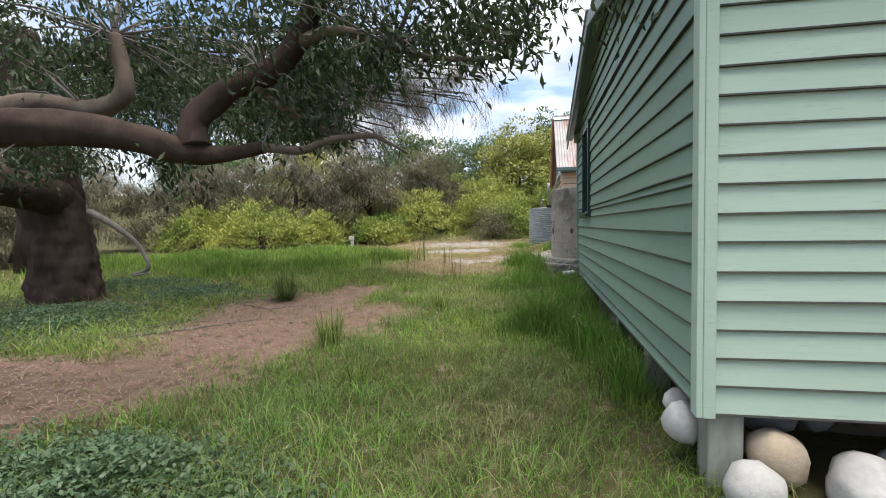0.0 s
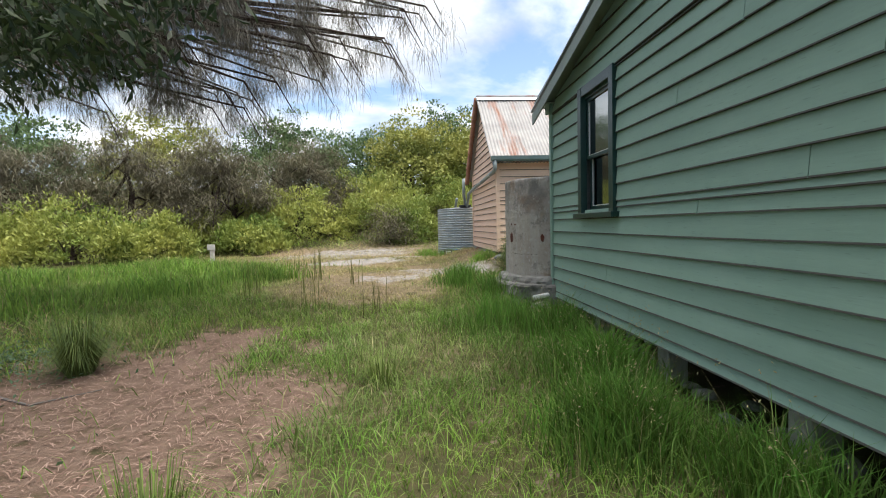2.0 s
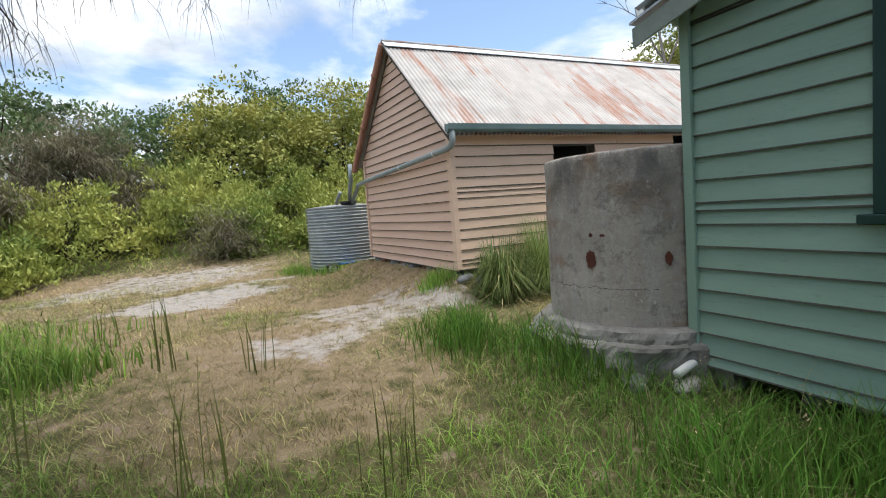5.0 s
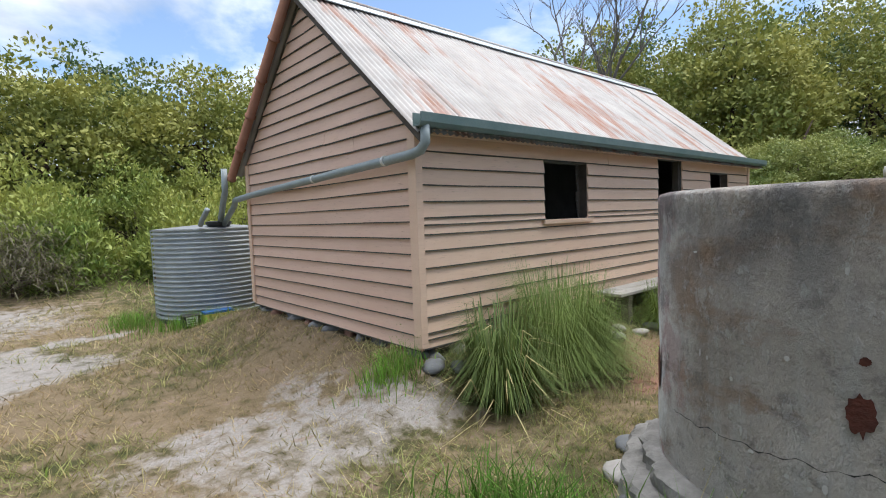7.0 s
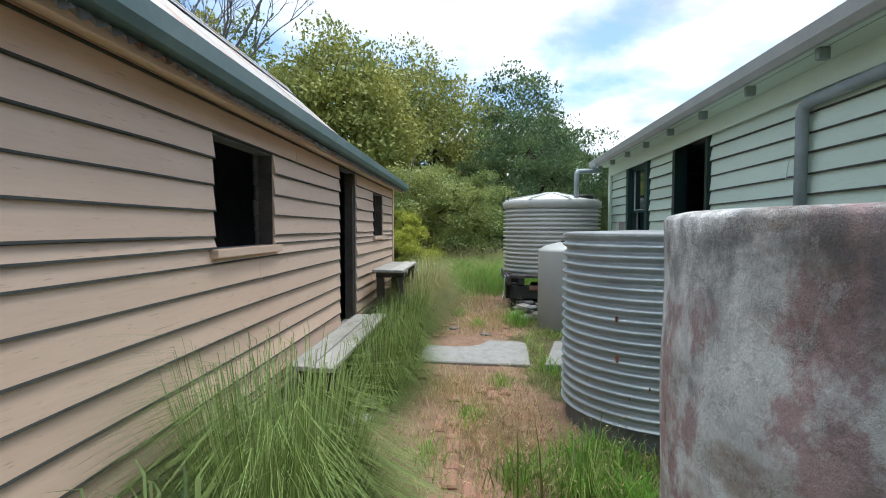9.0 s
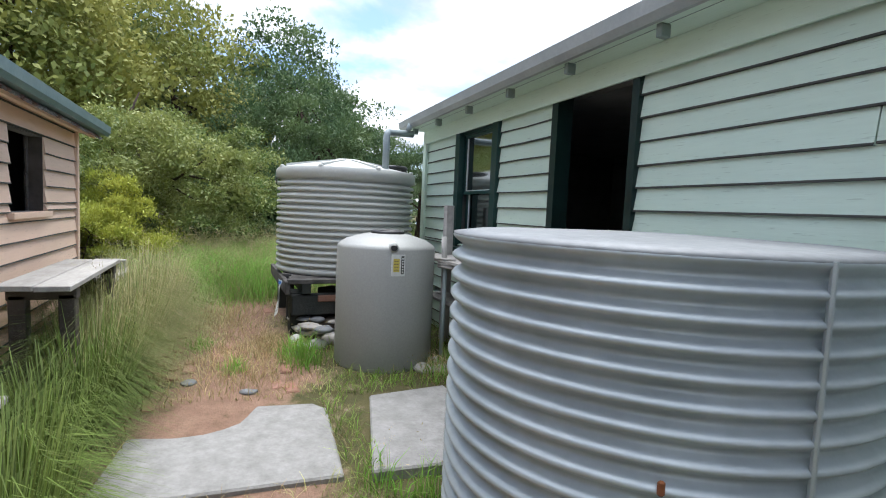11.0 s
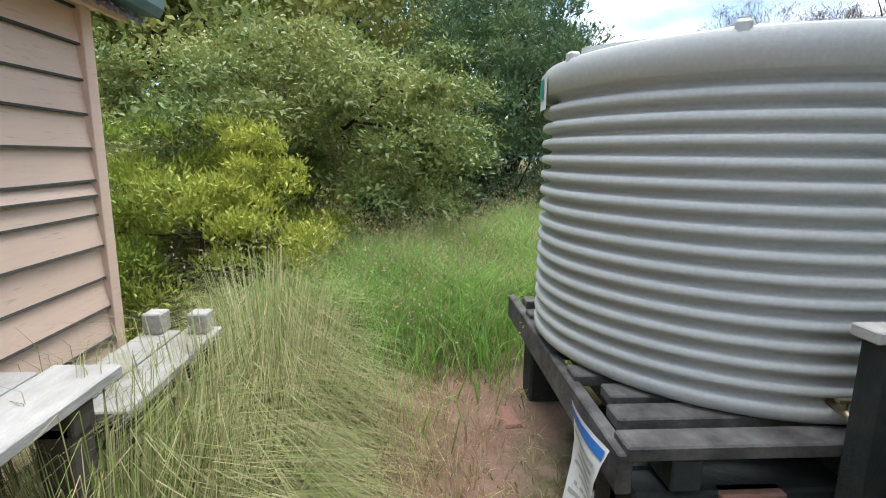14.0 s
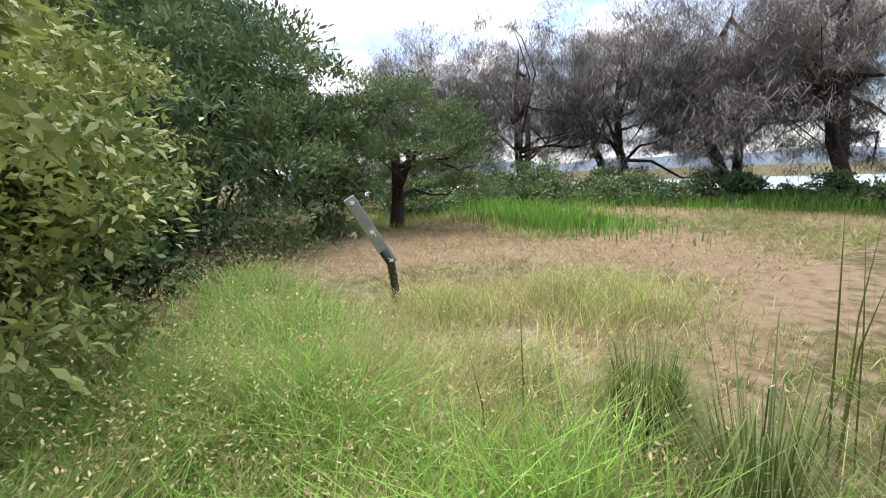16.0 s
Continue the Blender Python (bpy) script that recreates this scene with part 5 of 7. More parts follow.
def wall_shelf():
    t = thing("shelf", (6.95, 10.5, gz(6.95, 10.5)), "rough two-tier plank shelf under the cottage window", "shelf")
    for i in range(3):
        part("plank", MB().prism([(6.42 + 0.05 * i, 10.32 + 0.13 * i, 1.60), (7.75, 10.32 + 0.13 * i, 1.60), (7.75, 10.44 + 0.13 * i, 1.60), (6.46 + 0.02 * i, 10.44 + 0.13 * i, 1.60)], (0, 0, 0.03)), M["grey_wood"], t, bevel=0.004)
    for i in range(2):
        part("plank", MB().prism([(6.75, 10.36 + 0.14 * i, 1.17), (7.7, 10.36 + 0.14 * i, 1.17), (7.7, 10.49 + 0.14 * i, 1.17), (6.8, 10.49 + 0.14 * i, 1.17)], (0, 0, 0.03)), M["grey_wood"], t, bevel=0.004)
    part("leg", MB().span((6.72, 10.33, 0.55), (6.83, 10.42, 1.60)), M["grey_wood"], t, bevel=0.005)
    part("leg", MB().span((7.6, 10.33, 0.55), (7.69, 10.42, 2.18)), M["grey_wood"], t, bevel=0.005)
    part("brace", MB().span((6.72, 10.33, 1.06), (7.69, 10.36, 1.17)), M["dark_wood"], t)
    return t


wall_shelf()
st = thing("pipe_stand", (7.02, 10.68, gz(7.02, 10.68)), "upright pipe with a rope-wrapped white stick", "stand")
part("post", MB().tube([(7.02, 10.68, 0.5), (7.03, 10.67, 1.62)], 0.022, 10), M["pipe"], st, smooth=True)
part("stick", MB().tube([(7.03, 10.68, 1.58), (7.02, 10.70, 1.86)], [0.03, 0.026], 10), M["stone_w"], st, "white stick", True)
g = MB()
for i in range(4):
    bm_z = 1.56 + 0.025 * i
    g.tube([(6.84 + 0.02 * i, 10.62, bm_z), (6.95, 10.72, bm_z + 0.01), (7.08, 10.72, bm_z), (7.12, 10.64, bm_z)], 0.016, 6)
part("rope", g, M["stone"], st, "grey rope lashing", True)
solid("outlet_post", MB().tube([(8.42, 10.9, 2.55), (8.41, 10.9, 3.0), (8.42, 10.88, 3.04), (8.5, 10.8, 3.05), (8.6, 10.5, 3.07)], 0.042, 14), M["pipe"], "grey inlet pipe from the gutter to the tank", "pipe", smooth=True)

# ---------------------------------------------------------------- sign post in the clearing
sg = thing("sign", (14.0, 9.75, gz(14.0, 9.75)), "leaning metal-faced sign board on a bent black post", "sign")
part("post", MB().tube([(14.02, 9.71, 0.75), (14.0, 9.73, 1.1), (13.99, 9.77, 1.36), (13.99, 9.86, 1.5)], 0.042, 10), M["black"], sg, smooth=True)
a, b = Vector((13.97, 9.76, 1.36)), Vector((13.99, 10.19, 2.03))
ax = (b - a).normalized()
sd = Vector((-0.376, -0.70, 0.6)).normalized()
sd = (sd - ax * sd.dot(ax)).normalized()
part("board", MB().prism([a - sd * 0.055, b - sd * 0.055, b + sd * 0.055, a + sd * 0.055], ax.cross(sd) * 0.03), M["steel"], sg, "brushed metal face", bevel=0.004)
for p in (a + ax * 0.05, b - ax * 0.05, (a + b) / 2):
    part("bolt", MB().box(p - ax.cross(sd) * 0.008, (0.04, 0.04, 0.03)), M["white"], sg)
ps = thing("marker_post", (-7.0, 18.4, gz(-7.0, 18.4)), "short pale wooden marker post in the grass", "post")
part("post", MB().span((-7.06, 18.35, 0.2), (-6.95, 18.45, 0.98)), M["stone_w"], ps, bevel=0.01)
part("cap", MB().span((-7.12, 18.33, 0.86), (-6.9, 18.36, 1.02)), M["stone_w"], ps, "pale plate on the post", bevel=0.005)

# ---------------------------------------------------------------- loose stones and rubble
def stones(group, label, rows):
    for x, y, size, m, sink, z in rows:
        tagged(rock(x, y, size, m, None, sink, z), label.get(m, "pale rounded stone"), "stone", group)


LAB = {"stone_w": "rounded white stone under the cottage corner", "stone_t": "rounded tan stone under the cottage corner", "stone_g": "rounded grey stone in the shade under the cottage", "stone": "pale weathered stone lying on the ground"}
stones("boulders under the cottage corner", LAB, [
    (0.86, 3.15, (0.13, 0.13, 0.14), "stone_w", 0.1, 0.06), (1.07, 2.68, (0.14, 0.13, 0.12), "stone_w", 0.1, -0.04), (1.27, 2.92, (0.15, 0.15, 0.15), "stone_t", 0.1, -0.02),
    (1.62, 2.80, (0.17, 0.16, 0.14), "stone_w", 0.1, -0.08), (1.36, 3.25, (0.16, 0.16, 0.15), "stone_g", 0.1, 0.12), (1.66, 3.35, (0.13, 0.13, 0.12), "stone_g", 0.1, 0.12),
    (0.98, 2.72, (0.14, 0.10, 0.05), "stone_g", 0.2, -0.14), (1.95, 3.0, (0.15, 0.14, 0.12), "stone_w", 0.1, -0.06), (0.95, 3.55, (0.12, 0.1, 0.1), "stone_w", 0.2, 0.1), (1.5, 3.55, (0.14, 0.13, 0.1), "stone_w", 0.1, 0.24)])
rr = random.Random(12)
stones("rubble under the cottage", LAB, [(GX0 + rr.uniform(0.05, 0.5), y, (rr.uniform(0.05, 0.11), rr.uniform(0.05, 0.11), rr.uniform(0.03, 0.07)), rr.choice(["stone", "stone_g", "stone"]), 0.2, None) for y in np.arange(4.2, 10.3, 0.24)])
solid("brick", MB().span((1.0, 4.95, gz(1, 5) - 0.02), (1.22, 5.07, gz(1, 5) + 0.09)), M["brick"], "old orange brick on the ground under the cottage", "brick", bevel=0.006)
stones("stones by the bench", LAB, [(3.35, 13.72, (0.09, 0.07, 0.05), "stone", 0.25, None), (3.6, 13.58, (0.1, 0.08, 0.05), "stone", 0.3, None), (3.1, 13.62, (0.1, 0.09, 0.07), "stone", 0.25, None),
                                   (3.95, 13.6, (0.13, 0.1, 0.06), "stone_g", 0.3, None), (4.4, 13.62, (0.12, 0.1, 0.06), "stone", 0.3, None), (0.72, 14.0, (0.14, 0.10, 0.06), "stone_g", 0.3, None), (0.95, 13.9, (0.12, 0.1, 0.06), "stone_g", 0.3, None)])
flat = []
for i in range(34):
    flat.append((rr.uniform(7.75, 8.5), rr.uniform(11.15, 11.95), (rr.uniform(0.07, 0.14), rr.uniform(0.05, 0.1), rr.uniform(0.02, 0.045)), rr.choice(["stone", "stone", "stone_g"]), 0.1, 0.6 + 0.035 * (i % 7)))
for i in range(7):
    flat.append((rr.uniform(7.6, 8.1), rr.uniform(11.3, 12.0), (rr.uniform(0.08, 0.13), rr.uniform(0.06, 0.1), rr.uniform(0.04, 0.07)), rr.choice(["stone", "stone_w", "stone"]), 0.25, None))
for x, y in ((6.98, 10.72), (6.82, 10.95), (6.75, 10.8)):
    flat.append((x, y, (0.12, 0.09, 0.045), "stone", 0.3, None))
stones("flat stones round the tank stand", {k: "flat pale stone stacked beside the tank stand" for k in LAB}, flat)
solid("timber_block", MB().tube([(8.12, 11.62, 0.72), (8.3, 11.5, 0.74)], 0.11, 14), M["dark_wood"], "dark sawn log end under the stand", "log")
solid("slab", MB().prism([(5.25, 12.05, 0.45), (6.35, 11.95, 0.45), (6.55, 13.2, 0.45), (5.35, 13.35, 0.45)], (0, 0, 0.13)), M["slab"], "pale worn concrete slab across the path", "slab", kind="structure", bevel=0.012)
solid("door_step", MB().prism([(5.05, 10.42, 0.4), (6.15, 10.38, 0.4), (6.1, 10.85, 0.4), (5.0, 10.9, 0.4)], (0, 0, 0.24)), M["slab"], "rough concrete step below the cottage door", "step", kind="structure", bevel=0.015)
solid("slab", MB().prism([(5.1, 10.95, 0.45), (6.4, 10.92, 0.45), (6.35, 11.6, 0.45), (5.2, 11.9, 0.45)], (0, 0, 0.15)), M["slab"], "cracked pale concrete slab by the cottage door", "slab", kind="structure", bevel=0.012)
for x, y in ((8.25, 13.25), (7.6, 12.05), (6.7, 12.5), (7.0, 12.95)):
    tagged(rock(x, y, (0.08, 0.06, 0.02), "stone_g", None, 0.35), "flat grey paving stone among the bricks", "stone", "paving stones")

# ---------------------------------------------------------------- plants
def unit(v):
    return v / np.maximum(np.linalg.norm(v, axis=-1, keepdims=True), 1e-9)


def leaf_mesh(name, p, d, nrm, length, width):
    """Pointed leaves at p, lying along d, facing nrm."""
    s = unit(np.cross(d, nrm))
    L, W = length[:, None], width[:, None]
    bend = unit(nrm) * L * 0.12
    v = np.stack([p, p + d * L * 0.45 + s * W * 0.5 + bend, p + d * L, p + d * L * 0.45 - s * W * 0.5 + bend], 1).reshape(-1, 3)
    i = np.arange(len(p)) * 4
    return array_mesh(name, v, np.stack([i, i + 1, i + 2, i + 3], -1))


def crown_points(r, clumps, per, spread, squash=0.8):
    """Leaf places and outward ways in clumps: clumps are (x, y, z, radius)."""
    c = np.repeat(clumps, per, axis=0)
    w = unit(r.normal(size=(len(c), 3)))
    w[:, 2] = np.where(w[:, 2] < -0.35, -w[:, 2] * 0.6, w[:, 2])
    rad = c[:, 3] * (1 - spread * r.random(len(c)) ** 1.6)
    k = 1 + 0.25 * np.sin(w[:, 0] * 5 + c[:, 0] * 3) * np.cos(w[:, 2] * 6 + c[:, 1])
    p = c[:, :3] + w * (rad * k)[:, None] * np.array([1, 1, squash])
    return p, w


def dome_clumps(r, cx, cy, z0, rx, rz, n, size, low=0.0):
    """Clumps over a dome-shaped crown, some inside, with an uneven outline."""
    w = unit(r.normal(size=(n, 3)))
    w[:, 2] = np.abs(w[:, 2]) * (1 - low) - low * r.random(n)
    q = 0.55 + 0.45 * r.random(n) ** 0.5
    lump = 0.85 + 0.3 * vnoise(w[:, 0] * 2 + cx, w[:, 1] * 2 + w[:, 2] + cy, 0.7, 5)
    x, y, z = cx + w[:, 0] * rx * q * lump, cy + w[:, 1] * rx * q * lump, z0 + w[:, 2] * rz * q * lump
    return np.stack([x, y, z, size * (0.6 + 0.8 * r.random(n))], -1)


def limbs(r, base, top, n, reach, rad, owner, bark, crown):
    """A trunk that forks into limbs reaching clumps of the crown."""
    base, top = Vector(base), Vector(top)
    bend = Vector((r.uniform(-0.15, 0.15), r.uniform(-0.15, 0.15), 0)) * (top - base).length
    pts = [base.lerp(top, t) + bend * math.sin(3.14 * t) for t in (0, 0.06, 0.3, 0.6, 1)]
    part("trunk", MB().tube(pts, [rad * 1.35, rad * 1.05, rad * 0.85, rad * 0.6, rad * 0.12], 10), M[bark], owner, smooth=True)
    for i in range(n):
        c = Vector(crown[int(r.integers(len(crown)))][:3])
        u = r.uniform(1.6, 3.95)
        s = pts[int(u)].lerp(pts[int(u) + 1], u - int(u))
        m = s.lerp(c, 0.5) + Vector((r.uniform(-0.35, 0.35), r.uniform(-0.35, 0.35), r.uniform(-0.3, 0.3))) * reach * 0.5
        part("limb", MB().tube([s, s.lerp(m, 0.5) + Vector((0, 0, 0.12 * reach * r.uniform(-0.5, 1))), m, m.lerp(c, 0.6) + Vector((0, 0, 0.1 * reach * r.uniform(-1, 1))), c], [rad * 0.4, rad * 0.3, rad * 0.2, rad * 0.12, rad * 0.04], 6, False), M[bark], owner, smooth=True)


def tree(seed, x, y, height, radius, material, leaf, count, label, name="tree", category="tree", group="", low=0.15, clump=0.55, nclump=60, trunk=0.14, bark="bark", trunk_h=0.35, up=0.3, wide=0.56, squash=0.8):
    r = np.random.default_rng(seed)
    z = gz(x, y)
    t = thing(name, (x, y, z), label, category, group)
    rz = height * (1 - trunk_h)
    zc = z + height * trunk_h
    cl = dome_clumps(r, x, y, zc, radius, rz, nclump, clump, low)
    per = max(4, count // nclump)
    p, w = crown_points(r, cl, per, 0.55, squash)
    keep = p[:, 2] > ground_z(p[:, 0], p[:, 1]) + 0.02
    p, w = p[keep], w[keep]
    d = unit(w * 0.6 + r.normal(size=p.shape) * 0.7 + np.array([0, 0, up]))
    nrm = unit(w * 1.2 + r.normal(size=p.shape) * 0.5 + np.array([0, 0, 0.6]))
    L = leaf * (0.6 + 0.8 * r.random(len(p)))
    part("crown", leaf_mesh("crown", p, d, nrm, L, L * wide), M[material], t)
    limbs(r, (x, y, z - 0.1), (x + radius * 0.1, y, zc + rz * 0.35), 9, radius, trunk, t, bark, cl)
    return t


def strands(name, p, length, width, r, drift, material, parent, single=False):
    """Hanging needle strands: thin strips that droop from p."""
    n = len(p)
    a = r.random(n) * 6.283
    out = np.stack([np.cos(a), np.sin(a), np.zeros(n)], -1)
    side = np.stack([-np.sin(a), np.cos(a), np.zeros(n)], -1) * (width / 2)
    L = length * (0.5 + 0.9 * r.random(n))[:, None]
    q = [p, p + out * L * drift * 0.5 - np.array([0, 0, 0.35]) * L, p + out * L * drift * 0.75 - np.array([0, 0, 1.0]) * L]
    if single:
        e = p + (out * 0.9 + r.normal(size=p.shape) * 0.35 - np.array([0, 0, 0.45])) * L
        v = np.stack([p + side, p - side, e], 1).reshape(-1, 3)
        return part(name, array_mesh(name, v, np.arange(3 * n).reshape(-1, 3)), M[material], parent)
    v = np.stack([q[0] + side, q[0] - side, q[1] + side, q[1] - side, q[2]], 1).reshape(-1, 3)
    i = np.arange(n) * 5
    return part(name, array_mesh(name, v, [np.stack([i, i + 1, i + 3, i + 2], -1), np.stack([i + 2, i + 3, i + 4], -1)]), M[material], parent)


def she_oak(seed, x, y, height, radius, count, label, width=0.012, length=0.28, trunk=0.16, trunk_h=0.2, group="she-oaks", low=0.35, nclump=70, needles="leaf_oak"):
    r = np.random.default_rng(seed)
    z = gz(x, y)
    t = thing("she_oak", (x, y, z), label, "tree", group)
    cl = dome_clumps(r, x, y, z + height * trunk_h, radius, height * (1 - trunk_h), nclump, 0.75, low)
    p, w = crown_points(r, cl, count // nclump, 0.98, 0.95)
    strands("foliage", p, length, width * 1.5, r, 0.9, needles, t, True)
    limbs(r, (x, y, z - 0.1), (x + 0.3, y, z + height * 0.55), 13, radius, trunk, t, "bark", cl)
    return t


# the big gum leaning over the start of the walk
def bark_tube(pts, rad, n, per):
    """A limb with furrowed bark."""
    q, s = [], []
    for i in range(len(pts) - 1):
        p0, p1, p2, p3 = (Vector(pts[min(max(j, 0), len(pts) - 1)]) for j in (i - 1, i, i + 1, i + 2))
        for k in range(per):
            u = k / per
            q.append(0.5 * (2 * p1 + (p2 - p0) * u + (2 * p0 - 5 * p1 + 4 * p2 - p3) * u * u + (3 * p1 - p0 - 3 * p2 + p3) * u ** 3))
            s.append(rad[i] * (1 - u) + rad[i + 1] * u)
    q.append(Vector(pts[-1]))
    s.append(rad[-1])
    g = MB().tube(q, s, n)
    out = []
    for j, v in enumerate(g.v):
        c, w = q[min(j // n, len(q) - 1)], s[min(j // n, len(q) - 1)]
        d = Vector(v) - c
        a = j % n
        f = 0.16 * noise.noise(Vector((a * 1.9, (j // n) * 0.16, w * 9))) + 0.10 * noise.noise(Vector(v) * 7) + 0.10 * noise.noise(Vector(v) * 2.2)
        out.append(tuple(c + d * (1 + f)))
    g.v = out
    return g


def old_gum():
    r = np.random.default_rng(3)
    x, y = -8.8, 8.0
    z = gz(x, y)
    t = thing("gum_tree", (x, y, z), "old gum tree with a thick dark trunk and low spreading limbs", "tree")
    mb = bark_tube([(x, y, z - 0.2), (x + 0.02, y, z + 0.15), (x - 0.05, y, z + 0.9), (x - 0.15, y - 0.05, z + 1.8), (x - 0.3, y - 0.2, z + 3.0), (x - 0.5, y - 0.3, z + 5.0)], [0.76, 0.62, 0.52, 0.50, 0.46, 0.3], 40, 14)
    part("trunk", mb, M["bark"], t, "rough red-brown bark", True)
    # limbs: (points, radii, bark)
    runs = [
        ([(-6.5, 3.6, 2.25), (-5.2, 4.1, 2.42), (-4.3, 4.5, 2.38), (-3.7, 4.75, 2.22), (-3.35, 4.9, 2.18), (-2.9, 5.0, 2.25)], [0.23, 0.20, 0.16, 0.13, 0.09, 0.06], "bark"),
        ([(-3.55, 4.8, 2.25), (-3.6, 4.85, 2.55), (-3.3, 4.95, 2.85), (-2.85, 5.05, 3.05), (-2.55, 5.1, 3.35), (-2.3, 5.2, 3.9)], [0.15, 0.15, 0.14, 0.13, 0.12, 0.10], "bark"),
        ([(-2.9, 5.0, 2.25), (-2.5, 5.1, 2.22), (-2.2, 5.15, 2.32), (-1.75, 5.2, 2.36), (-1.55, 5.2, 2.28), (-1.35, 5.25, 2.16)], [0.05, 0.045, 0.04, 0.03, 0.02, 0.012], "pale_bark"),
        ([(-2.55, 5.1, 3.35), (-2.0, 5.0, 3.42), (-1.4, 5.0, 3.2), (-0.9, 5.0, 3.05), (-0.2, 4.8, 2.95)], [0.07, 0.05, 0.04, 0.03, 0.012], "pale_bark"),
        ([(-3.0, 4.95, 2.95), (-2.6, 5.3, 2.6), (-2.2, 5.5, 2.45), (-1.8, 5.6, 2.42)], [0.05, 0.04, 0.03, 0.015], "pale_bark"),
        ([(-6.0, 3.9, 2.3), (-5.4, 4.5, 2.75), (-5.0, 4.9, 2.75), (-4.6, 5.0, 2.95), (-4.7, 5.0, 3.6)], [0.13, 0.11, 0.11, 0.10, 0.08], "pale_bark"),
        ([(-6.5, 3.6, 2.25), (-7.6, 4.8, 2.2), (-8.8, 7.9, 2.0)], [0.24, 0.28, 0.34], "bark"),
        ([(-7.6, 7.4, 1.7), (-7.0, 7.2, 1.5), (-6.6, 7.3, 1.15), (-6.4, 7.3, 0.75), (-6.7, 7.3, 0.62), (-6.3, 7.2, 0.66)], [0.06, 0.05, 0.04, 0.035, 0.025, 0.015], "dead"),
        ([(-2.3, 5.2, 3.9), (-1.6, 5.4, 4.3), (-0.6, 5.2, 4.2), (0.1, 4.6, 3.9)], [0.09, 0.06, 0.04, 0.015], "bark"),
    ]
    def nearer(p):
        """The low limbs spread close over the start of the walk."""
        k = 0.7 if p[1] < 6.3 and p[0] > -7 else 1.0
        return (p[0] * k, p[1] * k, 1.38 + (p[2] - 1.38) * k)
    runs = [([nearer(p) for p in pts], [q * 0.7 for q in rad] if pts[0][1] < 6.3 and pts[-1][0] > -7 else rad, bk) for pts, rad, bk in runs]
    for pts, rad, bk in runs:
        part("limb", bark_tube(pts, rad, 18, 12), M[bk], t, smooth=True)
    # leaf clusters along the twigs
    cen = []
    for cx, cy, cz, rad, k in ((-1.3, 5.2, 2.75, 0.8, 26), (-0.75, 5.1, 3.1, 0.75, 26), (-2.4, 5.3, 2.75, 0.8, 20), (-1.6, 5.1, 3.7, 0.9, 26), (-0.4, 4.8, 3.6, 0.8, 22), (-0.05, 4.5, 3.1, 0.3, 8),
                               (-3.2, 5.4, 3.5, 0.9, 22), (-4.5, 5.2, 3.6, 1.0, 24), (-5.6, 4.8, 3.3, 1.0, 22), (-6.6, 5.4, 2.6, 1.0, 16), (-7.2, 6.4, 2.9, 1.1, 18), (-6.4, 4.4, 1.9, 0.5, 8), (-1.5, 5.3, 2.2, 0.35, 9), (-3.9, 4.9, 1.95, 0.3, 5), (-2.0, 4.0, 3.9, 0.9, 22), (-5.0, 6.5, 3.9, 1.3, 30), (-6.8, 7.6, 4.2, 1.4, 32), (-8.6, 8.2, 3.4, 1.5, 34), (-3.4, 6.6, 4.2, 1.2, 26), (-9.6, 7.0, 4.6, 1.4, 26), (-7.6, 5.6, 4.0, 1.3, 26), (-10.5, 8.6, 2.6, 1.2, 18), (-3.7, 7.4, 3.1, 0.7, 20), (-4.8, 7.6, 3.0, 0.8, 20), (-2.9, 7.2, 3.6, 0.7, 16), (-5.8, 7.2, 3.3, 1.0, 20), (-4.2, 8.2, 4.2, 1.1, 20), (-7.4, 8.6, 3.6, 1.2, 34), (-2.2, 7.6, 4.3, 0.9, 14)):
        w = r.normal(size=(k, 3)) * rad * np.array([0.55, 0.5, 0.42])
        cen.append(np.array([nearer(q) for q in np.array([cx, cy, cz]) + w]))
    cen = np.concatenate(cen)
    # clusters below a slope from the start eye are cut, higher towards the cottage
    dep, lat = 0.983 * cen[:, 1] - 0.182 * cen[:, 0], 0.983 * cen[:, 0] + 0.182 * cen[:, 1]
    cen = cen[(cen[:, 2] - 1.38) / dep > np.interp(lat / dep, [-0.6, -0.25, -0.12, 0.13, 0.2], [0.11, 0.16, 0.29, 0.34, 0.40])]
    tw = MB()
    live = runs[:7] + runs[8:]
    ends = [Vector(p[0][-1]) for p in live] + [Vector(p[0][len(p[0]) // 2]) for p in live]
    for c in cen:
        c = Vector(c)
        e = min(ends, key=lambda q: (q - c).length)
        if (e - c).length > 1.1:
            e = c + (e - c).normalized() * 0.35 + Vector((0, 0, 0.15))
        m = e.lerp(c, 0.55) + Vector((0, 0, 0.05))
        tw.tube([e, m, c], [0.012, 0.008, 0.003], 4, False)
    tagged(part("twig_mass", tw, M["dead"], t), kind="stuff")
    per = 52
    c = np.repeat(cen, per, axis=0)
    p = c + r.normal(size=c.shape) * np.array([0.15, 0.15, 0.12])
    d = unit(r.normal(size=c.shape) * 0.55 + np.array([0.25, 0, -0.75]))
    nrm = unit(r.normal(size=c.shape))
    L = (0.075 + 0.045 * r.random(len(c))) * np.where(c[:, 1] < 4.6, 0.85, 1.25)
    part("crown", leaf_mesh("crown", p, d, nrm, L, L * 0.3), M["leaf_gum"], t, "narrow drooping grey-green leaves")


old_gum()


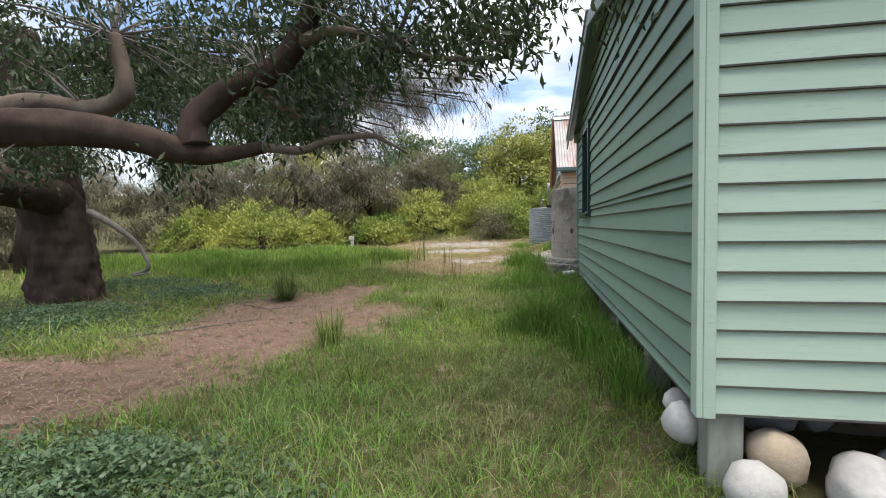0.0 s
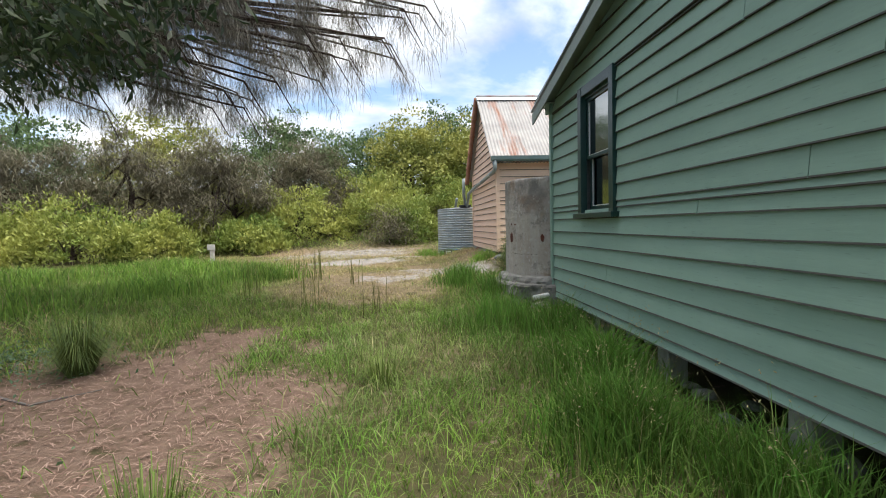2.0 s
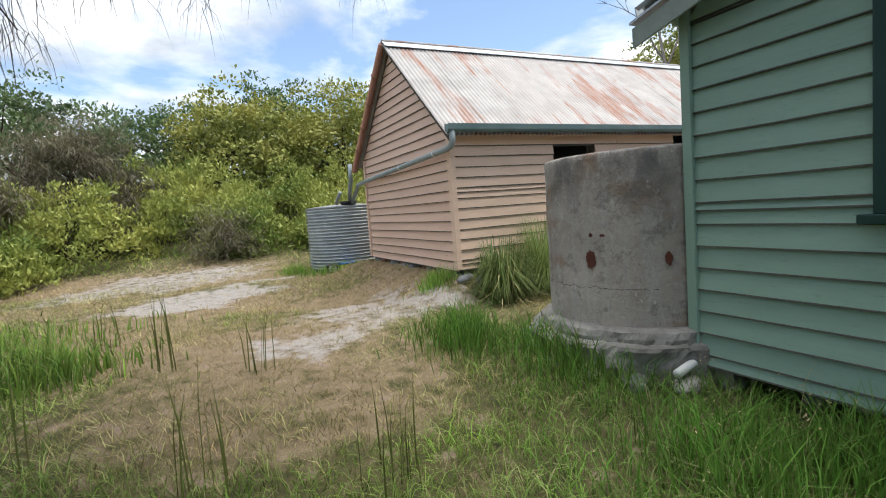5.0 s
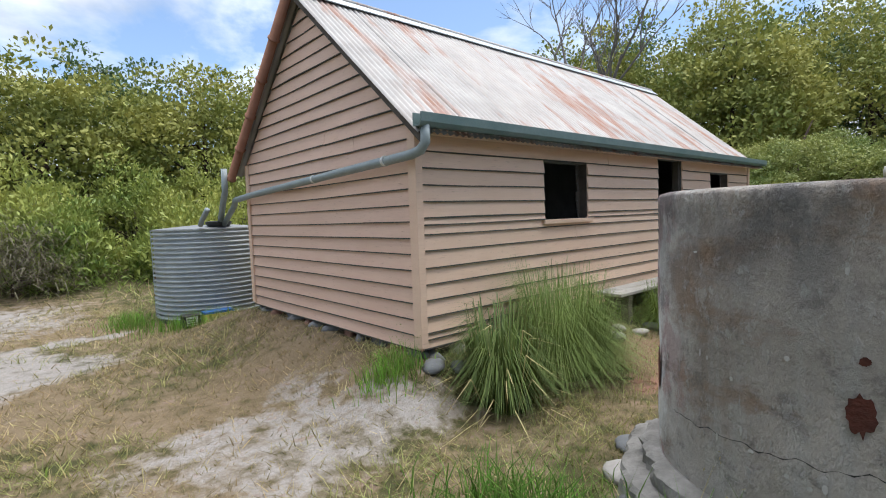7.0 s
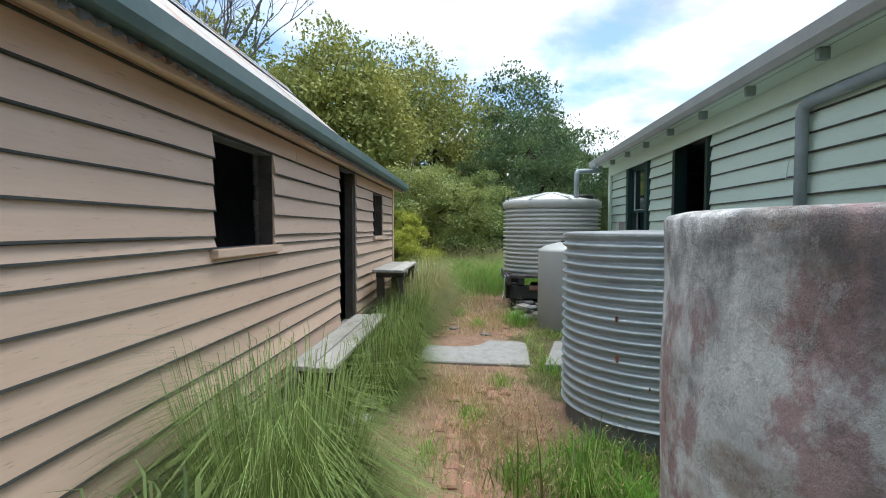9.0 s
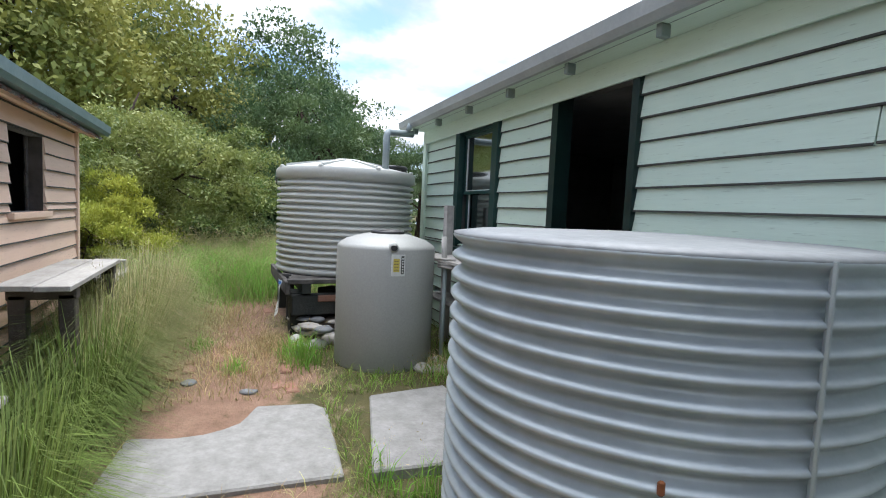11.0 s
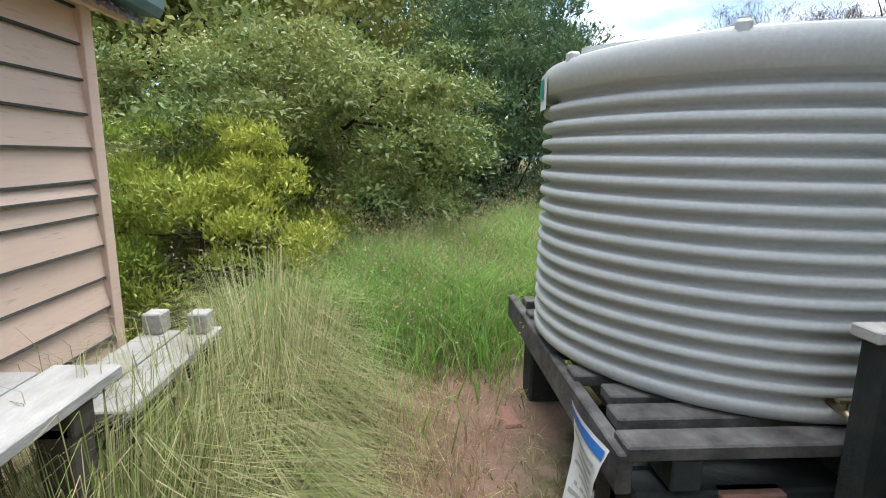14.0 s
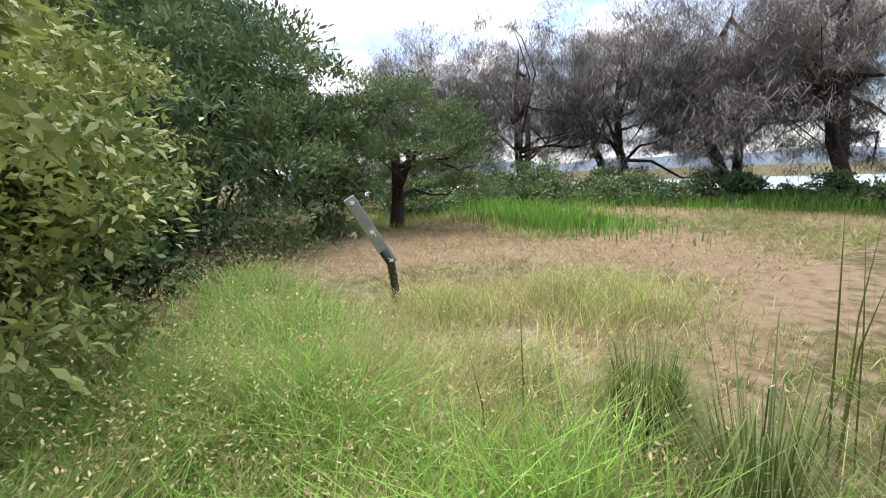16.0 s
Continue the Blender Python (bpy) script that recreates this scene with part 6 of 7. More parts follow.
# the she-oak whose fringe hangs over the clearing
def hanging_she_oak():
    r = np.random.default_rng(11)
    x, y = -13.6, 11.2
    t = thing("she_oak", (x, y, gz(x, y)), "she-oak with long drooping grey-brown needles", "tree", "she-oaks")
    mb = MB()
    mb.tube([(x, y, gz(x, y) - 0.1), (x + 0.1, y, 1.5), (x + 0.3, y, 3.5), (x + 0.5, y + 0.1, 6.3)], [0.3, 0.24, 0.2, 0.14], 12)
    part("trunk", mb, M["bark"], t, smooth=True)
    twigs, src = MB(), []
    for i in range(72):
        s = Vector((x + 0.3, y, r.uniform(4.2, 6.2)))
        e = Vector((r.uniform(-6.4, -0.9), r.uniform(9.4, 12.2), 0))
        far = (e.x + 6.4) / 5.5
        e.z = 3.62 + 0.3 * far + 0.5 * math.sin(7 * far + 1.0) * far + r.uniform(-0.3, 1.0)
        m1, m2 = s.lerp(e, 0.4) + Vector((0, 0, 0.6)), s.lerp(e, 0.75) + Vector((r.uniform(-0.2, 0.2), r.uniform(-0.2, 0.2), 0.35))
        pts = [s, m1, m2, e, e + Vector((0.25, r.uniform(-0.15, 0.15), -0.45))]
        part("branch", MB().tube(pts, [0.06, 0.036, 0.024, 0.014, 0.005], 5, False), M["bark"], t, "fine dark drooping branch")
        for k in range(7):
            u = 0.35 + 0.65 * r.random()
            q = m1.lerp(m2, (u - 0.35) / 0.35) if u < 0.7 else m2.lerp(e, (u - 0.7) / 0.3)
            f = q + Vector((r.uniform(-0.3, 0.4), r.uniform(-0.35, 0.35), r.uniform(-0.5, 0.0)))
            twigs.tube([q, q.lerp(f, 0.5) + Vector((0, 0, 0.05)), f], [0.008, 0.005, 0.002], 4, False)
            for w in (0.35, 0.6, 0.8, 1.0):
                src.append(q.lerp(f, w))
        src += [m2.lerp(e, w) for w in (0.2, 0.4, 0.6, 0.8, 1.0)] + [pts[4]]
    tagged(part("twig_mass", twigs, M["dead"], t, "fine dark hanging twigs"), kind="stuff")
    src = np.array([tuple(s) for s in src])
    p = np.repeat(src, 30, axis=0) + r.normal(size=(len(src) * 30, 3)) * 0.08
    strands("foliage", p, 0.30, 0.0045, r, 0.75, "leaf_fringe", t)


hanging_she_oak()

FAR = "dense olive-green coastal woodland tree"
for i, (x, y, h, rad, mt) in enumerate((
        (-0.6, 31.5, 6.4, 2.7, "leaf_far"), (3.6, 31.0, 6.8, 2.9, "leaf_far"), (-4.0, 35.0, 6.0, 3.0, "leaf_dark"), (1.2, 35.5, 7.2, 3.0, "leaf_dark"), (7.2, 33.0, 7.0, 3.2, "leaf_far"), (-8.5, 34.0, 6.2, 3.2, "leaf_dark"),
        (11.5, 31.0, 7.0, 3.4, "leaf_far"), (15.5, 27.5, 7.4, 3.4, "leaf_dark"), (18.5, 23.5, 7.6, 3.4, "leaf_far"), (21.0, 19.0, 7.8, 3.4, "leaf_far"), (18.2, 17.6, 6.6, 2.6, "leaf_far"), (23.5, 14.6, 7.6, 3.2, "leaf_far"), (26.5, 10.2, 7.6, 3.0, "leaf_dark"),
        (28.5, 17.0, 8.4, 3.6, "leaf_dark"), (23.5, 25.0, 8.6, 3.6, "leaf_dark"), (-14.0, 31.0, 6.6, 3.4, "leaf_far"), (-18.5, 27.0, 6.6, 3.2, "leaf_dark"), (30.0, 6.0, 7.0, 3.0, "leaf_dark"))):
    tall = 1.75 if x > 14 and 9 < y < 26 else 1.3
    tree(100 + i, x, y, h * tall, rad * 1.15, mt, 0.17, 24000 if tall > 1.5 else 15000, FAR if mt == "leaf_far" else "dark green coastal woodland tree", group="woodland behind the buildings", clump=0.75 if tall > 1.5 else 0.68, nclump=300 if tall > 1.5 else 200, trunk=0.16, trunk_h=0.25, low=0.35)
SCRUB = "dense yellow-green coastal shrub at the edge of the clearing"
for i, (x, y, h, rad) in enumerate((
        (-5.9, 25.2, 3.6, 2.0), (-2.3, 26.8, 3.9, 2.2), (0.6, 27.6, 3.8, 2.0), (3.4, 27.2, 4.2, 2.4), (-8.2, 26.2, 3.0, 2.0), (-3.9, 29.0, 4.2, 2.2), (6.6, 27.0, 4.4, 2.4), (-7.2, 22.6, 1.7, 1.4), (-9.3, 23.2, 2.0, 1.6), (1.6, 24.6, 2.5, 1.5), (4.0, 23.6, 2.8, 1.6), (-1.2, 25.0, 2.4, 1.3),
        (9.5, 25.0, 4.4, 2.4), (12.0, 22.5, 4.2, 2.4), (14.5, 19.8, 4.0, 2.2))):
    tree(200 + i, x, y, h, rad, "leaf_scrub", 0.14, 9000, SCRUB, name="shrub", category="shrub", group="shrubs round the clearing", clump=0.30, nclump=190, trunk=0.05, trunk_h=0.12, low=0.3, squash=1.25, up=0.8, wide=0.34)
for i, (x, y, h, rad) in enumerate(((-11.2, 18.8, 2.9, 2.0), (-13.8, 18.6, 2.4, 1.7), (-9.6, 20.2, 2.0, 1.3))):
    tree(230 + i, x, y, h, rad, "leaf_scrub", 0.13, 11000, "bright yellow-green shrub beyond the long grass", name="shrub", category="shrub", group="shrubs round the clearing", clump=0.34, nclump=130, trunk=0.05, trunk_h=0.1, low=0.3, squash=1.2, up=0.7, wide=0.34)
for i, (x, y, h, rad) in enumerate(((-9.0, 24.5, 5.4, 2.4), (-12.2, 23.0, 5.8, 2.7), (-15.8, 21.0, 6.2, 2.8), (-19.0, 17.0, 6.4, 2.8), (-6.2, 28.6, 5.4, 2.3), (-16.5, 13.2, 5.6, 2.4), (-21.0, 10.0, 6.5, 3.0))):
    she_oak(250 + i, x, y, h * 1.2, rad * 1.1, 27000, "hazy grey-brown she-oak at the edge of the clearing", 0.016, 0.34, nclump=150)
# east: the broad-leaved tree, the bright bush, the dark tree and the round tree
tree(301, 14.4, 14.3, 5.6, 2.75, "leaf_wattle", 0.076, 110000, "spreading broad-leaved shrub tree with yellow-green tips", clump=0.34, nclump=330, trunk=0.12, trunk_h=0.40, low=0.75, wide=0.40, up=-0.1)
tree(302, 11.45, 14.65, 2.35, 1.25, "leaf_bright", 0.055, 40000, "bright yellow-green bush beside the shed", name="bush", category="bush", clump=0.2, nclump=150, trunk=0.03, trunk_h=0.2, low=0.35, up=0.9, wide=0.3)
tree(304, 12.3, 13.75, 1.25, 0.7, "leaf_bright", 0.05, 8000, "bright yellow-green bush beside the shed", name="bush", category="bush", clump=0.16, nclump=60, trunk=0.02, trunk_h=0.2, low=0.35, up=0.9, wide=0.3)
tree(305, 20.4, 10.4, 9.6, 3.5, "leaf_dark", 0.14, 60000, "dense dark green tree at the edge of the clearing", clump=0.6, nclump=190, trunk=0.18, trunk_h=0.2, low=0.5, up=0.5, wide=0.3)
tree(306, 19.9, 6.0, 4.7, 2.2, "leaf_dark", 0.10, 36000, "round open tree with a short forked trunk", clump=0.42, nclump=110, trunk=0.17, trunk_h=0.30, low=0.3, up=0.7, wide=0.26)
tree(307, 17.3, 12.2, 2.4, 1.4, "leaf_dark", 0.12, 12000, "dark green shrub in the shade", name="shrub", category="shrub", clump=0.4, nclump=60, trunk=0.05, trunk_h=0.1, low=0.3)
for i, (x, y, h, rad) in enumerate(((14.4, -7.5, 8.5, 3.8), (18.8, -9.5, 9.0, 3.6), (23.0, -8.8, 9.0, 3.6), (27.5, -6.5, 9.0, 3.6), (31.0, -3.0, 8.5, 3.4), (16.5, -14.0, 9.0, 3.6), (26.0, -12.0, 9.5, 3.8), (20.8, -14.5, 9.2, 3.8), (31.0, -10.0, 9.4, 3.8), (34.5, -5.0, 9.0, 3.6))):
    she_oak(320 + i, x, y, h * 1.45, rad * 1.25, 32000, "tall hazy grey she-oak by the shore", 0.019, 0.40, 0.24, 0.30, "she-oaks by the shore", 0.42, 300, "leaf_shore")
for i, (x, y, h, rad) in enumerate(((21.5, -0.5, 1.4, 1.3), (23.8, 1.5, 1.6, 1.5), (19.2, -3.0, 1.2, 1.3), (17.2, -5.0, 1.2, 1.2), (25.5, 4.0, 2.0, 1.6), (21.0, -4.5, 1.3, 1.4), (14.6, -5.6, 1.0, 1.1), (12.6, -6.2, 1.1, 1.2), (24.0, -2.5, 1.6, 1.6), (22.6, 3.4, 1.3, 1.1))):
    tree(340 + i, x, y, h * 1.3, rad * 1.25, "leaf_dark", 0.11, 6000, "low green scrub at the far edge of the clearing", name="shrub", category="shrub", group="low scrub", clump=0.34, nclump=50, trunk=0.04, trunk_h=0.08, low=0.3)
# bare grey tree behind the shed roof
def bare_tree(x, y, h, seed):
    r = random.Random(seed)
    mb = MB()

    def grow(p, d, length, rad, depth):
        q = p + d * length
        mb.tube([p, p.lerp(q, 0.5) + Vector((r.uniform(-1, 1), r.uniform(-1, 1), 0)) * length * 0.06, q], [rad, rad * 0.8, rad * 0.6], 5, False)
        if depth:
            for _ in range(3 if depth > 1 else 4):
                e = (d + Vector((r.uniform(-1, 1), r.uniform(-1, 1), r.uniform(-0.3, 0.8))) * 0.6).normalized()
                grow(p.lerp(q, r.uniform(0.6, 1)), e, length * r.uniform(0.55, 0.8), rad * 0.55, depth - 1)
    grow(Vector((x, y, gz(x, y))), Vector((0.05, 0, 1)), h * 0.4, 0.16, 5)
    t = thing("bare_tree", (x, y, gz(x, y)), "leafless grey tree behind the shed", "tree")
    part("trunk", mb, M["dead"], t)


bare_tree(15.0, 21.5, 11.5, 4)
she_oak(270, -2.0, 23.9, 1.6, 0.85, 3000, "grey twiggy dead shrub at the edge of the clearing", 0.012, 0.25, 0.03, 0.15, "shrubs round the clearing", 0.2, 60)

# ---------------------------------------------------------------- grass
GREEN, LUSH, DRY, STRAW, BLUE = (np.array(c) for c in ((0.19, 0.30, 0.05), (0.12, 0.30, 0.04), (0.37, 0.24, 0.14), (0.46, 0.39, 0.21), (0.16, 0.25, 0.13)))


def blades(r, x, y, h, w, tone, lean=0.35, heads=0.0, droop=0.0, away=None):
    """Points, faces and colours of grass blades rooted at x, y."""
    n = len(x)
    z = ground_z(x, y) - 0.01
    a = r.random(n) * 6.283 if away is None else away
    o = np.stack([np.cos(a), np.sin(a)], -1) * (h * lean * (0.3 + 1.1 * r.random(n)))[:, None]
    b = r.random(n) * 6.283
    s = np.stack([np.cos(b), np.sin(b)], -1) * (w / 2)[:, None]
    zero = np.zeros(n)
    p0 = np.stack([x, y, z], -1)
    p1 = p0 + np.column_stack([o * 0.32, h * 0.6])
    p2 = p0 + np.column_stack([o, h * (1 - droop * r.random(n))])
    S = np.column_stack([s, zero])
    v = np.stack([p0 - S, p0 + S, p1 - S * 0.75, p1 + S * 0.75, p2], 1)
    t = np.ones((n, 5, 4))
    t[:, :, :3] = tone[:, None, :]
    # shade at the foot is put into the tint; tips go lighter
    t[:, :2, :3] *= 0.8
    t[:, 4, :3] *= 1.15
    return v.reshape(-1, 3), t.reshape(-1, 4)


def far_turf(name, r, rects, label):
    """Fine short grass farther off: one sliver a blade."""
    vs, ts = [], []
    for x0, x1, y0, y1, density, h, w in rects:
        v, t = turf(r, x0, x1, y0, y1, density, h, w)
        v, t = v.reshape(-1, 5, 3), t.reshape(-1, 5, 4)
        vs.append(v[:, [0, 1, 4]].reshape(-1, 3))
        ts.append(t[:, [0, 1, 4]].reshape(-1, 4))
    v, t = np.concatenate(vs), np.concatenate(ts)
    solid(name, array_mesh(name, v, np.arange(len(v)).reshape(-1, 3), t), M["grass"], label, "grass", kind="stuff")


def blade_mesh(name, sets):
    v, t = np.concatenate([s[0] for s in sets]), np.concatenate([s[1] for s in sets])
    i = np.arange(len(v) // 5) * 5
    return array_mesh(name, v, [np.stack([i, i + 1, i + 3, i + 2], -1), np.stack([i + 2, i + 3, i + 4], -1)], t)


def clear_of(x, y):
    """False inside buildings, tanks and slabs."""
    ok = ~((x > GX0 - 0.0 + 0.12) & (x < GX1) & (y > GY0 + 0.1) & (y < GYE + 0.03))
    ok &= ~((x > PX0 - 0.0) & (x < PX1) & (y > PY0 + 0.0) & (y < PY1))
    for cx, cy, q in ((1.2, 11.3, 1.0), (4.02, 11.14, 0.82), (7.31, 11.2, 0.5), (0.67, 19.96, 0.92)):
        ok &= (x - cx) ** 2 + (y - cy) ** 2 > q * q
    ok &= ~((x > 5.25) & (x < 6.5) & (y > 12.0) & (y < 13.25))
    ok &= ~((x > 5.0) & (x < 6.4) & (y > 10.1) & (y < 11.8))
    ok &= ~((x > 8.15) & (x < 9.8) & (y > 10.4) & (y < 12.0))
    return ok


def turf(r, x0, x1, y0, y1, density, h, w, lush=0.3):
    n = int((x1 - x0) * (y1 - y0) * density)
    x, y = r.uniform(x0, x1, n), r.uniform(y0, y1, n)
    lit, sand, dry, brick = zones(x, y)
    patch, fine = vnoise(x, y, 0.9, 3), vnoise(x, y, 0.3, 4)
    bare = np.maximum.reduce([lit * 0.985, sand * 0.93, dry * 0.35, brick * 0.6])
    keep = clear_of(x, y) & (r.random(n) > bare) & (r.random(n) < 0.4 + 0.8 * fine)
    x, y, dry, patch, fine, lit = (q[keep] for q in (x, y, dry, patch, fine, lit))
    n = len(x)
    k = (dry + 0.35 * (patch > 0.62) * r.random(n) + 0.75 * (r.random(n) < 0.17))[:, None].clip(0, 1)
    mead = vnoise(x, y, 1.5, 17)[:, None]
    green = (GREEN * (1 - patch[:, None]) + LUSH * patch[:, None]) * (0.7 + 0.6 * mead) + np.array([0.07, 0.05, 0.01]) * mead ** 2
    tone = green * (1 - k) + (DRY * (1 - fine[:, None]) + STRAW * fine[:, None]) * (0.85 + 0.3 * patch[:, None]) * k
    tone = tone * (0.45 + 0.95 * r.random((n, 1))) * (0.7 + 0.6 * vnoise(x, y, 0.16, 9))[:, None]
    # tree shade along the cottage, put into the blade colour
    tree_shade = (sstep(x, -5.0, -2.5) * sstep(-y, -12.0, -9.5) * (0.5 + 0.5 * patch) * (1 - dry))[:, None] * (x < 2)[:, None]
    tone = tone * (1 - tree_shade * np.array([0.36, 0.22, 0.2]))
    hh = h * (0.45 + 0.9 * r.random(n)) * (0.45 + 0.6 * patch + 0.55 * vnoise(x, y, 0.22, 10)) * (1 - 0.5 * dry)
    return blades(r, x, y, hh, w * (0.6 + 0.8 * r.random(n)), tone, 1.15, droop=0.45)


def long_grass(r, spots, h, w, tones, lean=0.3, heads=0.15):
    """Long grass over ellipses (x, y, rx, ry, blades)."""
    sets = []
    for cx, cy, rx, ry, n in spots:
        a, q = r.random(n) * 6.283, np.abs(r.normal(size=n)) * 0.5 + 0.35 * r.random(n)
        x, y = cx + np.cos(a) * q * rx, cy + np.sin(a) * q * ry
        ok = clear_of(x, y)
        x, y, q = x[ok], y[ok], q[ok]
        n = len(x)
        m = r.random((n, 1))
        tone = (tones[0] * (1 - m) + tones[1] * m) * (0.6 + 0.8 * r.random((n, 1))) * (0.65 + 0.7 * vnoise(x, y, 0.35, 15))[:, None]
        hh = h * (0.45 + 0.75 * r.random(n)) * np.clip(1.1 - 0.45 * q, 0.3, 1.1)
        sets.append(blades(r, x, y, hh, w * (0.6 + 0.8 * r.random(n)), tone, lean, droop=0.25))
        k = int(n * heads)
        if k:
            pick = r.integers(0, n, k)
            # seed heads: short fat pale tips above the leaves
            z0 = hh[pick] * 1.05
            v, t = blades(r, x[pick], y[pick], z0 * 1.3, np.full(k, w * 0.5), np.tile(STRAW * 0.8, (k, 1)), lean * 0.9, droop=0.15)
            sets.append((v, t))
            tip = v.reshape(-1, 5, 3)[:, 4]
            for j in range(4):
                c = tip + r.normal(size=tip.shape) * np.array([0.022, 0.022, 0.035])
                e = unit(r.normal(size=tip.shape) + np.array([0, 0, 0.3])) * 0.02
                s = unit(np.cross(e, r.normal(size=tip.shape))) * 0.0038
                q5 = np.stack([c - s * 0.4, c + s * 0.4, c + e * 0.5 - s, c + e * 0.5 + s, c + e], 1)
                col = np.ones((k, 5, 4))
                col[:, :, :3] = (STRAW * np.array([0.95, 0.9, 1.0])) * (0.8 + 0.4 * r.random((k, 1, 1)))
                sets.append((q5.reshape(-1, 3), col.reshape(-1, 4)))
    return sets


def tussock(r, x, y, n, length, rad, w, tones, arch=0.9, stiff=0.35):
    """One clump: arching blades from a small root."""
    a, k = r.random(n) * 6.283, r.random(n)
    bx, by = x + np.cos(a) * rad * np.sqrt(r.random(n)), y + np.sin(a) * rad * np.sqrt(r.random(n))
    z = ground_z(bx, by) - 0.02
    L = length * (0.55 + 0.6 * r.random(n))
    up = stiff + (1 - stiff) * (1 - k) ** 1.3
    o = np.stack([np.cos(a), np.sin(a)], -1)
    rise, run = L * up, L * (1 - up * 0.55) * arch
    s = np.stack([-np.sin(a), np.cos(a), np.zeros(n)], -1) * (w / 2)
    p0 = np.stack([bx, by, z], -1)
    p1 = p0 + np.column_stack([o * (run * 0.4)[:, None], rise * 0.92])
    p2 = p0 + np.column_stack([o * run[:, None], rise * (0.95 - 0.75 * k)])
    v = np.stack([p0 - s, p0 + s, p1 - s * 0.8, p1 + s * 0.8, p2], 1)
    m = r.random((n, 1))
    t = np.ones((n, 5, 4))
    t[:, :, :3] = ((tones[0] * (1 - m) + tones[1] * m) * (0.6 + 0.85 * r.random((n, 1))))[:, None, :]
    return v.reshape(-1, 3), t.reshape(-1, 4)


r = np.random.default_rng(21)
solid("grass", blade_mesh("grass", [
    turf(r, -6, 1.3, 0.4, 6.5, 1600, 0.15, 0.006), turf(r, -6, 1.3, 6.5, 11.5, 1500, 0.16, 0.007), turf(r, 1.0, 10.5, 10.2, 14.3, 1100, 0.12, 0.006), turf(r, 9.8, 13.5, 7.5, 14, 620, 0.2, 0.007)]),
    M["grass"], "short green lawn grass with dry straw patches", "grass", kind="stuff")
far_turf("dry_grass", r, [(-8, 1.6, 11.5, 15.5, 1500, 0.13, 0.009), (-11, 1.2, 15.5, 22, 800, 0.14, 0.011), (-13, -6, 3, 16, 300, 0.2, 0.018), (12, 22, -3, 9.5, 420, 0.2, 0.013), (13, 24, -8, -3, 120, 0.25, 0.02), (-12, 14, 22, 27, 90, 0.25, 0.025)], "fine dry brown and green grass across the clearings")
G2, G3 = GREEN * 0.9, LUSH * 1.25
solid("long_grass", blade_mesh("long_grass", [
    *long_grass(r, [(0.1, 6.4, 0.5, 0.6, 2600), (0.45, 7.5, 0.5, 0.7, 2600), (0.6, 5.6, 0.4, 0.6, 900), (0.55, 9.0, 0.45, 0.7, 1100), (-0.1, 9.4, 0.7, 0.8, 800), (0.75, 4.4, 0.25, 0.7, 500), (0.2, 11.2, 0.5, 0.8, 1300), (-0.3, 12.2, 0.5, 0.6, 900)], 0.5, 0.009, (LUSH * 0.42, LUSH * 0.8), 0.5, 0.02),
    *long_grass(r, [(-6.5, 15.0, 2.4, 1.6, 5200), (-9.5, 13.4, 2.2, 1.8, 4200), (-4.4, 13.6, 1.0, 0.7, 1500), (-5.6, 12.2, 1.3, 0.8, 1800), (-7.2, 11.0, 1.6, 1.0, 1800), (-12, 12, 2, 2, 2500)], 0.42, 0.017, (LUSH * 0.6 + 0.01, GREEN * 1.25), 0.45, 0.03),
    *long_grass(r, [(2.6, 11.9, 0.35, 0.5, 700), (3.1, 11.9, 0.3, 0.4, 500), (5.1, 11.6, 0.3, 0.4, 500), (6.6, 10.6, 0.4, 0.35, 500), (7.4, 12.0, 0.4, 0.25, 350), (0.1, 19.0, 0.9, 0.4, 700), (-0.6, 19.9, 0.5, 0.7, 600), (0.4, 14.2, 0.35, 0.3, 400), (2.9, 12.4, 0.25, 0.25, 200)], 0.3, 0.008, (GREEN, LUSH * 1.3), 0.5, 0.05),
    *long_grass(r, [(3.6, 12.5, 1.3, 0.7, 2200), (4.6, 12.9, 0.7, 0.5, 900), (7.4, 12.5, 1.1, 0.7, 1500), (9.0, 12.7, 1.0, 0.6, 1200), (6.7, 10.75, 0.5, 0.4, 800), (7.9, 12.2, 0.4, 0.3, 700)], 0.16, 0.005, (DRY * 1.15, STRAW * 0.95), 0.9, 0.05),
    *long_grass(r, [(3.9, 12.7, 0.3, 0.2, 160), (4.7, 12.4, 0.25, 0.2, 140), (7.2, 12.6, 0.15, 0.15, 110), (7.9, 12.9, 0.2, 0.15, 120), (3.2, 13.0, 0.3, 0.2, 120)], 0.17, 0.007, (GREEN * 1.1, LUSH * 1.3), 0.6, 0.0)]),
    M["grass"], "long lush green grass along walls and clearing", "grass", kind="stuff")
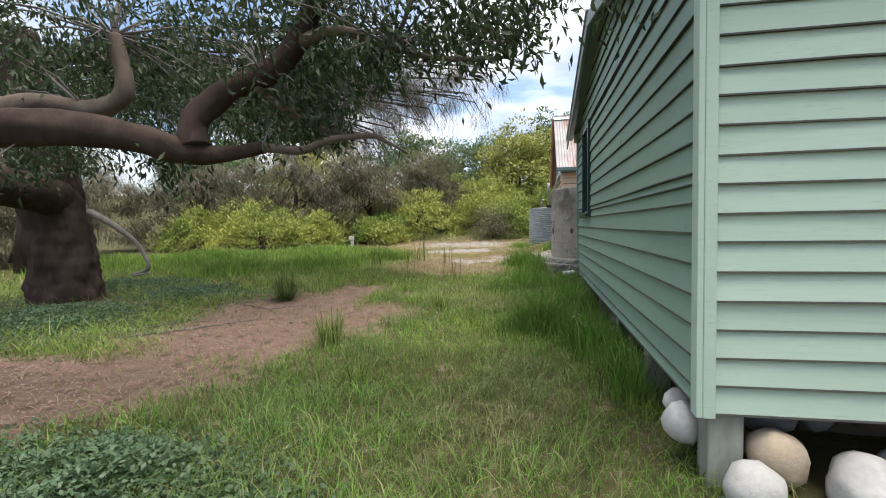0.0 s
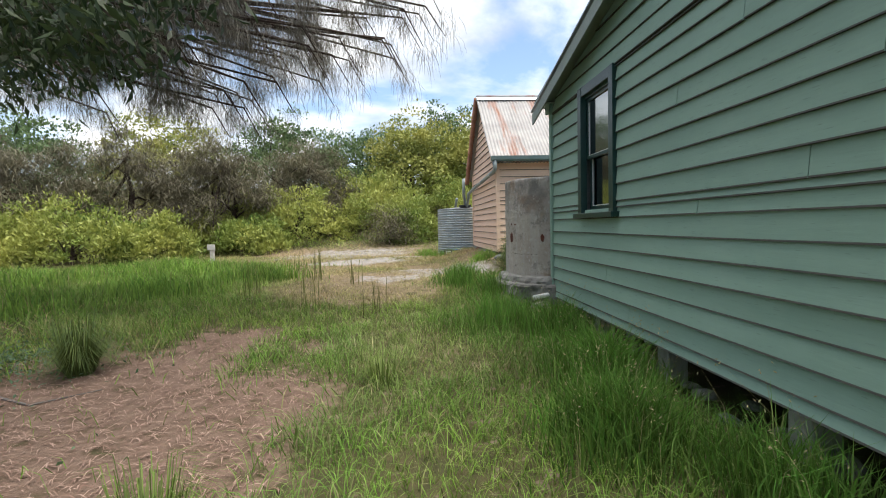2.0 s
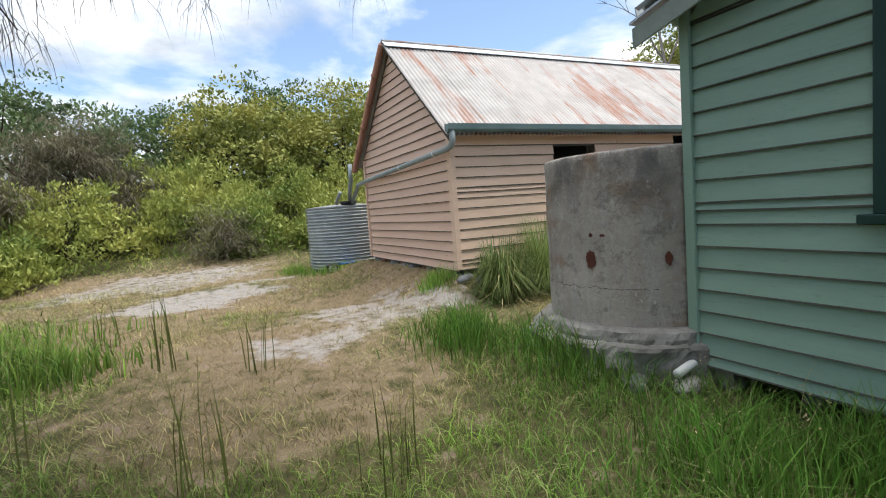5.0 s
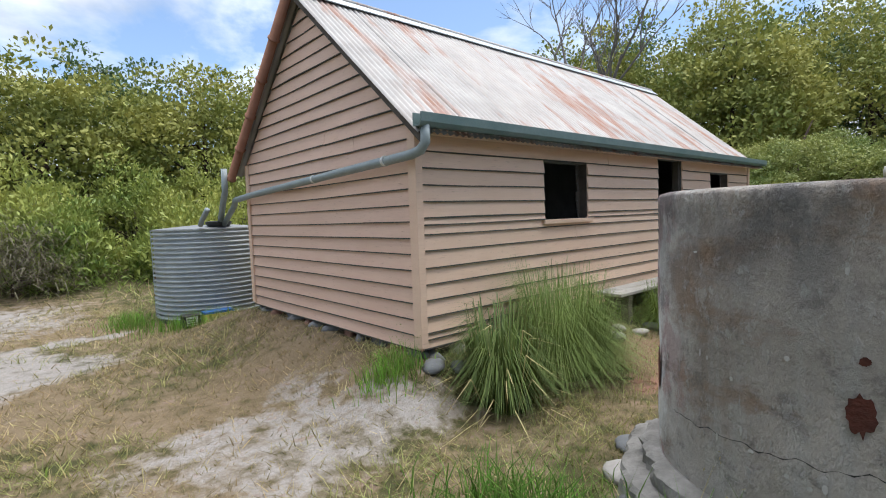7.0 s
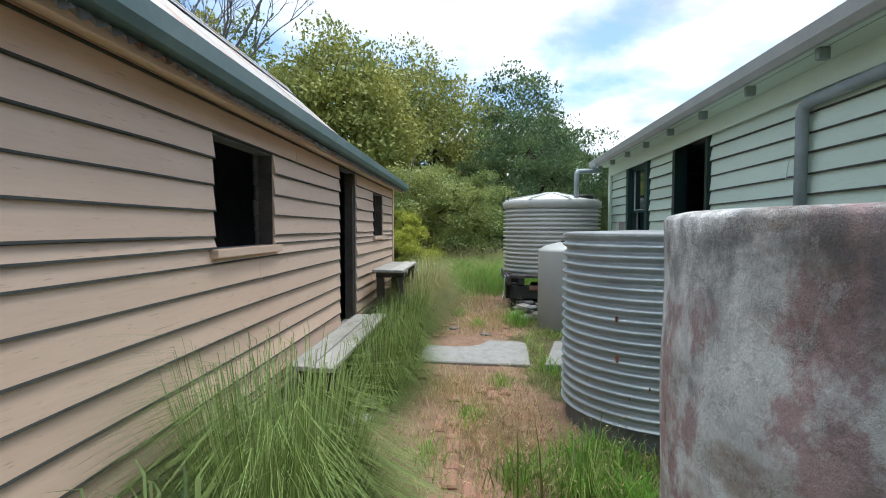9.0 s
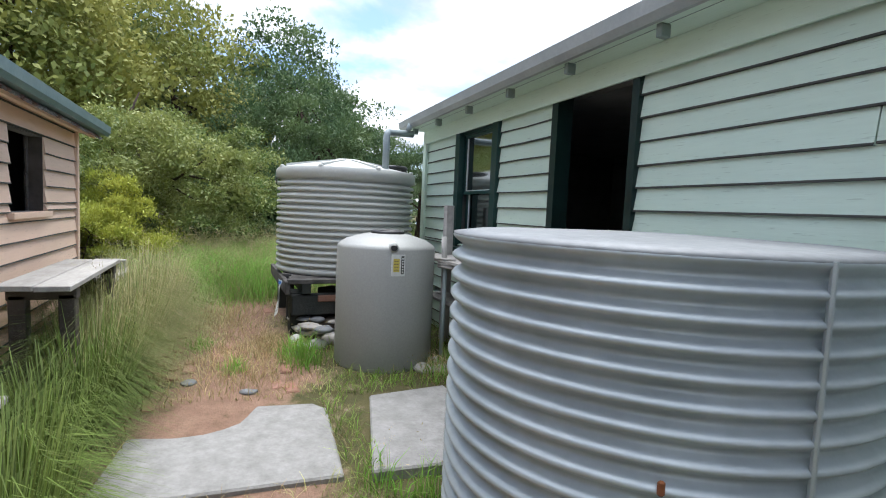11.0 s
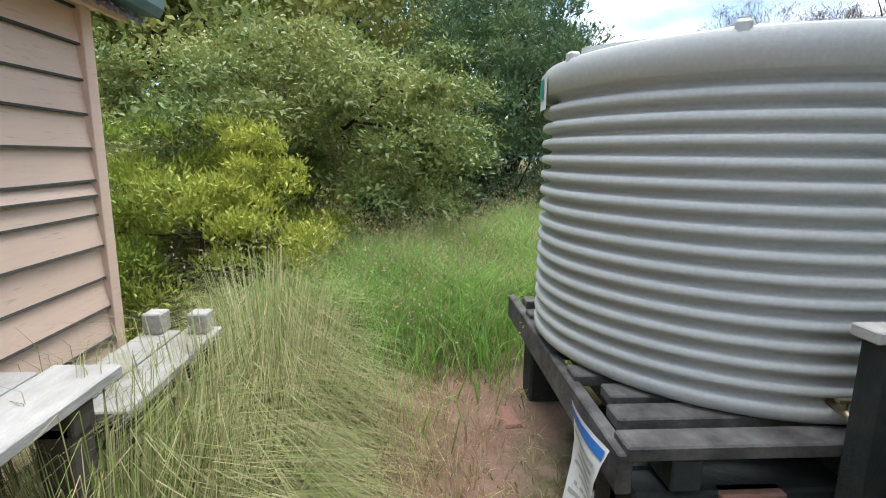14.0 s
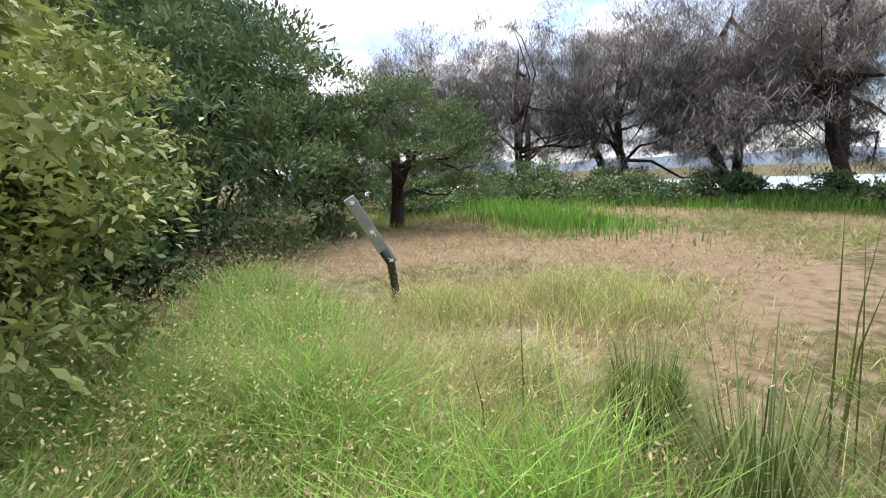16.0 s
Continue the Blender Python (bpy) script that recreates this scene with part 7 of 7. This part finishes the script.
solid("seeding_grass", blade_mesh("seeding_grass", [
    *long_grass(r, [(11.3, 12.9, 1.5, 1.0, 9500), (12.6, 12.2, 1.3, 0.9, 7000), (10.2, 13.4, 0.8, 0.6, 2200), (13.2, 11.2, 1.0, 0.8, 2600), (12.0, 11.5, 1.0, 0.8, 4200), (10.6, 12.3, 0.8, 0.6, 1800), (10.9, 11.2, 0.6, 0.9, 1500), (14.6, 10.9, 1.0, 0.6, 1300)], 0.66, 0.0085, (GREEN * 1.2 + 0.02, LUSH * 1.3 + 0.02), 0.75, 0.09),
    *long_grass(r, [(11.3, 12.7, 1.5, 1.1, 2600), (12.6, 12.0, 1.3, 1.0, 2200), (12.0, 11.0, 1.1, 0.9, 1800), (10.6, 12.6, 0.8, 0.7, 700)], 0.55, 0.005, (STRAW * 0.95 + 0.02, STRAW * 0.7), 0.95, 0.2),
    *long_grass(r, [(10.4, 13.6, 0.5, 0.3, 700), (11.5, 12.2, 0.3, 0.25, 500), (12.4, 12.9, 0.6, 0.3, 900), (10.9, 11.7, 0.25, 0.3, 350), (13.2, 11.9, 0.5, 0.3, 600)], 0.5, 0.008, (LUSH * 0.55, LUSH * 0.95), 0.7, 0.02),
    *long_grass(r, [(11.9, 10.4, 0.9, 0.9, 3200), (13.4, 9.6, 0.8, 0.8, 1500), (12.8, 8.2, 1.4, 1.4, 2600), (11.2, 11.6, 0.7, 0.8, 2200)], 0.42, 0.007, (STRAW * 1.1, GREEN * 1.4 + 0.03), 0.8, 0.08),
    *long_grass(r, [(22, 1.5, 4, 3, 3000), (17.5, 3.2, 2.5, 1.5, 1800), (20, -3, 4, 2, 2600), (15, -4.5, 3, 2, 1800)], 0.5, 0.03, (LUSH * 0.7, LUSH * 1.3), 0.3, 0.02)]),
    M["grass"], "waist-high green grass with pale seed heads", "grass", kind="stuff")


def clump(name, x, y, sets, label):
    t = thing(name, (x, y, gz(x, y)), label, "tussock", "grass tussocks")
    if len(sets) == 1:
        v, c = sets[0]
        k = len(v) // 5 * 3 // 5 * 5
        sets = [(v[:k], c[:k]), (v[k:], c[k:])]
    for i, s in enumerate(sets):
        part("leaves" if i == 0 else "outer_leaves", blade_mesh(name, [s]), M["grass"], t)


TUS = (GREEN * 0.3 + 0.005, GREEN * 0.62 + 0.01)
FINE = (GREEN * 0.42, GREEN * 0.75 + 0.07)
PALE = (GREEN * 0.55, STRAW * 0.85 + 0.03)
DARKT = (np.array((0.05, 0.085, 0.028)), np.array((0.11, 0.165, 0.05)))
clump("flax_tussock", 1.05, 13.45, [tussock(r, 1.05, 13.5, 1000, 0.85, 0.22, 0.011, DARKT, 0.75, 0.45), tussock(r, 1.05, 13.5, 70, 0.8, 0.25, 0.011, (STRAW, STRAW * 1.5), 1.0, 0.0)], "dark strap-leaved tussock with dead straw leaves by the shed corner")
clump("tussock", 1.95, 13.55, [tussock(r, 1.95, 13.6, 2600, 1.08, 0.24, 0.0045, FINE, 1.0, 0.3), tussock(r, 2.3, 13.55, 1800, 0.95, 0.2, 0.005, FINE, 1.0, 0.25)], "large arching fine-leaved green tussock against the shed wall")
for x, y, n, L in ((4.2, 13.55, 1000, 0.65), (4.8, 13.5, 1300, 0.75), (5.4, 13.6, 1100, 0.65), (6.1, 13.6, 900, 0.65), (6.6, 13.55, 1100, 0.75)):
    clump("tussock", x, y, [tussock(r, x, y, n, L, 0.18, 0.006, TUS, 1.0, 0.3)], "arching green tussock growing round the bench")
for x, y, n, L in ((7.2, 13.6, 1500, 0.95), (7.9, 13.5, 1700, 1.0), (8.6, 13.45, 1700, 0.95), (9.2, 13.4, 1600, 0.95), (9.8, 13.6, 1500, 0.9), (8.3, 13.7, 1000, 0.9)):
    clump("tussock", x, y, [tussock(r, x, y, int(n * 1.9), L * 0.92, 0.24, 0.0032, PALE, 1.05, 0.16), tussock(r, x, y, n // 12, L * 0.95, 0.2, 0.0035, (STRAW * 0.7 + 0.02, STRAW * 0.9 + 0.03), 1.0, 0.12)], "pale weeping tussock with straw seed stems")
for x, y, n, L, tn, lab in ((-2.45, 5.6, 260, 0.5, TUS, "small bright grass tuft on the litter path"), (-1.5, 7.7, 160, 0.35, TUS, "small green grass tuft"), (-4.5, 8.4, 700, 0.65, DARKT, "dark rounded rush tussock"), (-1.6, 4.2, 150, 0.35, TUS, "small green grass tuft"),
                            (11.15, 9.95, 900, 0.6, TUS, "fine green tussock at the path's edge"), (10.5, 10.2, 260, 0.8, DARKT, "stiff dark rush tussock"), (2.75, 12.05, 160, 0.5, TUS, "green grass tuft by the concrete tank")):
    clump("tussock", x, y, [tussock(r, x, y, n, L, 0.12, 0.007, tn, 0.85, 0.4)], lab)
# upright reed stalks in the clearing and at the end of the path
stalk_sets = []
for x, y, n, hgt in ((-3.77, 11.6, 9, 0.85), (-2.77, 10.8, 9, 0.8), (-1.75, 10.4, 14, 0.6), (-3.0, 13.2, 12, 0.8), (-2.2, 12.6, 8, 0.7), (-3.6, 14.6, 14, 0.6), (10.35, 9.5, 7, 1.35), (11.5, 10.75, 3, 0.9), (1.2, 13.4, 12, 1.1), (2.4, 12.3, 6, 0.6)):
    q = r.normal(size=(n, 2)) * 0.10
    stalk_sets.append(blades(r, x + q[:, 0], y + q[:, 1], np.full(n, hgt) * (0.6 + 0.5 * r.random(n)), np.full(n, 0.012), np.tile(np.array((0.09, 0.10, 0.03)), (n, 1)), 0.14))
solid("reed_stalks", blade_mesh("reed_stalks", stalk_sets), M["grass"], "thin upright rush stalks in the clearing", "reeds", kind="stuff")


def cover(spots, size, name, label):
    ps = []
    for cx, cy, rx, ry, n in spots:
        a, q = r.random(n) * 6.283, np.abs(r.normal(size=n)) * 0.45 + 0.4 * r.random(n)
        x, y = cx + np.cos(a) * q * rx, cy + np.sin(a) * q * ry
        hump = 0.04 + 0.22 * vnoise(x, y, 0.35, 8) * np.clip(1.1 - q, 0.1, 1)
        ps.append(np.column_stack([x, y, ground_z(x, y) + hump * r.random(n) ** 0.4]))
    p = np.concatenate(ps)
    d = unit(r.normal(size=p.shape) * np.array([1, 1, 0.5]) + np.array([0, 0, 0.35]))
    L = size * (0.6 + 0.8 * r.random(len(p)))
    solid(name, leaf_mesh(name, p, d, unit(r.normal(size=p.shape) * 0.5 + np.array([0, 0, 1])), L, L * 0.55), M["ivy"], label, "ground cover", kind="stuff")


cover([(-2.6, 2.3, 1.2, 0.75, 9000), (-1.5, 1.9, 0.7, 0.6, 4000), (-7.4, 6.2, 2.2, 1.6, 15000), (-6.4, 8.6, 1.6, 0.9, 7000), (-9.6, 6.0, 2.0, 2.0, 10000), (-8.6, 9.3, 2.2, 1.0, 7000)], 0.042, "ground_cover", "low blue-green leafy ground cover under the gum")
# fallen bark, twigs and needles on the litter path
n = 30000
x, y = r.uniform(-8, -2, n), r.uniform(1, 10.2, n)
k = r.random(n) < zones(x, y)[0]
x, y = x[k], y[k]
p = np.column_stack([x, y, ground_z(x, y) + 0.006 + 0.012 * r.random(len(x))])
a = r.random(len(x)) * 6.283
d = np.column_stack([np.cos(a), np.sin(a), r.normal(size=len(x)) * 0.06])
L = 0.05 + 0.14 * r.random(len(x)) ** 2
solid("bark_litter", leaf_mesh("bark_litter", p, unit(d), np.tile(np.array([0.0, 0.0, 1.0]), (len(x), 1)), L, 0.004 + 0.007 * r.random(len(x))), M["litter"], "fallen bark strips and dry leaves on the path", "litter", kind="stuff")
for i, (pts, q) in enumerate((([(-5.4, 5.6, 0.05), (-4.7, 6.3, 0.08), (-4.1, 6.9, 0.05)], 0.016), ([(-5.0, 7.9, 0.08), (-4.4, 7.6, 0.06), (-4.0, 7.9, 0.1)], 0.012), ([(-6.4, 5.2, 0.04), (-5.6, 5.9, 0.07), (-5.1, 6.9, 0.06)], 0.02))):
    solid("stick", MB().tube([(a, b, gz(a, b) + 0.012) for a, b, c in pts], [q, q * 0.8, q * 0.4], 6), M["dead"], "fallen grey stick on the bark litter", "stick", "fallen sticks")

# ---------------------------------------------------------------- water and far shore
solid("water", MB().prism([(-900, -1500, -2.62), (1800, -1500, -2.62), (1800, -20, -2.62), (-900, -20, -2.62)], (0, 0, 0.02)), M["sea"], "calm pale sea beyond the shore trees", "water", kind="structure")
g = MB()
q = []
for i in range(60):
    a = radians(95 + 140 * i / 59)
    q.append((1100 * math.sin(a), 1100 * math.cos(a), 22 + 26 * noise.noise(Vector((i * 0.23, 1, 0))) + 8 * noise.noise(Vector((i * 0.9, 4, 0)))))
vs = [(a, b, -4) for a, b, c in q] + [(a * 1.02, b * 1.02, max(c, 4)) for a, b, c in q] + [(a * 1.15, b * 1.15, -4) for a, b, c in q]
g.add(vs, [(i, i + 1, 60 + i + 1, 60 + i) for i in range(59)] + [(60 + i, 61 + i, 121 + i, 120 + i) for i in range(59)])
solid("backdrop", g, M["hill"], "hazy blue hills across the water", "hills", kind="structure")

# ---------------------------------------------------------------- brick path, piece by piece
def brick_path():
    t = thing("path", (5.5, 12.7, gz(5.5, 12.7)), "worn red brick path half lost in dry grass", "path", kind="structure")
    kinds = []
    for k in range(4):
        rr = random.Random(k)
        g = MB().prism([(-0.112, -0.052 + rr.uniform(-0.006, 0.004), -0.03), (0.112, -0.052, -0.03), (0.112 + rr.uniform(-0.01, 0), 0.052, -0.03), (-0.112, 0.052 + rr.uniform(-0.006, 0), -0.03)], (0, 0, 0.04 + 0.004 * k))
        me = g.mesh("brick")
        bm = bmesh.new()
        bm.from_mesh(me)
        bmesh.ops.bevel(bm, geom=[e for e in bm.edges if all(v.co.z > 0 for v in e.verts)], offset=0.012, segments=1, affect="EDGES")
        bm.to_mesh(me)
        bm.free()
        me.materials.append(M["brick"])
        kinds.append(me)
    rr, count = random.Random(2), 0
    for i in range(33):
        for j in range(11):
            x, y = 2.2 + 0.238 * i + (0.119 if j % 2 else 0), 12.16 + 0.114 * j
            if count >= 300 or 5.2 < x < 6.6 or not (0.42 < vnoise(x, y, 0.8, 9) and rr.random() < 0.8) or zones(np.array([x]), np.array([y]))[3][0] < 0.45:
                continue
            ob = new("brick", kinds[rr.randrange(4)])
            ob.parent = t
            ob.matrix_parent_inverse = t.matrix_basis.inverted()
            ob.matrix_basis = pose(x + rr.uniform(-0.01, 0.01), y + rr.uniform(-0.01, 0.01), gz(x, y) + rr.uniform(-0.019, 0.001), rr.uniform(-3, 3), rr.uniform(-3, 3), rr.uniform(-5, 5))
            count += 1


brick_path()
